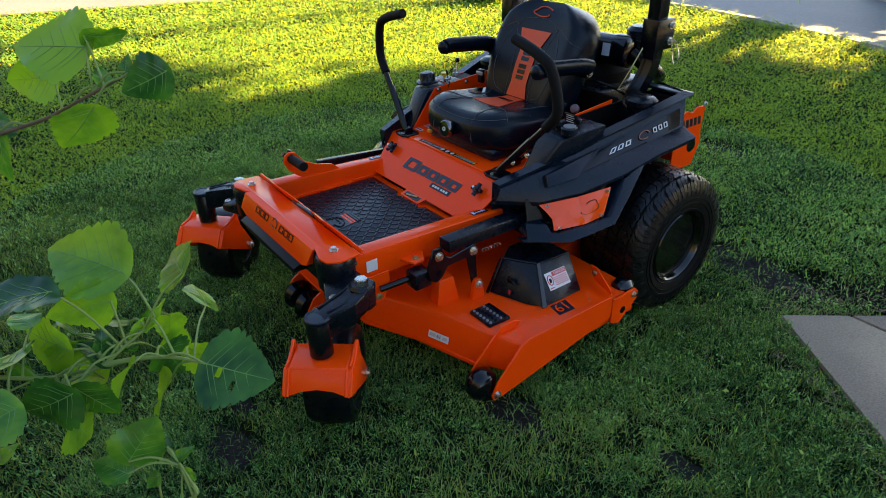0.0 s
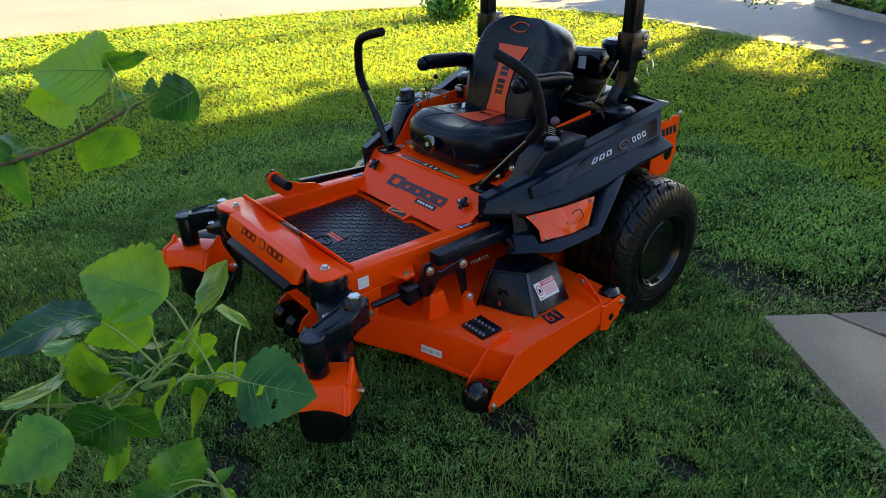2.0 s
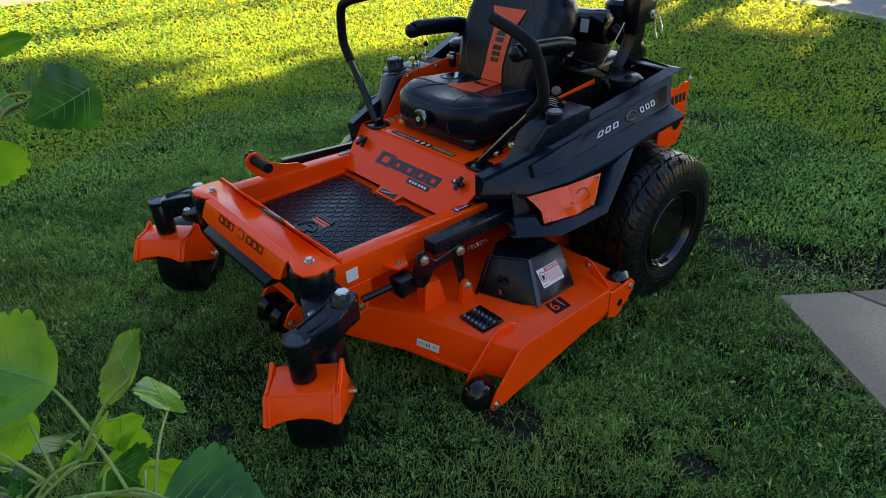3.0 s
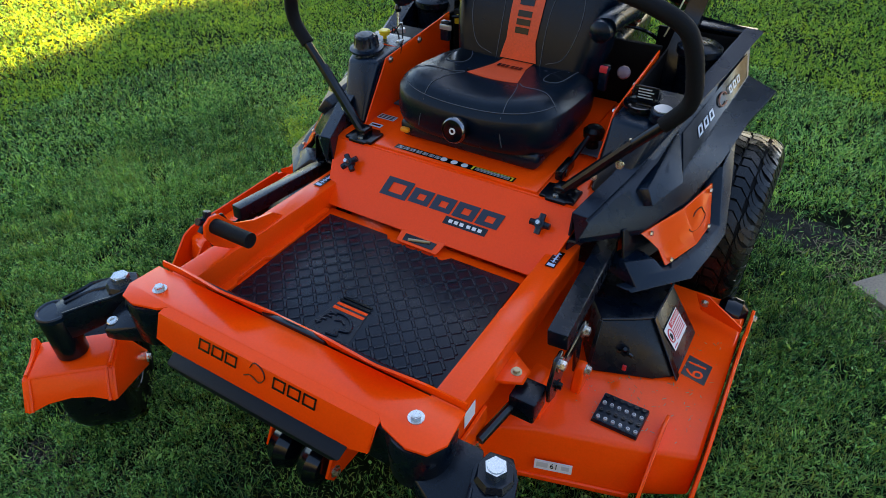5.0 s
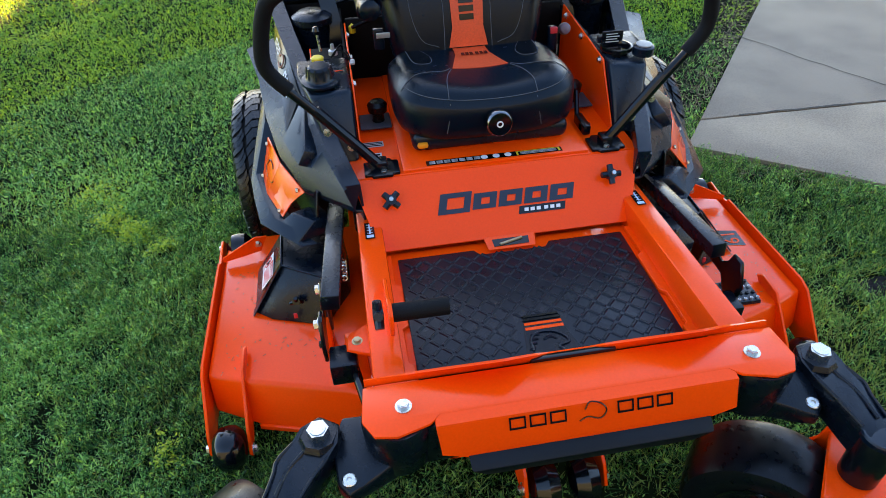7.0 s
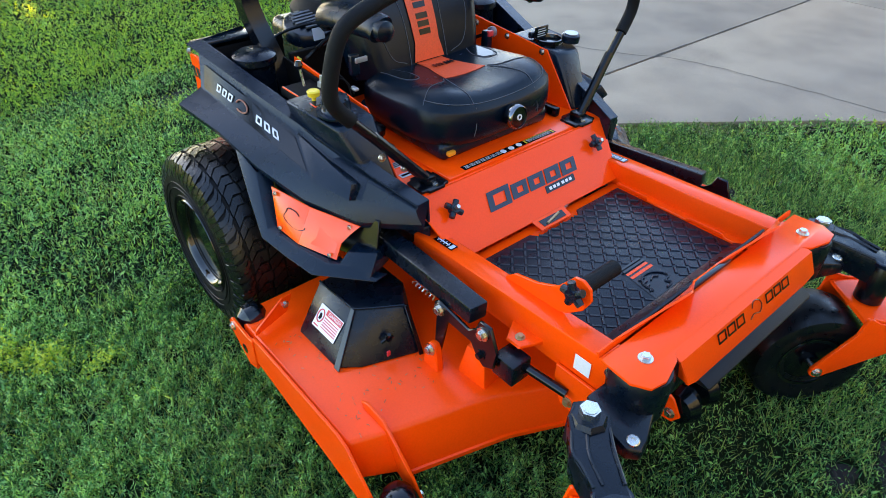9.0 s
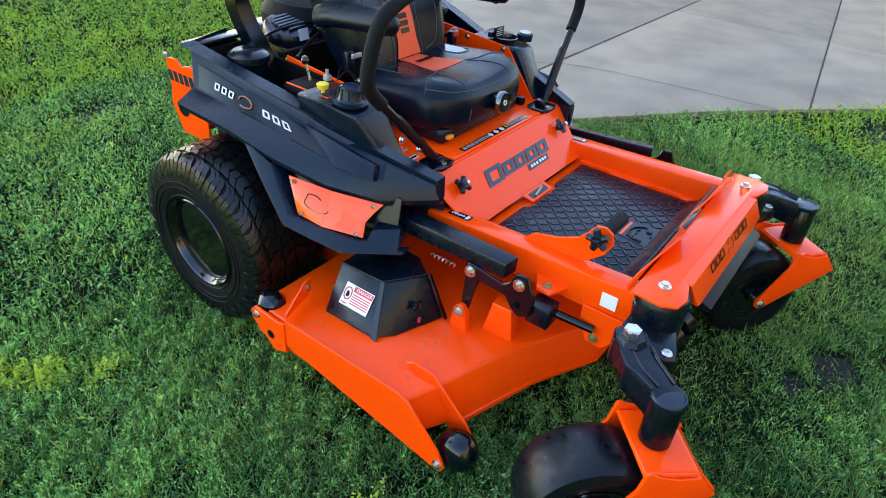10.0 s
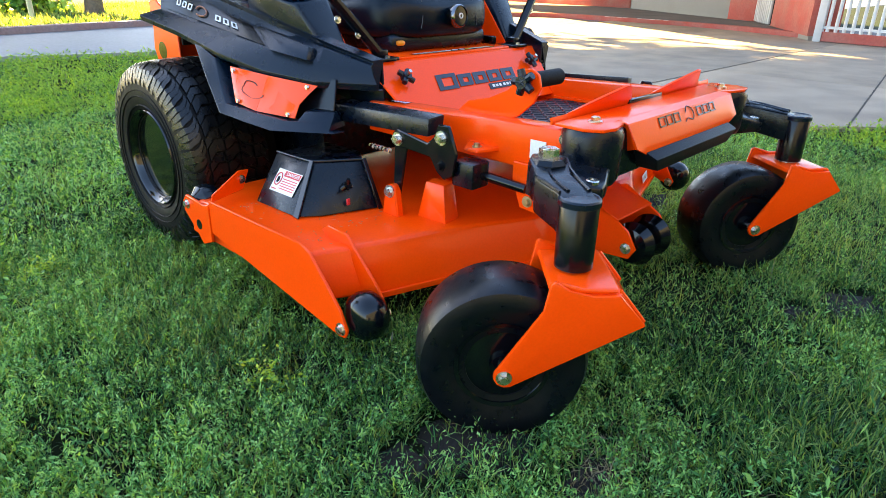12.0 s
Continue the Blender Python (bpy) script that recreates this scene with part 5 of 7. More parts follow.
        part("crank_block", box(s * 0.45 - 0.03, s * 0.45 + 0.03, -0.425, -0.36, 0.375, 0.435, 0.005), BLACK_CAST, mower)
        bar = [(s * 0.418, 0.12, 0.466), (s * 0.465, 0.11, 0.455), (s * 0.490, -0.29, 0.478), (s * 0.446, -0.30, 0.484)]
        part("lift_bar", solid(bar, [(x - s * 0.004, y, z + 0.043) for x, y, z in bar], 0.004), BLACK_CAST, mower, "black lift bar beside the footwell")
        part("damper_body", cyl((s * 0.43, -0.40, 0.40), (s * 0.405, -0.52, 0.385), 0.011, segs=14), BLACK_GLOSS, mower)
        part("deck_mount", solid([(s * x, y, DECK_TOP - 0.004) for x, y in ((0.398, -0.315), (0.456, -0.322), (0.462, -0.228), (0.402, -0.220))], [(s * x, y, 0.352) for x, y in ((0.402, -0.298), (0.446, -0.304), (0.450, -0.246), (0.406, -0.238))], 0.003), ORANGE, mower)
        part("idler_spring", tube([(s * (0.435 + 0.006 * math.cos(i)), -0.02 - i * 0.0022, 0.40 + 0.006 * math.sin(i)) for i in range(40)], 0.0018, 5), ZINC, mower)

    sides(side)
    # centre rollers in front
    for x in (-0.045, 0.045):
        part("centre_roller", lathe([(-0.036, 0), (-0.035, 0.022), (-0.027, 0.046), (0, 0.060), (0.027, 0.046), (0.035, 0.022), (0.036, 0)], (x, -0.630, 0.178), (1, 0, 0), 24), BLACK_GLOSS, mower)
    for s in (-1, 1):
        b = part("roller_bracket", side_plate(s * 0.090, [(-0.47, 0.14), (-0.45, 0.27), (-0.52, 0.29), (-0.63, 0.225), (-0.658, 0.18), (-0.64, 0.150)], 0.008), ORANGE, mower)
        bolt("roller_bolt", (s * 0.095, -0.63, 0.178), (s, 0, 0), 0.010, b)
    part("roller_bridge", plate([(-0.094, -0.475, 0.285), (0.094, -0.475, 0.285), (0.094, -0.60, 0.245), (-0.094, -0.60, 0.245)], 0.006, out=(0, 0, 1)), ORANGE, mower)
    # deck size badge, step pad, small labels
    m = face_pose((0.733, 0.018, DECK_TOP + 0.0006), (0.06, 1.0, 0), (-1.0, 0.06, 0))
    badge = part("size_badge", flat_bars(m, [(-0.036, 0.036, -0.030, 0.030)], 0.0006, slant=0.15), DECAL_DARK, shell)
    lettering("size_number", "61", 0.062, ORANGE, badge, m @ pose(0, 0, 0.0013), 0.0003, 1.0)
    pad = part("step_pad", solid([(0.560, -0.262, DECK_TOP + 0.001), (0.668, -0.262, DECK_TOP + 0.001), (0.672, -0.172, DECK_TOP + 0.001), (0.562, -0.172, DECK_TOP + 0.001)], [(0.562, -0.260, DECK_TOP + 0.012), (0.666, -0.260, DECK_TOP + 0.012), (0.670, -0.174, DECK_TOP + 0.012), (0.564, -0.174, DECK_TOP + 0.012)], 0.001), BLACK_PLASTIC, mower, "black perforated step pad with raised studs")
    for i in range(6):
        for j in range(4):
            x, y = 0.573 + i * 0.0175, -0.251 + j * 0.0225
            part("stud", lathe([(0, 0.0055), (0.006, 0.0045), (0.006, 0.0025), (0.002, 0.002)], (x, y, DECK_TOP + 0.011), (0, 0, 1), 8), SILVER if (i * 5 + j * 3) % 5 < 2 else BLACK_GLOSS, pad)
    m = face_pose((0.520, -0.365, 0.185), (0.95, 0.30, 0), (0.0, 0.25, 0.95))
    lab = part("deck_label", flat_bars(m @ pose(0, 0, 0.004), [(-0.043, 0.043, -0.013, 0.013)], 0.001), WHITE, shell)
    each_bar("deck_label_text", m @ pose(0, 0, 0.0052), [(-0.038, -0.012, -0.006, 0.007), (0.018, 0.036, -0.005, 0.006)], LIGHT_GREY, lab, 0.0004)
    lettering("deck_label_size", "61", 0.02, BLACK_GLOSS, lab, m @ pose(0.002, 0, 0.0055), 0.0003)


def rear_wheel(s):
    cx, cy, cz = s * 0.607, 0.655, 0.291
    prof = [(-0.125, 0.128), (-0.140, 0.150), (-0.149, 0.180), (-0.150, 0.212), (-0.147, 0.243), (-0.137, 0.265), (-0.118, 0.276), (-0.06, 0.282), (0.06, 0.282), (0.118, 0.276), (0.137, 0.265), (0.147, 0.243), (0.150, 0.212), (0.149, 0.180), (0.140, 0.150), (0.125, 0.128)]
    wheel = part("rear_tyre", lathe(prof, (cx, cy, cz), (1, 0, 0), 72, closed=True), SIDEWALL, mower, "knobbly black rear tyre")
    # tread: curved bars from the crown over the shoulder, each cut into pieces by thin grooves
    def crown(x):
        return float(np.interp(abs(x), [0.0, 0.06, 0.118, 0.138, 0.148, 0.152], [0.282, 0.282, 0.276, 0.265, 0.243, 0.225]))

    def on(x, a, r):
        return (x, r * math.cos(a), r * math.sin(a))

    def sweep(x):
        return 0.05 + 1.9 * x + 0.045 * math.sin(x * 62)

    n = 26
    pitch = 2 * math.pi / n
    blocks = ((0.003, 0.046, -0.47, 0.00), (0.003, 0.041, 0.05, 0.47), (0.051, 0.097, -0.36, 0.02), (0.046, 0.094, 0.07, 0.57), (0.102, 0.151, -0.46, -0.20), (0.099, 0.149, -0.175, 0.10), (0.104, 0.151, 0.125, 0.40))
    for k in (-1, 1):
        kinds = []
        for j, (x0, x1, a0, a1) in enumerate(blocks):
            xs = np.linspace(x0, x1, 5 if j > 3 else 3)
            lo, hi = [], []
            for x, q in [(x, a0) for x in xs] + [(x, a1) for x in xs[::-1]]:
                q += 0.05 * math.sin(x * 190 + j)
                a = sweep(x) + q * pitch
                lo.append(on(k * x, a, crown(x) - 0.006))
                mid = 0.5 * (a0 + a1)
                hi.append(on(k * (x * 0.96 + (x0 + x1) * 0.02), sweep(x) + (mid + (q - mid) * 0.955) * pitch, crown(x) + 0.0075))
            bm = bmesh.new()
            m = len(xs)
            a, b = [bm.verts.new(p) for p in lo], [bm.verts.new(p) for p in hi]
            for i in range(m - 1):
                bm.faces.new((b[i], b[i + 1], b[2 * m - 2 - i], b[2 * m - 1 - i]))
            for i in range(2 * m):
                bm.faces.new((a[i], a[(i + 1) % (2 * m)], b[(i + 1) % (2 * m)], b[i]))
            bmesh.ops.recalc_face_normals(bm, faces=bm.faces)
            me = mesh_of(bm, 32)
            me.materials.append(TREAD)
            kinds.append(me)
        for i in range(n):
            turn = Matrix.Translation((cx, cy, cz)) @ Matrix.Rotation(pitch * (i + (0.5 if k > 0 else 0)), 4, "X")
            for j in (range(7) if k == s else (0, 1, 2, 3)):
                lug = new("tread_lug", kinds[j])
                lug.parent, lug.matrix_basis = wheel, turn
    for q in (0.160, 0.188, 0.206):
        part("sidewall_ring", lathe([(s * (0.144 if q < 0.17 else 0.1475), q - 0.0025), (s * (0.148 if q < 0.17 else 0.1525), q), (s * (0.144 if q < 0.17 else 0.1475), q + 0.0025)], (cx, cy, cz), (1, 0, 0), 72, closed=True), SIDEWALL, wheel)
    o = s
    lip = [(o * 0.122, 0.130), (o * 0.140, 0.137), (o * 0.147, 0.146), (o * 0.143, 0.149), (o * 0.136, 0.142)]
    # inner wall, narrowing in rounded beads
    wall = [(o * x, 0.131 - 0.10 * (0.13 - x) - sum(0.0065 * math.exp(-((x - q) / 0.0055) ** 2) for q in (0.117, 0.096, 0.072, 0.058))) for x in np.linspace(0.13, 0.04, 46)]
    bm = lathe(lip + wall + [(o * -0.02, 0.116), (o * -0.10, 0.112)], (cx, cy, cz), (1, 0, 0), 64)
    part("rim", bm, RIM_PAINT, wheel, "glossy black steel rim", 60)
    part("rim_disc", lathe([(o * -0.102, 0.113), (o * -0.095, 0.09), (o * -0.09, 0.055), (o * -0.06, 0.05), (o * -0.06, 0.0)], (cx, cy, cz), (1, 0, 0), 40), SIDEWALL, wheel)
    for i in range(5):
        a = radians(72 * i)
        part("wheel_nut", cyl((cx - o * 0.095, cy + 0.075 * math.cos(a), cz + 0.075 * math.sin(a)), (cx - o * 0.075, cy + 0.075 * math.cos(a), cz + 0.075 * math.sin(a)), 0.009, segs=6), BLACK_CAST, wheel)


def fender(s):
    # lines along the body, each a way of (x, y, z) from the front tip to the rear
    ridge = [(0.405, 0.000, 0.617), (0.445, 0.140, 0.656), (0.468, 0.240, 0.683), (0.505, 0.410, 0.728), (0.552, 0.620, 0.784), (0.595, 0.830, 0.839)]
    groove = [(0.400, 0.000, 0.610), (0.434, 0.140, 0.643), (0.452, 0.240, 0.668), (0.484, 0.410, 0.708), (0.524, 0.620, 0.762), (0.560, 0.825, 0.815)]
    band_top = [(0.408, 0.000, 0.604), (0.455, 0.140, 0.641), (0.478, 0.260, 0.664), (0.494, 0.410, 0.686), (0.531, 0.610, 0.744), (0.568, 0.815, 0.800)]
    band_foot = [(0.400, 0.000, 0.578), (0.490, 0.120, 0.608), (0.548, 0.240, 0.633), (0.562, 0.400, 0.656), (0.574, 0.600, 0.686), (0.588, 0.800, 0.715)]
    edge = [(0.390, -0.004, 0.552), (0.517, 0.100, 0.562), (0.580, 0.250, 0.582), (0.617, 0.420, 0.617), (0.640, 0.600, 0.664), (0.677, 0.755, 0.702)]
    inner = [(x - 0.040 - 0.012 * k / 5, y, z + 0.002) for k, (x, y, z) in enumerate(ridge)]

    def across(k):
        e = edge[k]
        chain = [(inner[k][0] - 0.006, inner[k][1], inner[k][2] - 0.15), inner[k], ridge[k], groove[k], band_top[k], band_foot[k], e, (e[0] - 0.003, e[1], e[2] - 0.016), (e[0] - 0.05, e[1], e[2] - 0.020)]
        return [(s * x, y, z) for x, y, z in chain]

    rows = [across(k) for k in range(6)]
    bm = loft(rows, 0.006)
    round_edges(bm, 0.0035, 2, 24)
    f = part("fender", bm, BLACK_PLASTIC, mower, "black moulded side fender", 20)
    part("front_cap", plate(rows[0][1:8], 0.004, 0.001, out=(0, 1, 0)), BLACK_PLASTIC, f)
    part("rear_cap", loft([rows[-1][:7], [(s * x, y, z) for x, y, z in ((0.30, 0.86, 0.72), (0.40, 0.868, 0.842), (0.54, 0.852, 0.834), (0.53, 0.845, 0.80), (0.53, 0.838, 0.78), (0.53, 0.83, 0.71), (0.56, 0.82, 0.69))]], 0.006), BLACK_PLASTIC, f)

    # gloss band with plain marks for the maker's name
    def band(u, v, off=0.004):
        """u from the front (0) to the rear (1), v from the foot (0) to the top (1)."""
        def on(line):
            k = min(1.999, u * 2)
            a, b = Vector(line[3 + int(k)]), Vector(line[min(5, 4 + int(k))])
            return a + (b - a) * (k - int(k))
        q = on([*band_foot[:2], band_foot[1], Vector(band_foot[2]), band_foot[4], band_foot[5]]) * (1 - v) + on(band_top) * v
        return Vector((s * (q.x + off), q.y, q.z + off * 0.35))

    part("gloss_band", loft([[band(u, v) for v in (0.10, 0.5, 0.88)] for u in np.linspace(0.03, 0.93, 12)], 0.002), BLACK_PAINT, f)
    for i in range(6):
        uc = 0.76 - i * 0.066 - (0.20 if i > 2 else 0)
        bars = bmesh.new()
        for v0, v1, w0, w1 in ((0.37, 0.42, 0.0, 0.046), (0.58, 0.63, 0.0, 0.046), (0.37, 0.63, 0.0, 0.011), (0.37, 0.63, 0.035, 0.046)):
            q = [band(uc - w0, v0, 0.0075), band(uc - w1, v0, 0.0075), band(uc - w1, v1, 0.0075), band(uc - w0, v1, 0.0075)]
            solid(q, [p + Vector((s * 0.001, 0, 0)) for p in q], 0, bars)
        part("name_mark", bars, WHITE, f, "white mark of the maker's name")
    part("badge_outline", tube([band(0.485 + 0.05 * math.cos(a), 0.5 + 0.2 * math.sin(a), 0.008) for a in np.linspace(0, 5.2, 14)], 0.0025, 6), material("dull_copper_print", (0.30, 0.12, 0.07), 0.5), f)
    # raised wedge at the front of the band
    top = [(0.494, 0.410, 0.688), (0.561, 0.238, 0.636), (0.521, 0.128, 0.615), (0.499, 0.144, 0.650)]
    part("wedge", solid([(s * (x - 0.03), y + 0.004, z - 0.014) for x, y, z in top], [(s * x, y, z) for x, y, z in top], 0.003), BLACK_PLASTIC, f)
    # lower cladding round the orange panel
    outer = [(0.626, 0.535, 0.642), (0.660, 0.420, 0.552), (0.686, 0.318, 0.472), (0.672, 0.220, 0.460), (0.653, 0.121, 0.449), (0.541, 0.000, 0.443)]
    inner = [(0.623, 0.425, 0.604), (0.644, 0.372, 0.548), (0.665, 0.314, 0.494), (0.642, 0.215, 0.482), (0.610, 0.110, 0.470), (0.560, 0.060, 0.470)]
    bm = loft([[(s * (x - 0.045), y + 0.010, z - 0.004) for x, y, z in outer], [(s * x, y, z) for x, y, z in outer], [(s * x, y, z) for x, y, z in inner], [(s * (x - 0.045), y, z - 0.002) for x, y, z in inner]], 0.005)
    round_edges(bm, 0.003, 2, 24)
    part("lower_cladding", bm, BLACK_PLASTIC, f, smooth=20)
    part("cladding_front", solid([(s * x, y, z) for x, y, z in ((0.550, 0.012, 0.446), (0.612, 0.090, 0.452), (0.50, 0.13, 0.445), (0.46, 0.05, 0.445))], [(s * x, y, z) for x, y, z in ((0.500, 0.045, 0.490), (0.560, 0.095, 0.492), (0.49, 0.13, 0.490), (0.455, 0.075, 0.482))], 0.004), BLACK_PLASTIC, f)
    part("dark_inner_panel", plate([(s * 0.50, 0.06, 0.44), (s * 0.60, 0.33, 0.46), (s * 0.575, 0.47, 0.60), (s * 0.48, 0.06, 0.57)], 0.006, out=(-s, 0, 0)), BLACK_PAINT, f)
    a, b, c, d = (Vector((s * x, y, z)) for x, y, z in ((0.612, 0.360, 0.585), (0.512, 0.095, 0.552), (0.583, 0.107, 0.474), (0.640, 0.300, 0.497)))
    fold_t, fold_b = a * 0.5 + b * 0.5 + Vector((s * 0.014, 0, 0.002)), c * 0.42 + d * 0.58 + Vector((s * 0.012, 0, -0.004))
    notch = [b + (c - b) * 0.30 + Vector((0, 0.012, 0)), b + (c - b) * 0.62 + Vector((0, 0.020, 0))]
    bm = solid([a, fold_t, fold_b, d], [p + Vector((s * 0.004, -0.001, 0)) for p in (a, fold_t, fold_b, d)], 0.0008)
    solid([fold_t, b, *notch, c, fold_b], [p + Vector((s * 0.004, -0.001, 0)) for p in (fold_t, b, *notch, c, fold_b)], 0.0008, bm)
    panel = part("orange_side_panel", bm, ORANGE_GLOSS, f, "glossy orange side panel")
    mid = (a + b + c + d) / 4
    for p in (a, b, c, d):
        bolt("panel_screw", p + (mid - p) * 0.16 + Vector((s * 0.009, 0, 0)), (s, 0, 0.1), 0.006, panel, ZINC, False)
    e1, e2 = (fold_t - a).normalized(), (d - a).normalized()
    o = a + (fold_t - a) * 0.55 + (d - a) * 0.5 + Vector((s * 0.008, 0, 0))
    part("badge_outline", tube([o + e1 * 0.034 * math.cos(q) * (1 + 0.2 * math.sin(3 * q)) + e2 * 0.026 * math.sin(q) for q in np.linspace(0.3, 5.6, 22)], 0.0014, 5), BLACK_PAINT, panel)


def pod(s):
    """The console beside the seat."""
    bm = solid([(s * x, y, 0.600) for x, y in ((0.357, 0.135), (0.430, 0.135), (0.455, 0.33), (0.455, 0.44), (0.357, 0.44))], [(s * x, y, z) for x, y, z in ((0.357, 0.235, 0.765), (0.470, 0.235, 0.752), (0.500, 0.34, 0.775), (0.505, 0.44, 0.775), (0.357, 0.44, 0.775))], 0.012, segs=3)
    p = part("console", bm, BLACK_PLASTIC, mower, "black moulded console beside the seat")
    part("tub_floor", box(min(s * 0.357, s * 0.53), max(s * 0.357, s * 0.53), 0.44, 0.90, 0.655, 0.668, 0.003), MATT_BLACK, p)
    part("tub_inner_wall", side_plate(s * 0.362, [(0.43, 0.60), (0.43, 0.775), (0.90, 0.80), (0.90, 0.60)], 0.008), MATT_BLACK, p)
    part("tub_rear_rim", box(min(s * 0.36, s * 0.575), max(s * 0.36, s * 0.575), 0.806, 0.860, 0.824, 0.836, 0.005), BLACK_PLASTIC, p)
    part("tub_rear_wall", box(min(s * 0.30, s * 0.53), max(s * 0.30, s * 0.53), 0.80, 0.812, 0.60, 0.815, 0.003), MATT_BLACK, p)
    return p


def consoles():
    left, right = pod(-1), pod(1)
    # left: ribbed tank cap, control panel, levers
    c = Vector((-0.435, 0.290, 0.772))
    prof = [(0, 0.052), (0.006, 0.052), (0.008, 0.04), (0.012, 0.036), (0.040, 0.031), (0.046, 0.024), (0.047, 0)]
    cap = part("tank_cap", lathe(prof, c, (0, -0.1, 1), 28), BLACK_PLASTIC, left, "ribbed black tank cap")
    bm = bmesh.new()
    for i in range(10):
        a = radians(36 * i)
        cyl(c + Vector((0.034 * math.cos(a), 0.034 * math.sin(a), 0.012)), c + Vector((0.030 * math.cos(a), 0.030 * math.sin(a), 0.042)), 0.005, 0.004, 8, bm=bm)
    part("cap_rib", bm, BLACK_PLASTIC, cap)
    panel = part("control_panel", solid([(-0.368, 0.340, 0.745), (-0.462, 0.345, 0.745), (-0.466, 0.53, 0.748), (-0.368, 0.53, 0.748)], [(-0.370, 0.342, 0.766), (-0.460, 0.347, 0.766), (-0.464, 0.528, 0.770), (-0.370, 0.528, 0.770)], 0.002), MATT_BLACK, left)
    part("panel_edge", tube([(-0.370, 0.352, 0.768), (-0.458, 0.356, 0.768), (-0.462, 0.52, 0.772)], 0.0022, 8), ORANGE, panel)
    part("yellow_knob", lathe([(0, 0.006), (0.014, 0.006), (0.016, 0.016), (0.028, 0.018), (0.031, 0.014), (0.031, 0)], (-0.440, 0.392, 0.768), (0, 0, 1), 20), YELLOW, panel, "yellow pull knob")
    th = part("throttle_lever", cyl((-0.430, 0.455, 0.788), (-0.434, 0.462, 0.835), 0.004, segs=8), ZINC, panel)
    part("lever_ball", lathe([(-0.012, 0), (-0.010, 0.008), (0, 0.012), (0.010, 0.008), (0.012, 0)], (-0.435, 0.465, 0.845), (0, 0, 1), 14), BLACK_GLOSS, th)
    part("key_switch", lathe([(0, 0.013), (0.012, 0.012), (0.014, 0.006), (0.03, 0.005), (0.03, 0)], (-0.395, 0.42, 0.790), (0, 0, 1), 16), SILVER, panel)
    bm = tube([(-0.40, 0.375, 0.80), (-0.382, 0.36, 0.825), (-0.36, 0.35, 0.815), (-0.345, 0.34, 0.78)], 0.0025, 6, smooth=4)
    tube([(-0.395, 0.38, 0.80), (-0.37, 0.385, 0.83), (-0.35, 0.36, 0.80), (-0.350, 0.345, 0.755)], 0.002, 6, bm=bm, smooth=4)
    part("key_tag_cord", bm, MATT_BLACK, panel)
    part("key_fob", box(-0.352, -0.338, 0.325, 0.352, 0.792, 0.800, 0.003), SILVER, panel)
    for x, y, z, r, h in ((-0.45, 0.70, 0.668, 0.055, 0.155), (0.45, 0.70, 0.668, 0.055, 0.155)):
        part("breather_canister", lathe([(0, r), (h * 0.75, r), (h * 0.8, r * 1.15), (h * 0.92, r * 1.15), (h, r * 0.8), (h, 0)], (x, y, z), (0, 0, 1), 28), BLACK_CAST, mower)
    # right: cup holder and bright filler cap
    part("cup_ring", lathe([(0, 0.045), (0.010, 0.045), (0.011, 0.040), (0.004, 0.037), (-0.03, 0.034), (-0.03, 0)], (0.405, 0.315, 0.772), (0, 0, 1), 28), BLACK_GLOSS, right)
    part("cup_clip", box(0.365, 0.440, 0.355, 0.372, 0.775, 0.795, 0.004), BLACK_PLASTIC, right)
    card = part("label_card", box(0.372, 0.436, 0.346, 0.352, 0.770, 0.812, 0.003), BLACK_GLOSS, right, "dark card with small pale print behind the cup holder")
    for i in range(4):
        part("print_line", box(0.384, 0.424 - 0.006 * (i % 2), 0.3445, 0.346, 0.780 + 0.0075 * i, 0.7825 + 0.0075 * i, 0), LIGHT_GREY, card)
    cap = part("filler_cap", lathe([(0, 0.030), (0.022, 0.030), (0.025, 0.026), (0.026, 0)], (0.468, 0.275, 0.768), (0, -0.05, 1), 24), BLACK_PLASTIC, right)
    part("cap_gauge", lathe([(0, 0.022), (0.003, 0.022), (0.004, 0.0)], (0.468, 0.2737, 0.794), (0, -0.05, 1), 20), SILVER, cap, "silver gauge face on the filler cap")


def levers():
    def lever(s):
        lv = part("control_lever", tube([(s * 0.300, 0.075, 0.604), (s * 0.310, 0.077, 0.622), (s * 0.452, 0.104, 0.778)], 0.0145, 10), BLACK_PAINT, mower, "bent black steering lever with a foam grip")
        part("lever_tube", tube([(s * 0.405, 0.095, 0.726), (s * 0.530, 0.114, 0.858)], 0.0125, 12), BLACK_PAINT, lv)
        part("foam_grip", tube([(s * 0.505, 0.112, 0.832), (s * 0.535, 0.116, 0.866), (s * 0.550, 0.117, 0.895), (s * 0.550, 0.115, 0.935), (s * 0.532, 0.108, 1.010), (s * 0.505, 0.104, 1.052), (s * 0.440, 0.104, 1.080), (s * 0.342, 0.110, 1.104)], 0.0185, 16, smooth=6), FOAM_GRIP, lv)
        bolt("lever_bolt", (s * 0.375, 0.088, 0.675), (0, -1, 0.2), 0.007, lv)
        bolt("lever_bolt", (s * 0.430, 0.104, 0.715), (0, -1, 0.2), 0.007, lv)

    sides(lever)


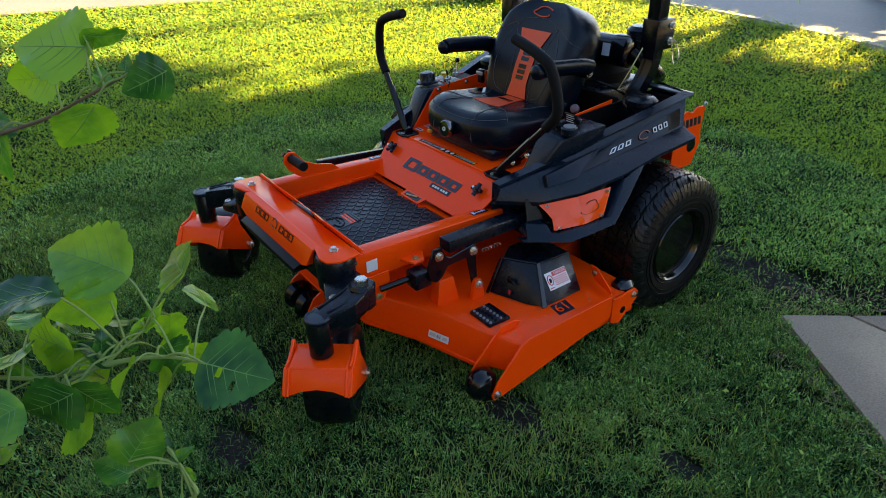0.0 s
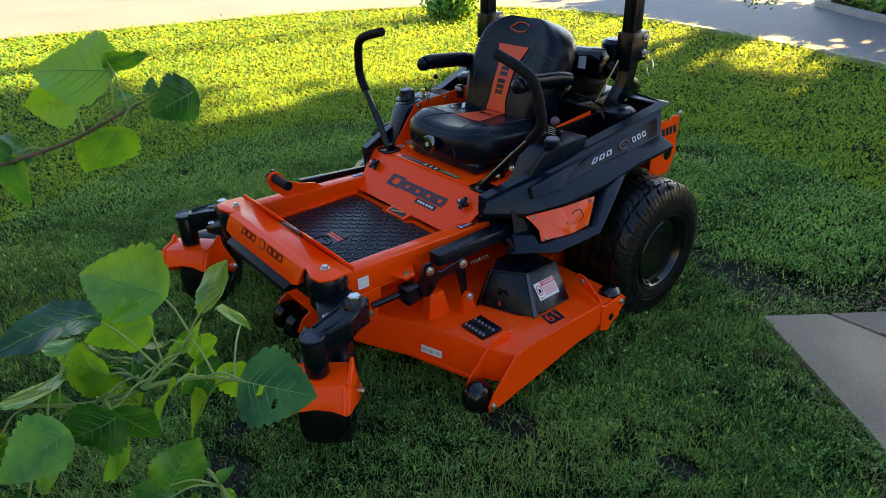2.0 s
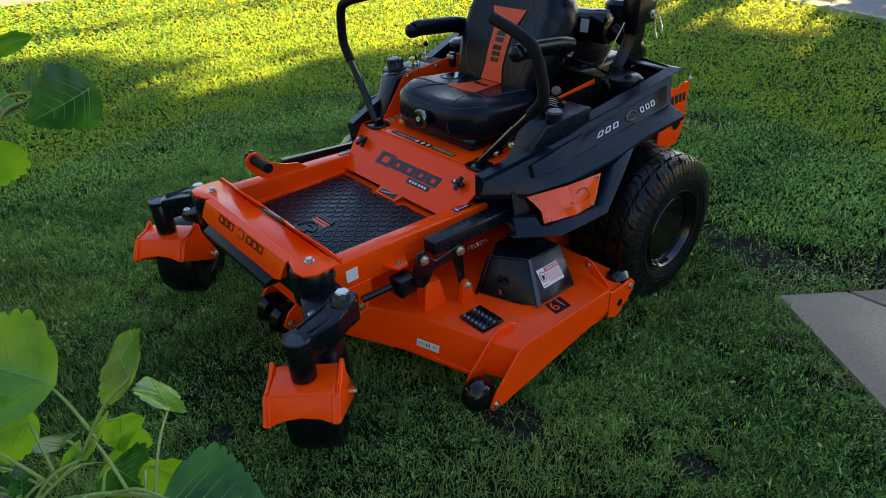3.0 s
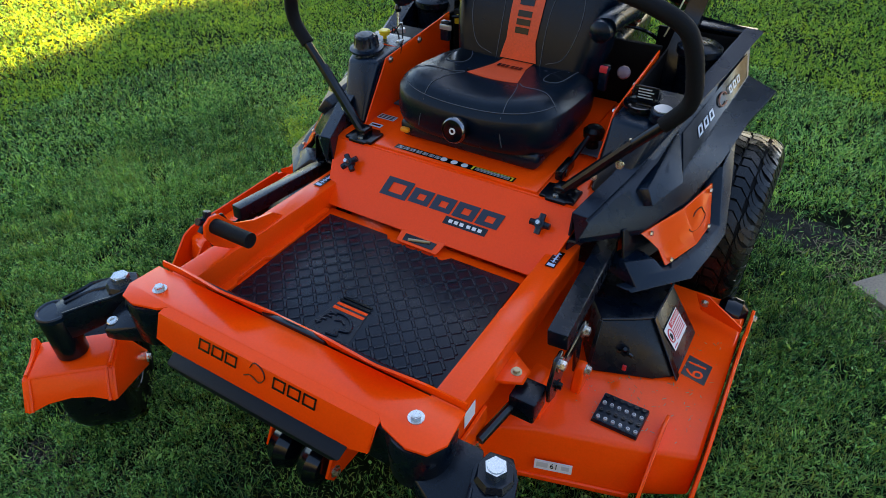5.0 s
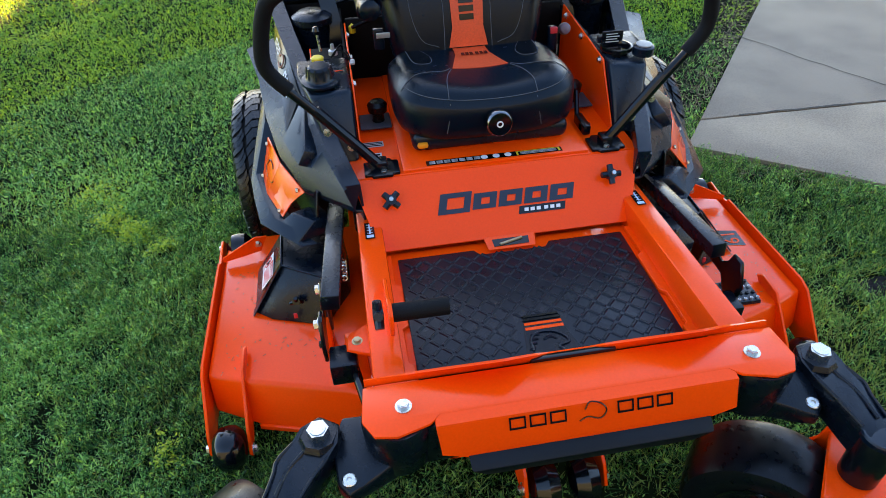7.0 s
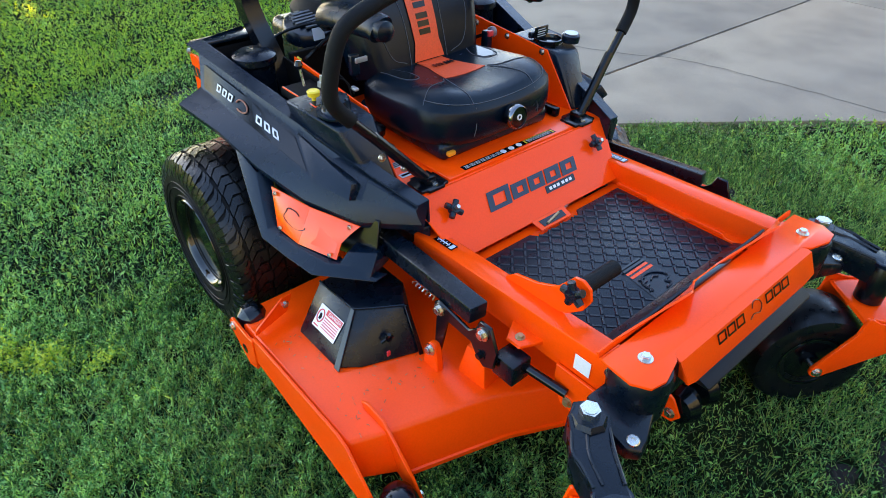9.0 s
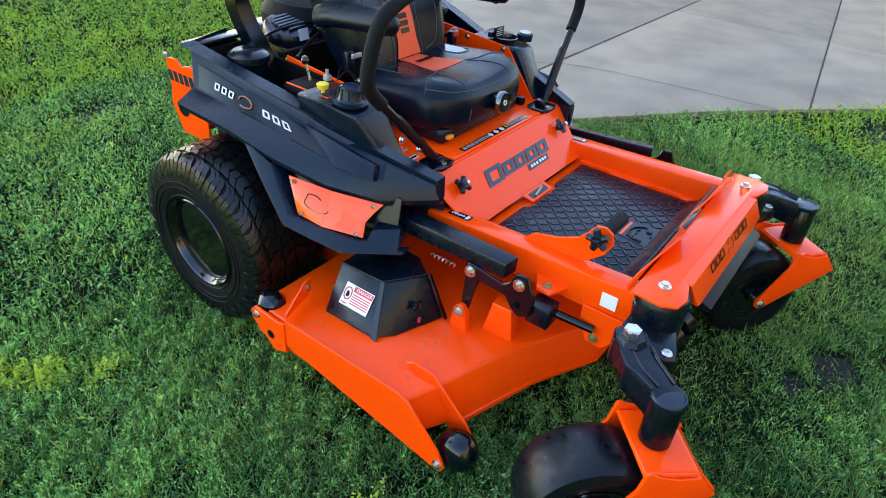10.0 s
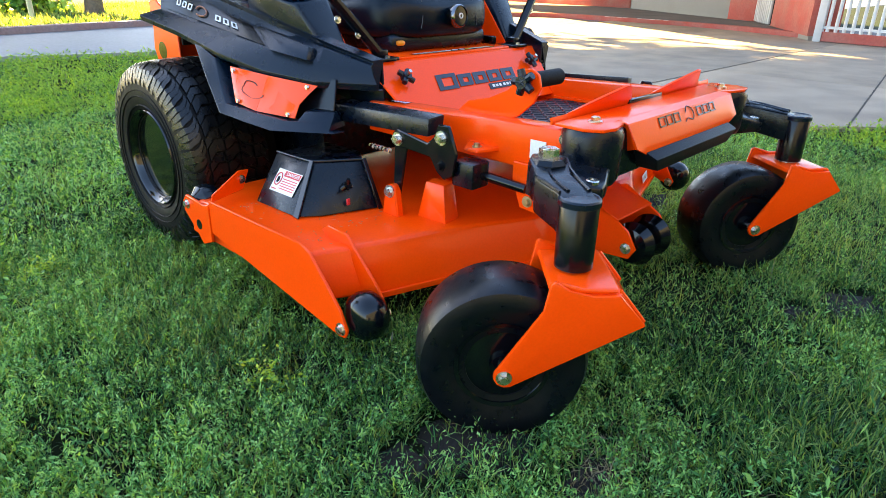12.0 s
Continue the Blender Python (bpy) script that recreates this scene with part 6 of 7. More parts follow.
def seat():
    # cushion: a shaped top over a tapering base
    W, D, YC, P = 0.248, 0.218, 0.312, 3.6

    def reach(x, y):
        return ((abs(x) / W) ** P + (abs(y - YC) / D) ** P) ** (1 / P)

    def top(x, y):
        u, v = x / W, (y - YC) / D
        bolster = 0.020 * abs(u) ** 2.2
        lobe = 0.012 * math.exp(-(((abs(u) - 0.62) / 0.34) ** 2 + ((v + 0.45) / 0.40) ** 2))
        return 0.770 + bolster + lobe - 0.010 * v - 0.042 * max(0.0, (reach(x, y) - 0.76) / 0.24) ** 2.0

    own = bmesh.new()
    n = 72

    def ring(size, z=None):
        out = []
        for i in range(n):
            a = 2 * math.pi * i / n
            c, q = math.cos(a), math.sin(a)
            k = size / ((abs(c) ** P + abs(q) ** P) ** (1 / P))
            x, y = W * k * c, YC + D * k * q
            out.append(own.verts.new((x, y, top(x, y) if z is None else z)))
        return out

    rings = [ring(0.93, 0.652), ring(0.985, 0.662), ring(1.012, 0.682), ring(1.016, 0.702), ring(1.012, 0.722)] + [ring(k) for k in (1.0, 0.985, 0.96, 0.925, 0.88, 0.82, 0.74, 0.64, 0.52, 0.38, 0.22, 0.08)]
    own.faces.new(rings[0][::-1]), own.faces.new(rings[-1])
    for a, b in zip(rings, rings[1:]):
        for i in range(n):
            own.faces.new((a[i], a[(i + 1) % n], b[(i + 1) % n], b[i]))
    s = part("seat_cushion", own, LEATHER, mower, "black stitched vinyl seat cushion", 60)
    bm = box(-0.215, 0.215, 0.125, 0.53, 0.612, 0.668, 0.022, segs=4)
    part("seat_base", bm, BLACK_PLASTIC, mower)
    part("base_skirt", box(-0.19, 0.19, 0.15, 0.50, 0.606, 0.64, 0.01), RUBBER, mower)

    def patch(y0, y1, half, lift=0.002, n=9, m=7):
        return loft([[(half(y) * u, y, top(half(y) * u, y) + lift) for u in np.linspace(-1, 1, m)] for y in np.linspace(y0, y1, n)], 0.002)

    part("orange_insert", patch(0.275, 0.50, lambda y: 0.078 - 0.030 * min(1, (y - 0.275) / 0.12)), ORANGE_VINYL, s, "orange vinyl insert")
    for i in range(6):
        x = -0.034 + i * 0.0125 + (0.004 if i > 2 else 0)
        q = [(x, 0.37, top(x, 0.37) + 0.0048), (x + 0.009, 0.37, top(x, 0.37) + 0.0048), (x + 0.009, 0.39, top(x, 0.39) + 0.0048), (x, 0.39, top(x, 0.39) + 0.0048)]
        part("name_mark", solid(q, [(a, b, c + 0.0006) for a, b, c in q], 0), BLACK_PAINT, s)
    # seams
    for k in (-1, 1):
        for line in ([(0.082, 0.27), (0.10, 0.22), (0.112, 0.165), (0.116, 0.115)], [(0.23, 0.19), (0.17, 0.225), (0.112, 0.245), (0.085, 0.275)], [(0.15, 0.44), (0.125, 0.38), (0.13, 0.33), (0.16, 0.315), (0.18, 0.34), (0.19, 0.45)]):
            pts = curve_points([(k * x, y, 0) for x, y in line], 6)
            part("seam", tube([(p.x, p.y, top(p.x, p.y) + 0.0008) for p in pts], 0.0011, 5), THREAD, s)
    rim_y = lambda x, k: YC - D * max(0.0, k**P - abs(x / W) ** P) ** (1 / P)
    part("seam", tube([(x, rim_y(x, 0.93), top(x, rim_y(x, 0.93)) + 0.0008) for x in np.linspace(-0.222, 0.222, 41)], 0.0012, 5), THREAD, s)
    for k in (-1, 1):
        part("seam", tube([(k * 0.114, rim_y(0.114, 0.96), top(0.114, rim_y(0.114, 0.96)) + 0.0008), (k * 0.118, rim_y(0.118, 1.0) - 0.001, 0.722), (k * 0.122, rim_y(0.122, 1.016) - 0.001, 0.700), (k * 0.126, rim_y(0.126, 1.010) - 0.001, 0.680)], 0.0012, 5), THREAD, s)
        outline = [(0.150, 0.440), (0.126, 0.385), (0.130, 0.335), (0.156, 0.320), (0.178, 0.345), (0.186, 0.440)]
        part("side_inset", plate([(k * x, y, top(x, y) + 0.0005) for x, y in outline], 0.0012, 0, out=(0, 0, 1)), BLACK_GLOSS, s)
    # suspension knob
    c = Vector((0.004, 0.098, 0.708))
    k = part("suspension_knob", lathe([(0, 0.016), (0.012, 0.018), (0.014, 0.032), (0.034, 0.034), (0.042, 0.028), (0.044, 0)], c, (0, -1, 0.12), 32), BLACK_GLOSS, mower, "round black weight-adjusting knob with a chrome rim")
    part("knob_ring", lathe([(0.028, 0.0348), (0.036, 0.0350), (0.043, 0.0325), (0.0450, 0.0300), (0.042, 0.029), (0.028, 0.033)], c, (0, -1, 0.12), 32, closed=True), DARK_CHROME, k)
    part("knob_face", lathe([(0.043, 0.009), (0.0462, 0.0085), (0.0462, 0.0055), (0.043, 0.005)], c, (0, -1, 0.12), 20, closed=True), WHITE, k)
    part("orange_reflector", box(-0.203, -0.174, 0.112, 0.128, 0.632, 0.647, 0.006), AMBER, mower, "amber tab on the seat base")
    # backrest
    foot, head = Vector((0, 0.500, 0.735)), Vector((0, 0.640, 1.130))
    up = (head - foot).normalized()
    outward = Vector((0, -up.z, up.y))
    H = (head - foot).length

    def back(u, v):
        """u across (-1..1), v up (0..1)"""
        half = 0.215 + 0.030 * math.sin(min(1, v / 0.55) * math.pi / 2)
        if v > 0.60:
            half *= math.sqrt(max(0.0, 1 - ((v - 0.60) / 0.42) ** 2.6))
        depth = 0.060 + 0.020 * abs(u) ** 2 - 0.060 * max(0.0, (abs(u) - 0.80) / 0.2) ** 2.2 - 0.035 * max(0.0, (v - 0.8) / 0.2) ** 2 + 0.012 * math.cos((v - 0.25) * 5)
        return foot + Vector((u * half, 0, 0)) + up * (v * H) + outward * depth

    vs = [0.0, 0.05, 0.12, 0.2, 0.3, 0.4, 0.5, 0.6, 0.68, 0.76, 0.83, 0.89, 0.94, 0.975, 0.995]
    own = bmesh.new()
    us = np.linspace(-1, 1, 29)
    front = [[own.verts.new(back(u, v)) for u in us] for v in vs]
    for a, b in zip(front, front[1:]):
        for i in range(len(us) - 1):
            own.faces.new((a[i], a[i + 1], b[i + 1], b[i]))
    rim = front[0] + [r[-1] for r in front[1:]] + list(reversed(front[-1][:-1])) + [r[0] for r in reversed(front[1:-1])]
    prev = rim
    for d, k in ((-0.045, 1.012), (-0.085, 0.99), (-0.10, 0.93)):
        ring = [own.verts.new(Vector((v.co.x * k, v.co.y, v.co.z)) + outward * d * (0.9 if v in front[0] else 1.0)) for v in rim]
        for i in range(len(ring)):
            own.faces.new((prev[i], prev[(i + 1) % len(ring)], ring[(i + 1) % len(ring)], ring[i]))
        prev = ring
    own.faces.new(prev[::-1])
    b = part("seat_backrest", own, LEATHER, mower, "black stitched vinyl backrest with an orange stripe", 60)
    part("orange_stripe", loft([[back(u * (0.20 + 0.16 * max(0, (v - 0.50) / 0.2) + 0.08 * max(0, (0.16 - v) / 0.16)), v) + outward * 0.002 for u in np.linspace(-1, 1, 7)] for v in np.linspace(0.03, 0.70, 16)], 0.002), ORANGE_VINYL, b, "orange vinyl stripe")
    for i in range(6):
        v0 = 0.50 - i * 0.055 - (0.02 if i > 2 else 0)
        q = [back(u, v) + outward * 0.0048 for u, v in ((-0.10, v0), (0.08, v0), (0.08, v0 + 0.04), (-0.10, v0 + 0.04))]
        part("name_mark", solid(q, [p + outward * 0.0006 for p in q], 0), BLACK_PAINT, b)
    for k in (-1, 1):
        for line in ([(0.33, 0.0), (0.30, 0.2), (0.30, 0.4), (0.38, 0.58), (0.46, 0.72), (0.30, 0.80), (0.0, 0.82)], [(0.40, 0.04), (0.62, 0.10), (0.70, 0.3), (0.66, 0.5), (0.55, 0.66)], [(0.97, 0.62), (0.80, 0.66), (0.55, 0.74), (0.46, 0.72)]):
            pts = curve_points([(k * u, v, 0) for u, v in line], 5)
            part("seam", tube([back(p.x, min(0.99, p.y)) + outward * 0.0008 for p in pts], 0.0011, 5), THREAD, b)
    part("head_badge", tube([back(0.24 * math.cos(q) * (1 + 0.15 * math.sin(4 * q)), 0.885 + 0.05 * math.sin(q)) + outward * 0.002 for q in np.linspace(0.4, 5.9, 26)], 0.003, 6), ORANGE_STAIN, b, "orange stitched outline badge")
    # armrests, buckle
    def arm(k):
        bm = tube([(k * 0.285, 0.555, 0.925), (k * 0.287, 0.50, 0.940), (k * 0.287, 0.40, 0.950), (k * 0.287, 0.31, 0.957), (k * 0.287, 0.285, 0.953)], 0.038, 18, smooth=5, flat=0.75)
        lathe([(-0.034, 0.0), (-0.031, 0.014), (-0.021, 0.026), (0.0, 0.0295), (0.018, 0.024), (0.028, 0.012), (0.030, 0.0)], (k * 0.287, 0.285, 0.953), (0, 1, 0), 18, bm)
        ar = part("armrest", bm, LEATHER, mower, "padded black armrest")
        part("armrest_hinge", cyl((k * 0.245, 0.555, 0.905), (k * 0.295, 0.555, 0.905), 0.022, segs=16, bevel=0.003), BLACK_PAINT, ar)
        bolt("hinge_bolt", (k * 0.296, 0.555, 0.905), (k, 0, 0), 0.010, ar)

    sides(arm)
    part("belt_buckle", box(-0.275, -0.245, 0.455, 0.475, 0.775, 0.835, 0.004), BLACK_PLASTIC, mower)
    part("buckle_tongue", box(-0.268, -0.228, 0.440, 0.448, 0.815, 0.83, 0.002), SILVER, mower)
    part("belt_receiver", box(0.245, 0.270, 0.44, 0.47, 0.73, 0.80, 0.005), BLACK_PLASTIC, mower)
    knob = part("recline_knob", lathe([(-0.014, 0), (-0.014, 0.012), (-0.006, 0.017), (0.004, 0.0185), (0.012, 0.016), (0.016, 0.009), (0.017, 0)], (0.303, 0.480, 0.780), (0.2, -0.9, 0.4), 18), MAUVE, mower, "dull mauve knob beside the seat")
    part("knob_stem", cyl((0.302, 0.486, 0.777), (0.285, 0.555, 0.742), 0.006, segs=10), BLACK_PAINT, knob)
    part("red_button", box(0.247, 0.268, 0.434, 0.446, 0.785, 0.803, 0.002), RED, mower)


def engine():
    e = part("engine_block", box(-0.22, 0.22, 0.70, 1.05, 0.60, 0.80, 0.03, segs=3), BLACK_CAST, mower, "black engine behind the seat")
    part("engine_shroud", lathe([(0, 0.20), (0.05, 0.20), (0.09, 0.17), (0.11, 0.10), (0.115, 0)], (0.0, 0.87, 0.79), (0, 0, 1), 36), MATT_BLACK, e)
    guard = part("fan_guard", lathe([(0, 0.085), (0.030, 0.085), (0.040, 0.078), (0.046, 0.05), (0.047, 0)], (-0.205, 0.80, 0.795), (-0.05, -0.25, 1), 32), BLACK_PLASTIC, e, "black louvred fan guard on the engine")
    m = face_pose((-0.2085, 0.7885, 0.8425), (1, 0, 0.05), (0, 1, 0.25))
    for i in range(6):
        w = 0.052 * math.sqrt(1 - ((i - 2.5) / 3.2) ** 2)
        part("guard_slat", flat_bars(m, [(-w, w, -0.043 + 0.016 * i, -0.034 + 0.016 * i)], 0.005), SLATE, guard)
    bm = lathe([(0, 0.0), (0, 0.05), (0.02, 0.062), (0.17, 0.062), (0.18, 0.066), (0.24, 0.066), (0.25, 0.05), (0.25, 0)], (0.03, 0.80, 0.945), (1, 0.12, 0.0), 32)
    f = part("air_filter", bm, BLACK_GLOSS, e, "black cylindrical air filter canister")
    part("filter_label", flat_bars(face_pose((0.20, 0.755, 0.955), (1, 0.12, 0), (0, 0.1, 1)), [(-0.018, 0.018, -0.025, 0.025)], 0.0015), BLUE_WHITE, f)
    part("intake_cap", lathe([(0, 0.045), (0.07, 0.045), (0.075, 0.062), (0.11, 0.062), (0.125, 0.045), (0.128, 0)], (0.26, 0.90, 0.915), (0, 0, 1), 32), BLACK_PLASTIC, e)
    part("intake_hose", tube([(0.27, 0.84, 0.94), (0.32, 0.86, 0.90), (0.33, 0.93, 0.86), (0.30, 1.0, 0.82)], 0.03, 12, smooth=5), RUBBER, e)
    bm = tube([(0.10, 0.72, 0.81), (0.20, 0.68, 0.84), (0.28, 0.72, 0.82), (0.31, 0.78, 0.78)], 0.006, 6, smooth=5)
    tube([(-0.10, 0.72, 0.81), (-0.18, 0.66, 0.84), (-0.26, 0.66, 0.80), (-0.33, 0.62, 0.79)], 0.006, 6, bm=bm, smooth=5)
    tube([(-0.05, 0.71, 0.80), (-0.20, 0.69, 0.86), (-0.30, 0.75, 0.84), (-0.40, 0.72, 0.83)], 0.005, 6, bm=bm, smooth=5)
    part("engine_hose", bm, RUBBER, e)
    part("fuel_valve", lathe([(0, 0.011), (0.02, 0.011), (0.024, 0.006), (0.03, 0)], (-0.330, 0.66, 0.760), (0, 0, 1), 14), YELLOW, e)
    m = face_pose((-0.235, 0.69, 0.83), (1, 0, 0), (0, 0.2, 1))
    part("engine_sticker", flat_bars(m, [(-0.02, 0.02, -0.018, 0.018)], 0.001), BLUE_WHITE, e)

    part("firewall", box(-0.35, 0.35, 0.665, 0.685, 0.60, 0.80, 0.004), MATT_BLACK, mower)

    # folding roll bar
    def post(s):
        x = s * 0.410
        p = part("roll_bar_post", solid([(x - 0.027, 0.752, 0.95), (x + 0.027, 0.752, 0.95), (x + 0.027, 0.812, 0.95), (x - 0.027, 0.812, 0.95)], [(x - 0.027, 0.762, 1.75), (x + 0.027, 0.762, 1.75), (x + 0.027, 0.822, 1.75), (x - 0.027, 0.822, 1.75)], 0.005), BLACK_PAINT, mower, "black square-tube roll bar post")
        bm = tube([(x, 0.782, 0.975), (x, 0.776, 0.93), (x - s * 0.008, 0.755, 0.87), (x - s * 0.02, 0.72, 0.80), (x - s * 0.03, 0.69, 0.72), (x - s * 0.03, 0.68, 0.58)], 0.036, 4, smooth=5)
        part("roll_bar_foot", bm, BLACK_PAINT, p)
        kn = part("hinge_plate", box(x - 0.036, x + 0.036, 0.744, 0.852, 0.985, 1.10, 0.004), BLACK_PAINT, p)
        bolt("hinge_bolt", (x + 0.036, 0.832, 1.075), (1, 0, 0), 0.011, kn)
        bolt("hinge_bolt", (x + 0.036, 0.832, 1.015), (1, 0, 0), 0.011, kn)
        bm = tube([(x + 0.045, 0.832, 1.03), (x + 0.06, 0.847, 1.0), (x + 0.075, 0.847, 0.955), (x + 0.062, 0.842, 0.93), (x + 0.05, 0.837, 0.965), (x + 0.045, 0.832, 1.02)], 0.0028, 6, smooth=5)
        part("lynch_pin", bm, ZINC, kn)

    sides(post)
    part("roll_bar_top", box(-0.410, 0.410, 0.762, 0.822, 1.73, 1.785, 0.01), BLACK_PAINT, mower)
    bm = tube([(0.39, 0.75, 1.00), (0.37, 0.70, 0.90), (0.35, 0.67, 0.83)], 0.0025, 6, smooth=4)
    part("pin_cord", bm, YELLOW_ZINC, mower)

    def tail(s):
        out = [(0.88, 0.47), (0.88, 0.71), (0.94, 0.725), (0.98, 0.712), (1.01, 0.732), (1.065, 0.726), (1.058, 0.63), (1.072, 0.57), (1.03, 0.47)]
        t = part("rear_guard", side_plate(s * 0.505, out, 0.008, 0.002), ORANGE, mower, "orange rear engine guard plate")
        part("guard_cutout", cyl((s * 0.5092, 1.005, 0.565), (s * 0.5100, 1.005, 0.565), 0.030, segs=20), BLACK_GLOSS, t)
        part("guard_mark", flat_bars(face_pose((s * 0.5093, 0.985, 0.67), (0, -s * 1, 0), (0, 0, 1)), [(-0.06 + i * 0.028, -0.038 + i * 0.028, -0.018, 0.018) for i in range(5)], 0.0012, slant=0.2), DECAL_DARK, t)
        bolt("guard_bolt", (s * 0.509, 1.06, 0.735), (s, 0, 0), 0.008, t)
        part("guard_return", box(min(s * 0.30, s * 0.505), max(s * 0.30, s * 0.505), 0.925, 0.935, 0.50, 0.72, 0.002), ORANGE, t)

    sides(tail)
    part("rear_frame", box(-0.40, 0.40, 0.24, 1.00, 0.285, 0.58, 0.01), BLACK_CAST, mower)
    for s in (-1, 1):
        part("drive_unit", box(min(s * 0.28, s * 0.46), max(s * 0.28, s * 0.46), 0.54, 0.70, 0.22, 0.40, 0.02), BLACK_CAST, mower)


chassis()
foot_pan()
nose()
caster(-1, (-0.586, -0.768), (-0.68, 0.73))
caster(1, (0.528, -0.806), (-0.78, 0.63))
deck()
sides(rear_wheel)
sides(fender)
consoles()
levers()
seat()
engine()


# ---- grass ----
DRIVE = [(1.088, 0.925), (1.62, 0.545), (2.35, -0.02), (3.02, -0.62), (3.9, -1.45), (5.4, -3.0), (8.4, -6.2), (9.3, -1.0), (8.3, 5.2), (4.5, 5.15), (2.94, 3.25)]
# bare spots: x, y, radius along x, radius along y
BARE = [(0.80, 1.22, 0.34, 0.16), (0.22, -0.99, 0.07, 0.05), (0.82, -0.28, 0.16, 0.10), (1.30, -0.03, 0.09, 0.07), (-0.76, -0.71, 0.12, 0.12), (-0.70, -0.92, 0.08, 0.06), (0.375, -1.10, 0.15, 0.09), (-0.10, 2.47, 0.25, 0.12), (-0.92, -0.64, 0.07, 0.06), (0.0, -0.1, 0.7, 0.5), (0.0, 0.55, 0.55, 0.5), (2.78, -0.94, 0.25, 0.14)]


def inside(poly, x, y):
    hit = np.zeros(len(x), bool)
    for (x0, y0), (x1, y1) in zip(poly, poly[1:] + poly[:1]):
        cross = (y0 > y) != (y1 > y)
        hit ^= cross & (x < (x1 - x0) * (y - y0) / (y1 - y0 + 1e-12) + x0)
    return hit


def patchy(x, y, scale, seed):
    """Smooth noise from a few turned waves, about -1 to 1."""
    r = np.random.default_rng(seed)
    out = np.zeros(len(x))
    for k in range(9):
        a, p, f = r.uniform(0, 2 * np.pi), r.uniform(0, 2 * np.pi), scale * r.uniform(0.6, 2.2)
        out += np.sin((x * np.cos(a) + y * np.sin(a)) * f + p)
    return out / 4.5


WIDE = 2.6


def scatter(near, far, seed, bare=True):
    """Evenly within WIDE of the mower, thinning out with distance beyond it; gives the place and a growth factor."""
    r = np.random.default_rng(seed)
    d = np.r_[WIDE * np.sqrt(r.random(near)), WIDE * (11.5 / WIDE) ** r.random(far)]
    a = r.uniform(0, 2 * np.pi, near + far)
    x, y = -0.1 + d * np.cos(a), 0.2 + d * np.sin(a)
    lawn = [(px, py) for px, py in edge] + [(6, -9), (-12, -9)]
    keep = inside(lawn, x, y) & ~inside(DRIVE, x, y) & (y > -6.15)
    x, y, d = x[keep], y[keep], d[keep]
    thin = np.zeros(len(x))
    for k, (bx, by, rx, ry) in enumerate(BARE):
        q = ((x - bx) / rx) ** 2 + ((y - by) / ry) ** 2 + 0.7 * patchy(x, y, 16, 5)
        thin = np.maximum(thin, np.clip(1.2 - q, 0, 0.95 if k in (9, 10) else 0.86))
    # worn strip along the driveway's edge
    s = (x - 1.088) * 0.78 - (y - 0.925) * 0.626
    thin = np.maximum(thin, 0.75 * ((s > -0.30 - 0.1 * patchy(x, y, 6, 2)) & (y > 0.55)))
    e = (x - 1.088) * 0.60 + (y - 0.925) * 0.80
    thin = np.maximum(thin, 0.5 * ((e > -0.14) & (y <= 1.0)))
    thin = np.maximum(thin, 0.45 * (patchy(x, y, 5.0, 11) > 0.8))
    # thinned close before the mower, so dark soil stands in for its shade
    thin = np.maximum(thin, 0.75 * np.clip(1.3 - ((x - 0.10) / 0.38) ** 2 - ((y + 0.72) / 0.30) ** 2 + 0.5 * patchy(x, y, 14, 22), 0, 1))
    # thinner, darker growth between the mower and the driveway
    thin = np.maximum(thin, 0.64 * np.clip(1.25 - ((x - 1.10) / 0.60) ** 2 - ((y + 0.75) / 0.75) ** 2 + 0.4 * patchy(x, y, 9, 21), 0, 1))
    keep = r.random(len(x)) > thin
    x, y, d = x[keep], y[keep], d[keep]
    return x, y, np.maximum(1.0, d / WIDE), r


def across_road(count, seed):
    r = np.random.default_rng(seed)
    x, y = r.uniform(-2.5, 9.5, count), r.uniform(9.1, 16.0, count)
    keep = y > 9.0 + np.where(x < 0, 0.5 * x * x, 0.25)
    return x[keep], y[keep], np.ones(keep.sum()), r


def tri_mesh(name, verts, tris, mat, label, category):
    me = bpy.data.meshes.new(name)
    me.vertices.add(len(verts))
    me.vertices.foreach_set("co", verts.astype(np.float32).ravel())
    me.loops.add(tris.size)
    me.loops.foreach_set("vertex_index", tris.astype(np.int32).ravel())
    me.polygons.add(len(tris))
    me.polygons.foreach_set("loop_start", np.arange(0, tris.size, 3, dtype=np.int32))
    me.polygons.foreach_set("loop_total", np.full(len(tris), 3, dtype=np.int32))
    me.update(calc_edges=True)
    me.materials.append(mat)
    return tagged(new(name, me), label, category, "", "stuff")


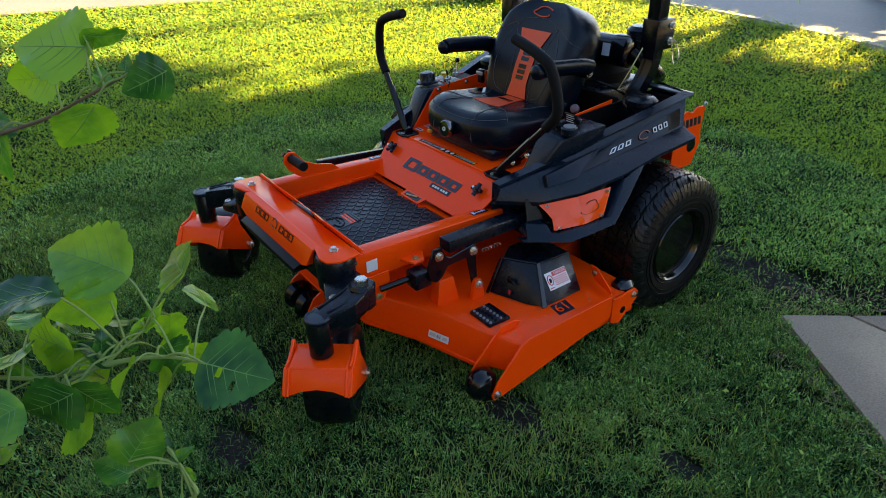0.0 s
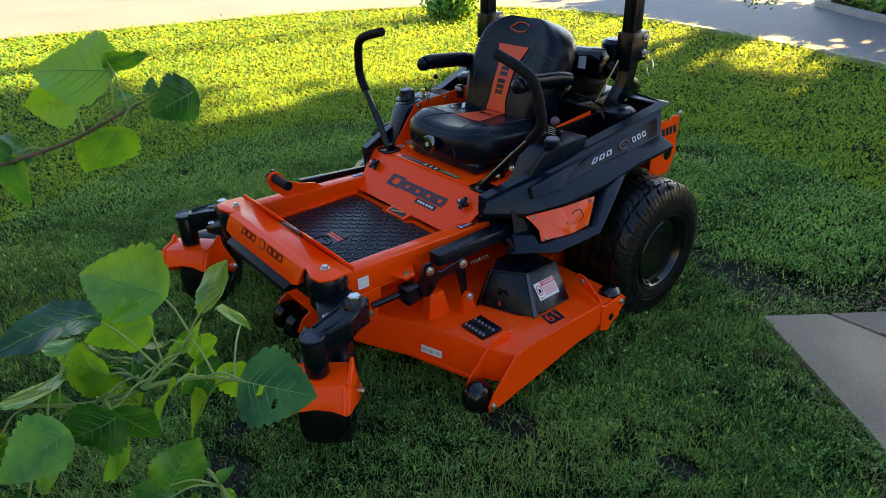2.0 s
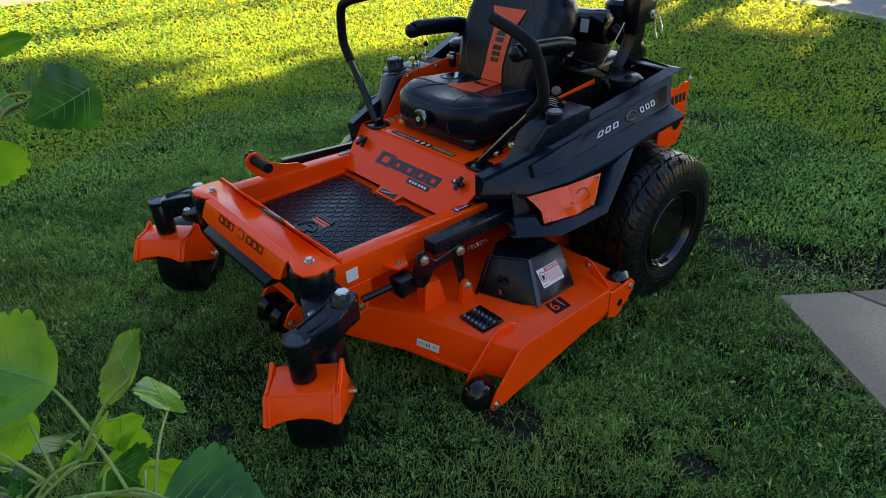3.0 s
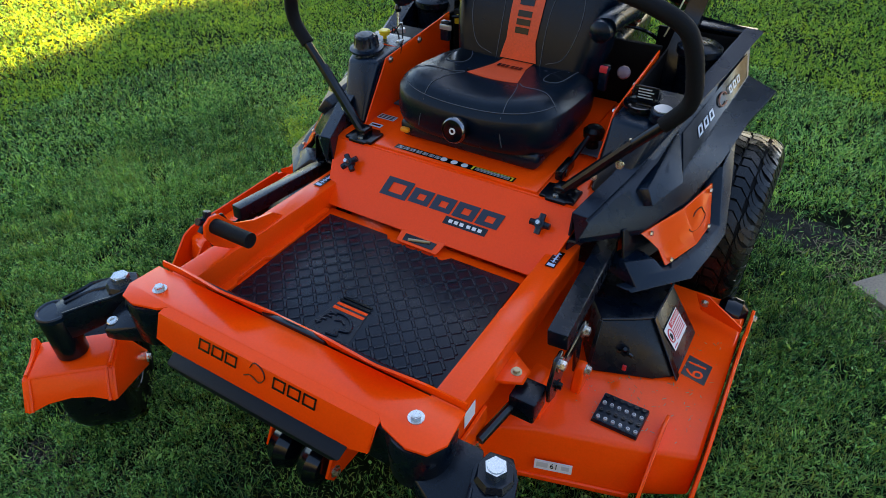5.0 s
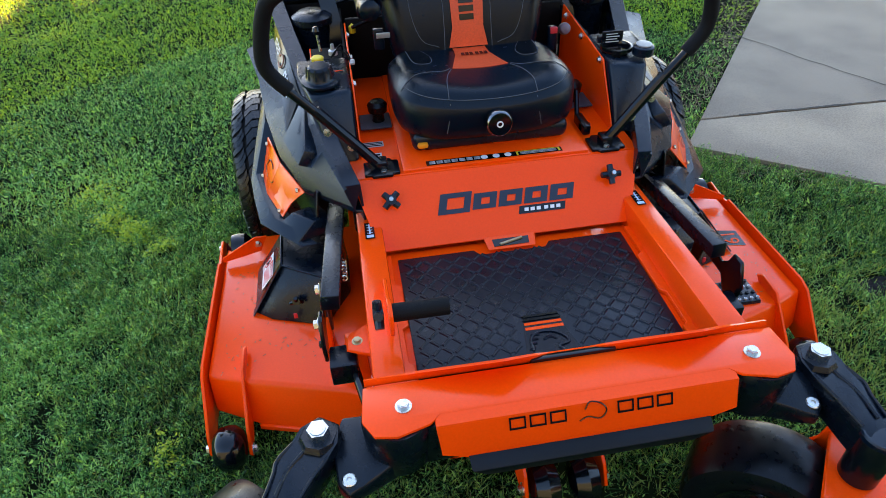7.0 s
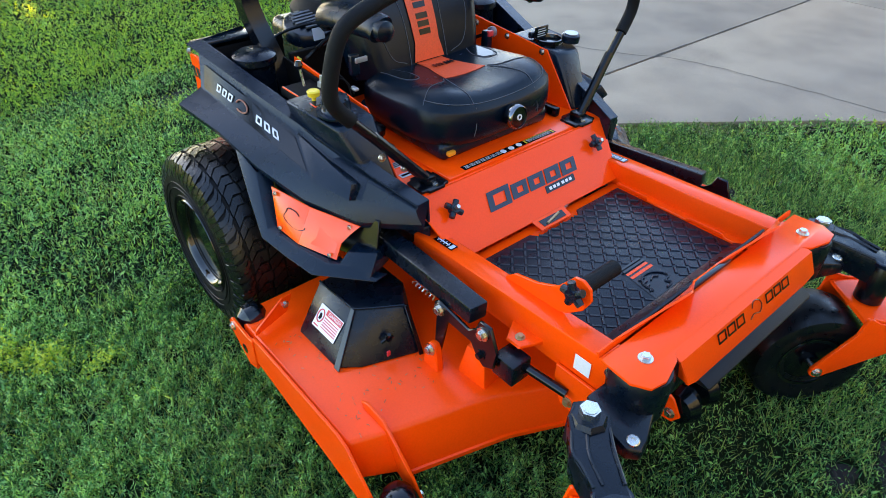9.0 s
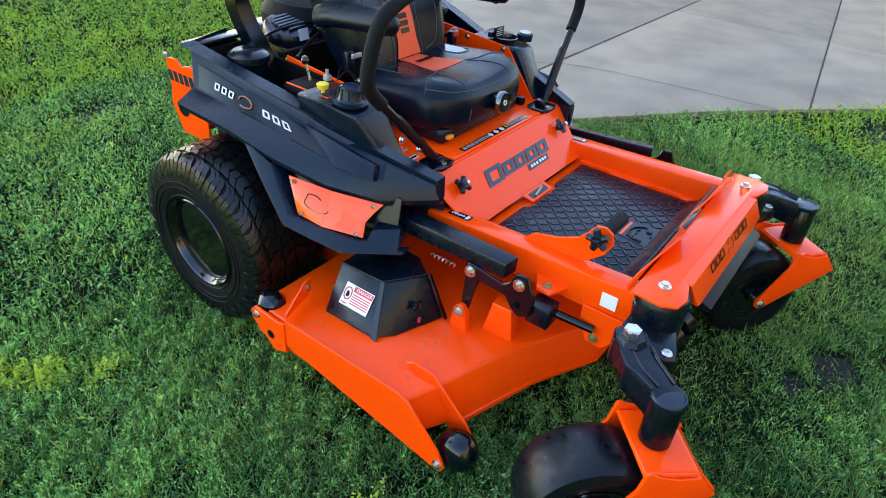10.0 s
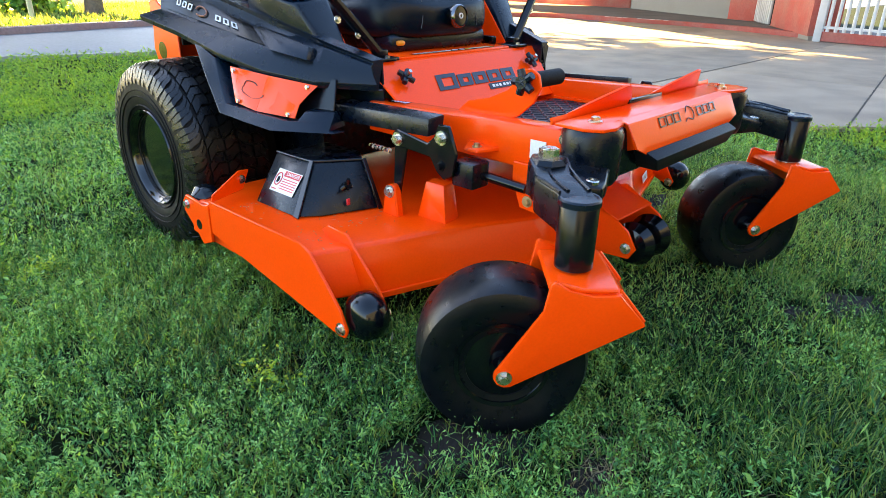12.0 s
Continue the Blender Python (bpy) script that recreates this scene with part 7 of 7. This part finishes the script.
def blades(name, spots, length, width, mat, label, lean=0.75):
    x, y, grow, r = spots
    n = len(x)
    tall = length * np.sqrt(grow) * r.uniform(0.5, 1.4, n) * np.clip(0.9 + 0.3 * patchy(x, y, 7.0, 3) + 0.45 * patchy(x, y, 55.0, 9), 0.3, 2.0)
    a, b = r.uniform(0, 2 * np.pi, n), r.uniform(0, 2 * np.pi, n)
    out = lean * r.random(n) ** 0.7
    d = np.stack([np.cos(a) * out, np.sin(a) * out, np.sqrt(1.02 - out**2)], 1) * tall[:, None]
    side = np.stack([np.cos(b), np.sin(b), 0.3 * np.sin(3 * b)], 1) * (width * grow * r.uniform(0.6, 1.3, n))[:, None]
    foot = np.stack([x, y, np.zeros(n)], 1)
    mid = foot + d * 0.55
    tip = foot + d + np.stack([np.cos(a), np.sin(a), -0.6 * np.ones(n)], 1) * (tall * 0.28 * out)[:, None]
    v = np.stack([foot - side, foot + side, mid - side * 0.8, mid + side * 0.8, tip], 1).reshape(-1, 3)
    k = np.arange(n)[:, None] * 5
    t = np.concatenate([k + [[0, 1, 3]], k + [[0, 3, 2]], k + [[2, 3, 4]]], 1).reshape(-1, 3)
    return tri_mesh(name, v, t, mat, label, "grass")


def tuft(x, y):
    """Height of the leafy cushions with deep gaps between them, about 0.1 to 1.6."""
    return np.clip(0.62 + 0.60 * patchy(x, y, 55.0, 9) + 0.45 * patchy(x, y, 120.0, 10) + 0.40 * patchy(x, y, 230.0, 12) + 0.25 * patchy(x, y, 6.0, 4), 0.03, 2.0)


def small_leaves(name, spots, size, mat, label, height):
    x, y, grow, r = spots
    keep = r.random(len(x)) < np.clip(1.5 * tuft(x, y) - 0.1, 0.10, 1.0)
    x, y, grow = x[keep], y[keep], grow[keep]
    n = len(x)
    c = np.stack([x, y, height * np.sqrt(grow) * tuft(x, y) * r.uniform(0.35, 1.15, n)], 1)
    a = r.uniform(0, 2 * np.pi, n)
    t1, t2 = r.normal(0, 0.85, n) / grow**0.6, r.normal(0, 0.85, n) / grow**0.6
    u = np.stack([np.cos(a), np.sin(a), t1], 1) * (1.25 * size * grow**0.85 * r.uniform(0.6, 1.4, n))[:, None]
    w = np.stack([-np.sin(a), np.cos(a), t2], 1) * (size * 0.42 * grow**0.85 * r.uniform(0.6, 1.3, n))[:, None]
    v = np.stack([c - u, c + w, c + u, c - w], 1).reshape(-1, 3)
    k = np.arange(n)[:, None] * 4
    t = np.concatenate([k + [[0, 1, 2]], k + [[0, 2, 3]]], 1).reshape(-1, 3)
    return tri_mesh(name, v, t, mat, label, "weeds")


def choose(spots, share):
    """Keep a share of the spots: the first number before the mower, the second beside and behind it."""
    x, y, grow, r = spots
    p = np.interp(y, [-2.6, -1.9, -0.8, 0.1], (0.45, share[0], share[0], share[1]))
    # the far side away from the driveway is as thick as behind
    q = np.interp(x, [-2.2, -1.4], [1.0, 0.0])
    # so is the strip along the driveway
    q = np.maximum(q, np.interp(x, [1.5, 2.0], [0.0, 1.0]))
    p = p * (1 - q) + share[1] * q
    keep = r.random(len(x)) < p
    return x[keep], y[keep], grow[keep], r


def stretch(count, x0, x1, y0, y1, seed):
    """Evenly over a rectangle with ragged edges, clear of bare soil and of the mower's middle."""
    r = np.random.default_rng(seed)
    x, y = r.uniform(x0, x1, count), r.uniform(y0, y1, count)
    rim = np.minimum.reduce([x - x0, x1 - x, y - y0, y1 - y]) / 0.35
    thin = np.clip(1 - rim + 0.3 * patchy(x, y, 9, 6), 0, 1)
    for bx, by, rx, ry in BARE:
        q = ((x - bx) / rx) ** 2 + ((y - by) / ry) ** 2 + 0.7 * patchy(x, y, 16, 5)
        thin = np.maximum(thin, np.clip(1.2 - q, 0, 0.93))
    thin = np.maximum(thin, 0.8 * np.clip(2.2 * patchy(x, y, 20, 31) - 0.55, 0, 1))
    thin = np.maximum(thin, 0.66 * np.clip(1.35 - ((x - 1.10) / 0.58) ** 2 - ((y + 0.80) / 0.75) ** 2 + 0.5 * patchy(x, y, 14, 21), 0, 1))
    # same thinning before the mower: bared dark soil imitates the shade there
    thin = np.maximum(thin, 0.80 * np.clip(1.3 - ((x - 0.10) / 0.38) ** 2 - ((y + 0.72) / 0.30) ** 2 + 0.5 * patchy(x, y, 14, 22), 0, 1))
    keep = (r.random(count) > thin) & ~inside(DRIVE, x, y)
    return x[keep], y[keep], np.ones(keep.sum()), r


FINE = [(-2.1, 0.0, -1.25, 1.1), (-0.1, 2.1, -1.75, 1.25)]


def without_fine(spots, share):
    """Leave out a share of the coarser growth where the finer one stands."""
    x, y, grow, r = spots
    depth = np.maximum.reduce([np.minimum.reduce([x - x0, x1 - x, y - y0, y1 - y]) for x0, x1, y0, y1 in FINE]) / 0.35
    keep = r.random(len(x)) > share * np.clip(depth + 0.2 * patchy(x, y, 9, 6), 0, 1)
    return x[keep], y[keep], grow[keep], r


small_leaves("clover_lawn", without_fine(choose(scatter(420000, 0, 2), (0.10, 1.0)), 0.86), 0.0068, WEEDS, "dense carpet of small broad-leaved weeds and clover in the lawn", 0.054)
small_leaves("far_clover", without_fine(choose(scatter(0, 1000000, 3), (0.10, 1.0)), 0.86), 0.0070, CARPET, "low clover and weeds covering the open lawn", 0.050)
small_leaves("fine_clover", stretch(490000, *FINE[0], 22), 0.0036, WEEDS, "fine dense clover and weeds beside the mower deck", 0.048)
small_leaves("low_weeds", stretch(320000, *FINE[1], 24), 0.0036, WEEDS, "low fine weeds between the mower and the driveway", 0.038)
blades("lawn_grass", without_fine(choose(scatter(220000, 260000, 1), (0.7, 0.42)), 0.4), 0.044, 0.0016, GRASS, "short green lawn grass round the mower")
blades("fine_grass", stretch(360000, -2.1, 2.1, -1.75, 1.15, 23), 0.040, 0.0015, GRASS, "fine short grass before the mower", 0.9)
blades("grass_across_road", across_road(26000, 6), 0.085, 0.009, GRASS, "sunlit grass across the road")
blades("dry_grass", scatter(5200, 3000, 5), 0.05, 0.0011, STRAW, "scattered dry straw blades in the lawn", 0.95)


def dead_patch(count, seed):
    r = np.random.default_rng(seed)
    spots = [(-1.08, -0.42, 0.12, 0.16), (-0.62, -0.93, 0.12, 0.08), (1.05, 0.72, 0.20, 0.10)]
    pick = r.integers(0, len(spots), count)
    q = np.array(spots)[pick]
    return q[:, 0] + q[:, 2] * r.normal(0, 0.7, count), q[:, 1] + q[:, 3] * r.normal(0, 0.7, count), np.ones(count), r


blades("dead_grass", dead_patch(2200, 51), 0.030, 0.0010, STRAW, "brown dead grass blades in worn spots", 0.98)


def yellow_patch():
    r = np.random.default_rng(31)
    spots = [(-1.33, 0.83, 0.07, 0.06, 1100), (-1.24, 0.745, 0.06, 0.05, 900), (-1.13, 0.64, 0.06, 0.05, 450), (-1.46, 1.03, 0.12, 0.07, 700), (-0.45, 2.30, 0.35, 0.16, 2200), (-2.3, 3.0, 0.3, 0.15, 1500), (-1.98, 1.75, 0.12, 0.10, 600), (-0.957, -0.281, 0.035, 0.05, 260)]
    x = np.concatenate([cx + rx * r.normal(0, 0.6, n) for cx, cy, rx, ry, n in spots])
    y = np.concatenate([cy + ry * r.normal(0, 0.6, n) for cx, cy, rx, ry, n in spots])
    n = len(x)
    c = np.stack([x, y, 0.058 * tuft(x, y) * r.uniform(0.7, 1.2, n)], 1)
    a, s = r.uniform(0, 2 * np.pi, n), 0.0046 * r.uniform(0.6, 1.3, n)
    u = np.stack([np.cos(a), np.sin(a), r.normal(0, 0.5, n)], 1) * s[:, None]
    w = np.stack([-np.sin(a), np.cos(a), r.normal(0, 0.5, n)], 1) * (0.6 * s)[:, None]
    v = np.stack([c - u, c + w, c + u, c - w], 1).reshape(-1, 3)
    k = np.arange(n)[:, None] * 4
    tri_mesh("yellow_weeds", v, np.concatenate([k + [[0, 1, 2]], k + [[0, 2, 3]]], 1).reshape(-1, 3), YELLOW_WEEDS, "patches of yellow-green weeds in the lawn", "weeds")


yellow_patch()


def verge():
    """Dry litter along the driveway's edge."""
    r = np.random.default_rng(9)
    n = 2400
    u, w = r.uniform(-0.05, 2.9, n), np.abs(r.normal(0, 0.13, n)) + 0.01
    x, y = 1.088 + 0.626 * u - 0.78 * w, 0.925 + 0.78 * u + 0.626 * w
    n2 = 700
    u2, w2 = r.uniform(0, 3.2, n2), np.abs(r.normal(0, 0.06, n2)) + 0.005
    x, y = np.r_[x, 1.088 + 0.79 * u2 - 0.61 * w2], np.r_[y, 0.925 - 0.61 * u2 - 0.79 * w2]
    n = len(x)
    a, s = r.uniform(0, 2 * np.pi, n), r.uniform(0.008, 0.028, n)
    c = np.stack([x, y, r.uniform(0.006, 0.03, n)], 1)
    d = np.stack([np.cos(a) * s, np.sin(a) * s, r.normal(0, 0.004, n)], 1)
    e = np.stack([-np.sin(a), np.cos(a), r.normal(0, 0.5, n)], 1) * r.uniform(0.0005, 0.0014, n)[:, None]
    v = np.stack([c - d - e, c + d - e, c + d + e, c - d + e], 1).reshape(-1, 3)
    k = np.arange(n)[:, None] * 4
    tri_mesh("dry_litter", v, np.concatenate([k + [[0, 1, 2]], k + [[0, 2, 3]]], 1).reshape(-1, 3), STRAW, "dry straw and leaf litter along the driveway edge", "litter")


verge()


def bare_soil():
    for bx, by, rx, ry in BARE[:9] + BARE[11:]:
        rows = []
        for q in np.linspace(0, 1, 14):
            row = []
            for a in np.linspace(0, 2 * math.pi, 49):
                x, y = bx + rx * q * math.cos(a) * (1 + 0.25 * math.sin(3 * a + bx * 9)), by + ry * q * math.sin(a) * (1 + 0.25 * math.cos(2 * a + by * 7))
                row.append((x, y, 0.004 + 0.009 * noise.noise(Vector((x * 30, y * 30, 3))) + 0.006 * noise.noise(Vector((x * 80, y * 80, 7))) - 0.016 * q**3))
            rows.append(row)
        tagged(part("bare_soil", loft(rows), DIRT, None, "", 60), "patch of dark bare soil worn into the lawn", "soil", "bare patches", "stuff")


bare_soil()


def clippings():
    """Cut grass bits lying on the mower deck."""
    r = np.random.default_rng(41)
    n = 150
    x = np.r_[r.uniform(-0.78, -0.50, n), r.uniform(0.50, 0.78, n)]
    y = np.r_[r.uniform(-0.24, 0.15, n), r.uniform(-0.24, 0.15, n)]
    n = len(x)
    a, s = r.uniform(0, 2 * np.pi, n), r.uniform(0.001, 0.006, n)
    c = np.stack([x, y, np.full(n, DECK_TOP + 0.0015)], 1)
    d = np.stack([np.cos(a) * s, np.sin(a) * s, 0 * s], 1)
    e = np.stack([-np.sin(a), np.cos(a), 0 * a], 1) * r.uniform(0.0004, 0.0011, n)[:, None]
    v = np.stack([c - d - e, c + d - e, c + d + e, c - d + e], 1).reshape(-1, 3)
    k = np.arange(n)[:, None] * 4
    tri_mesh("grass_clippings", v, np.concatenate([k + [[0, 1, 2]], k + [[0, 2, 3]]], 1).reshape(-1, 3), STRAW, "dry grass clippings on the mower deck", "clippings")


clippings()
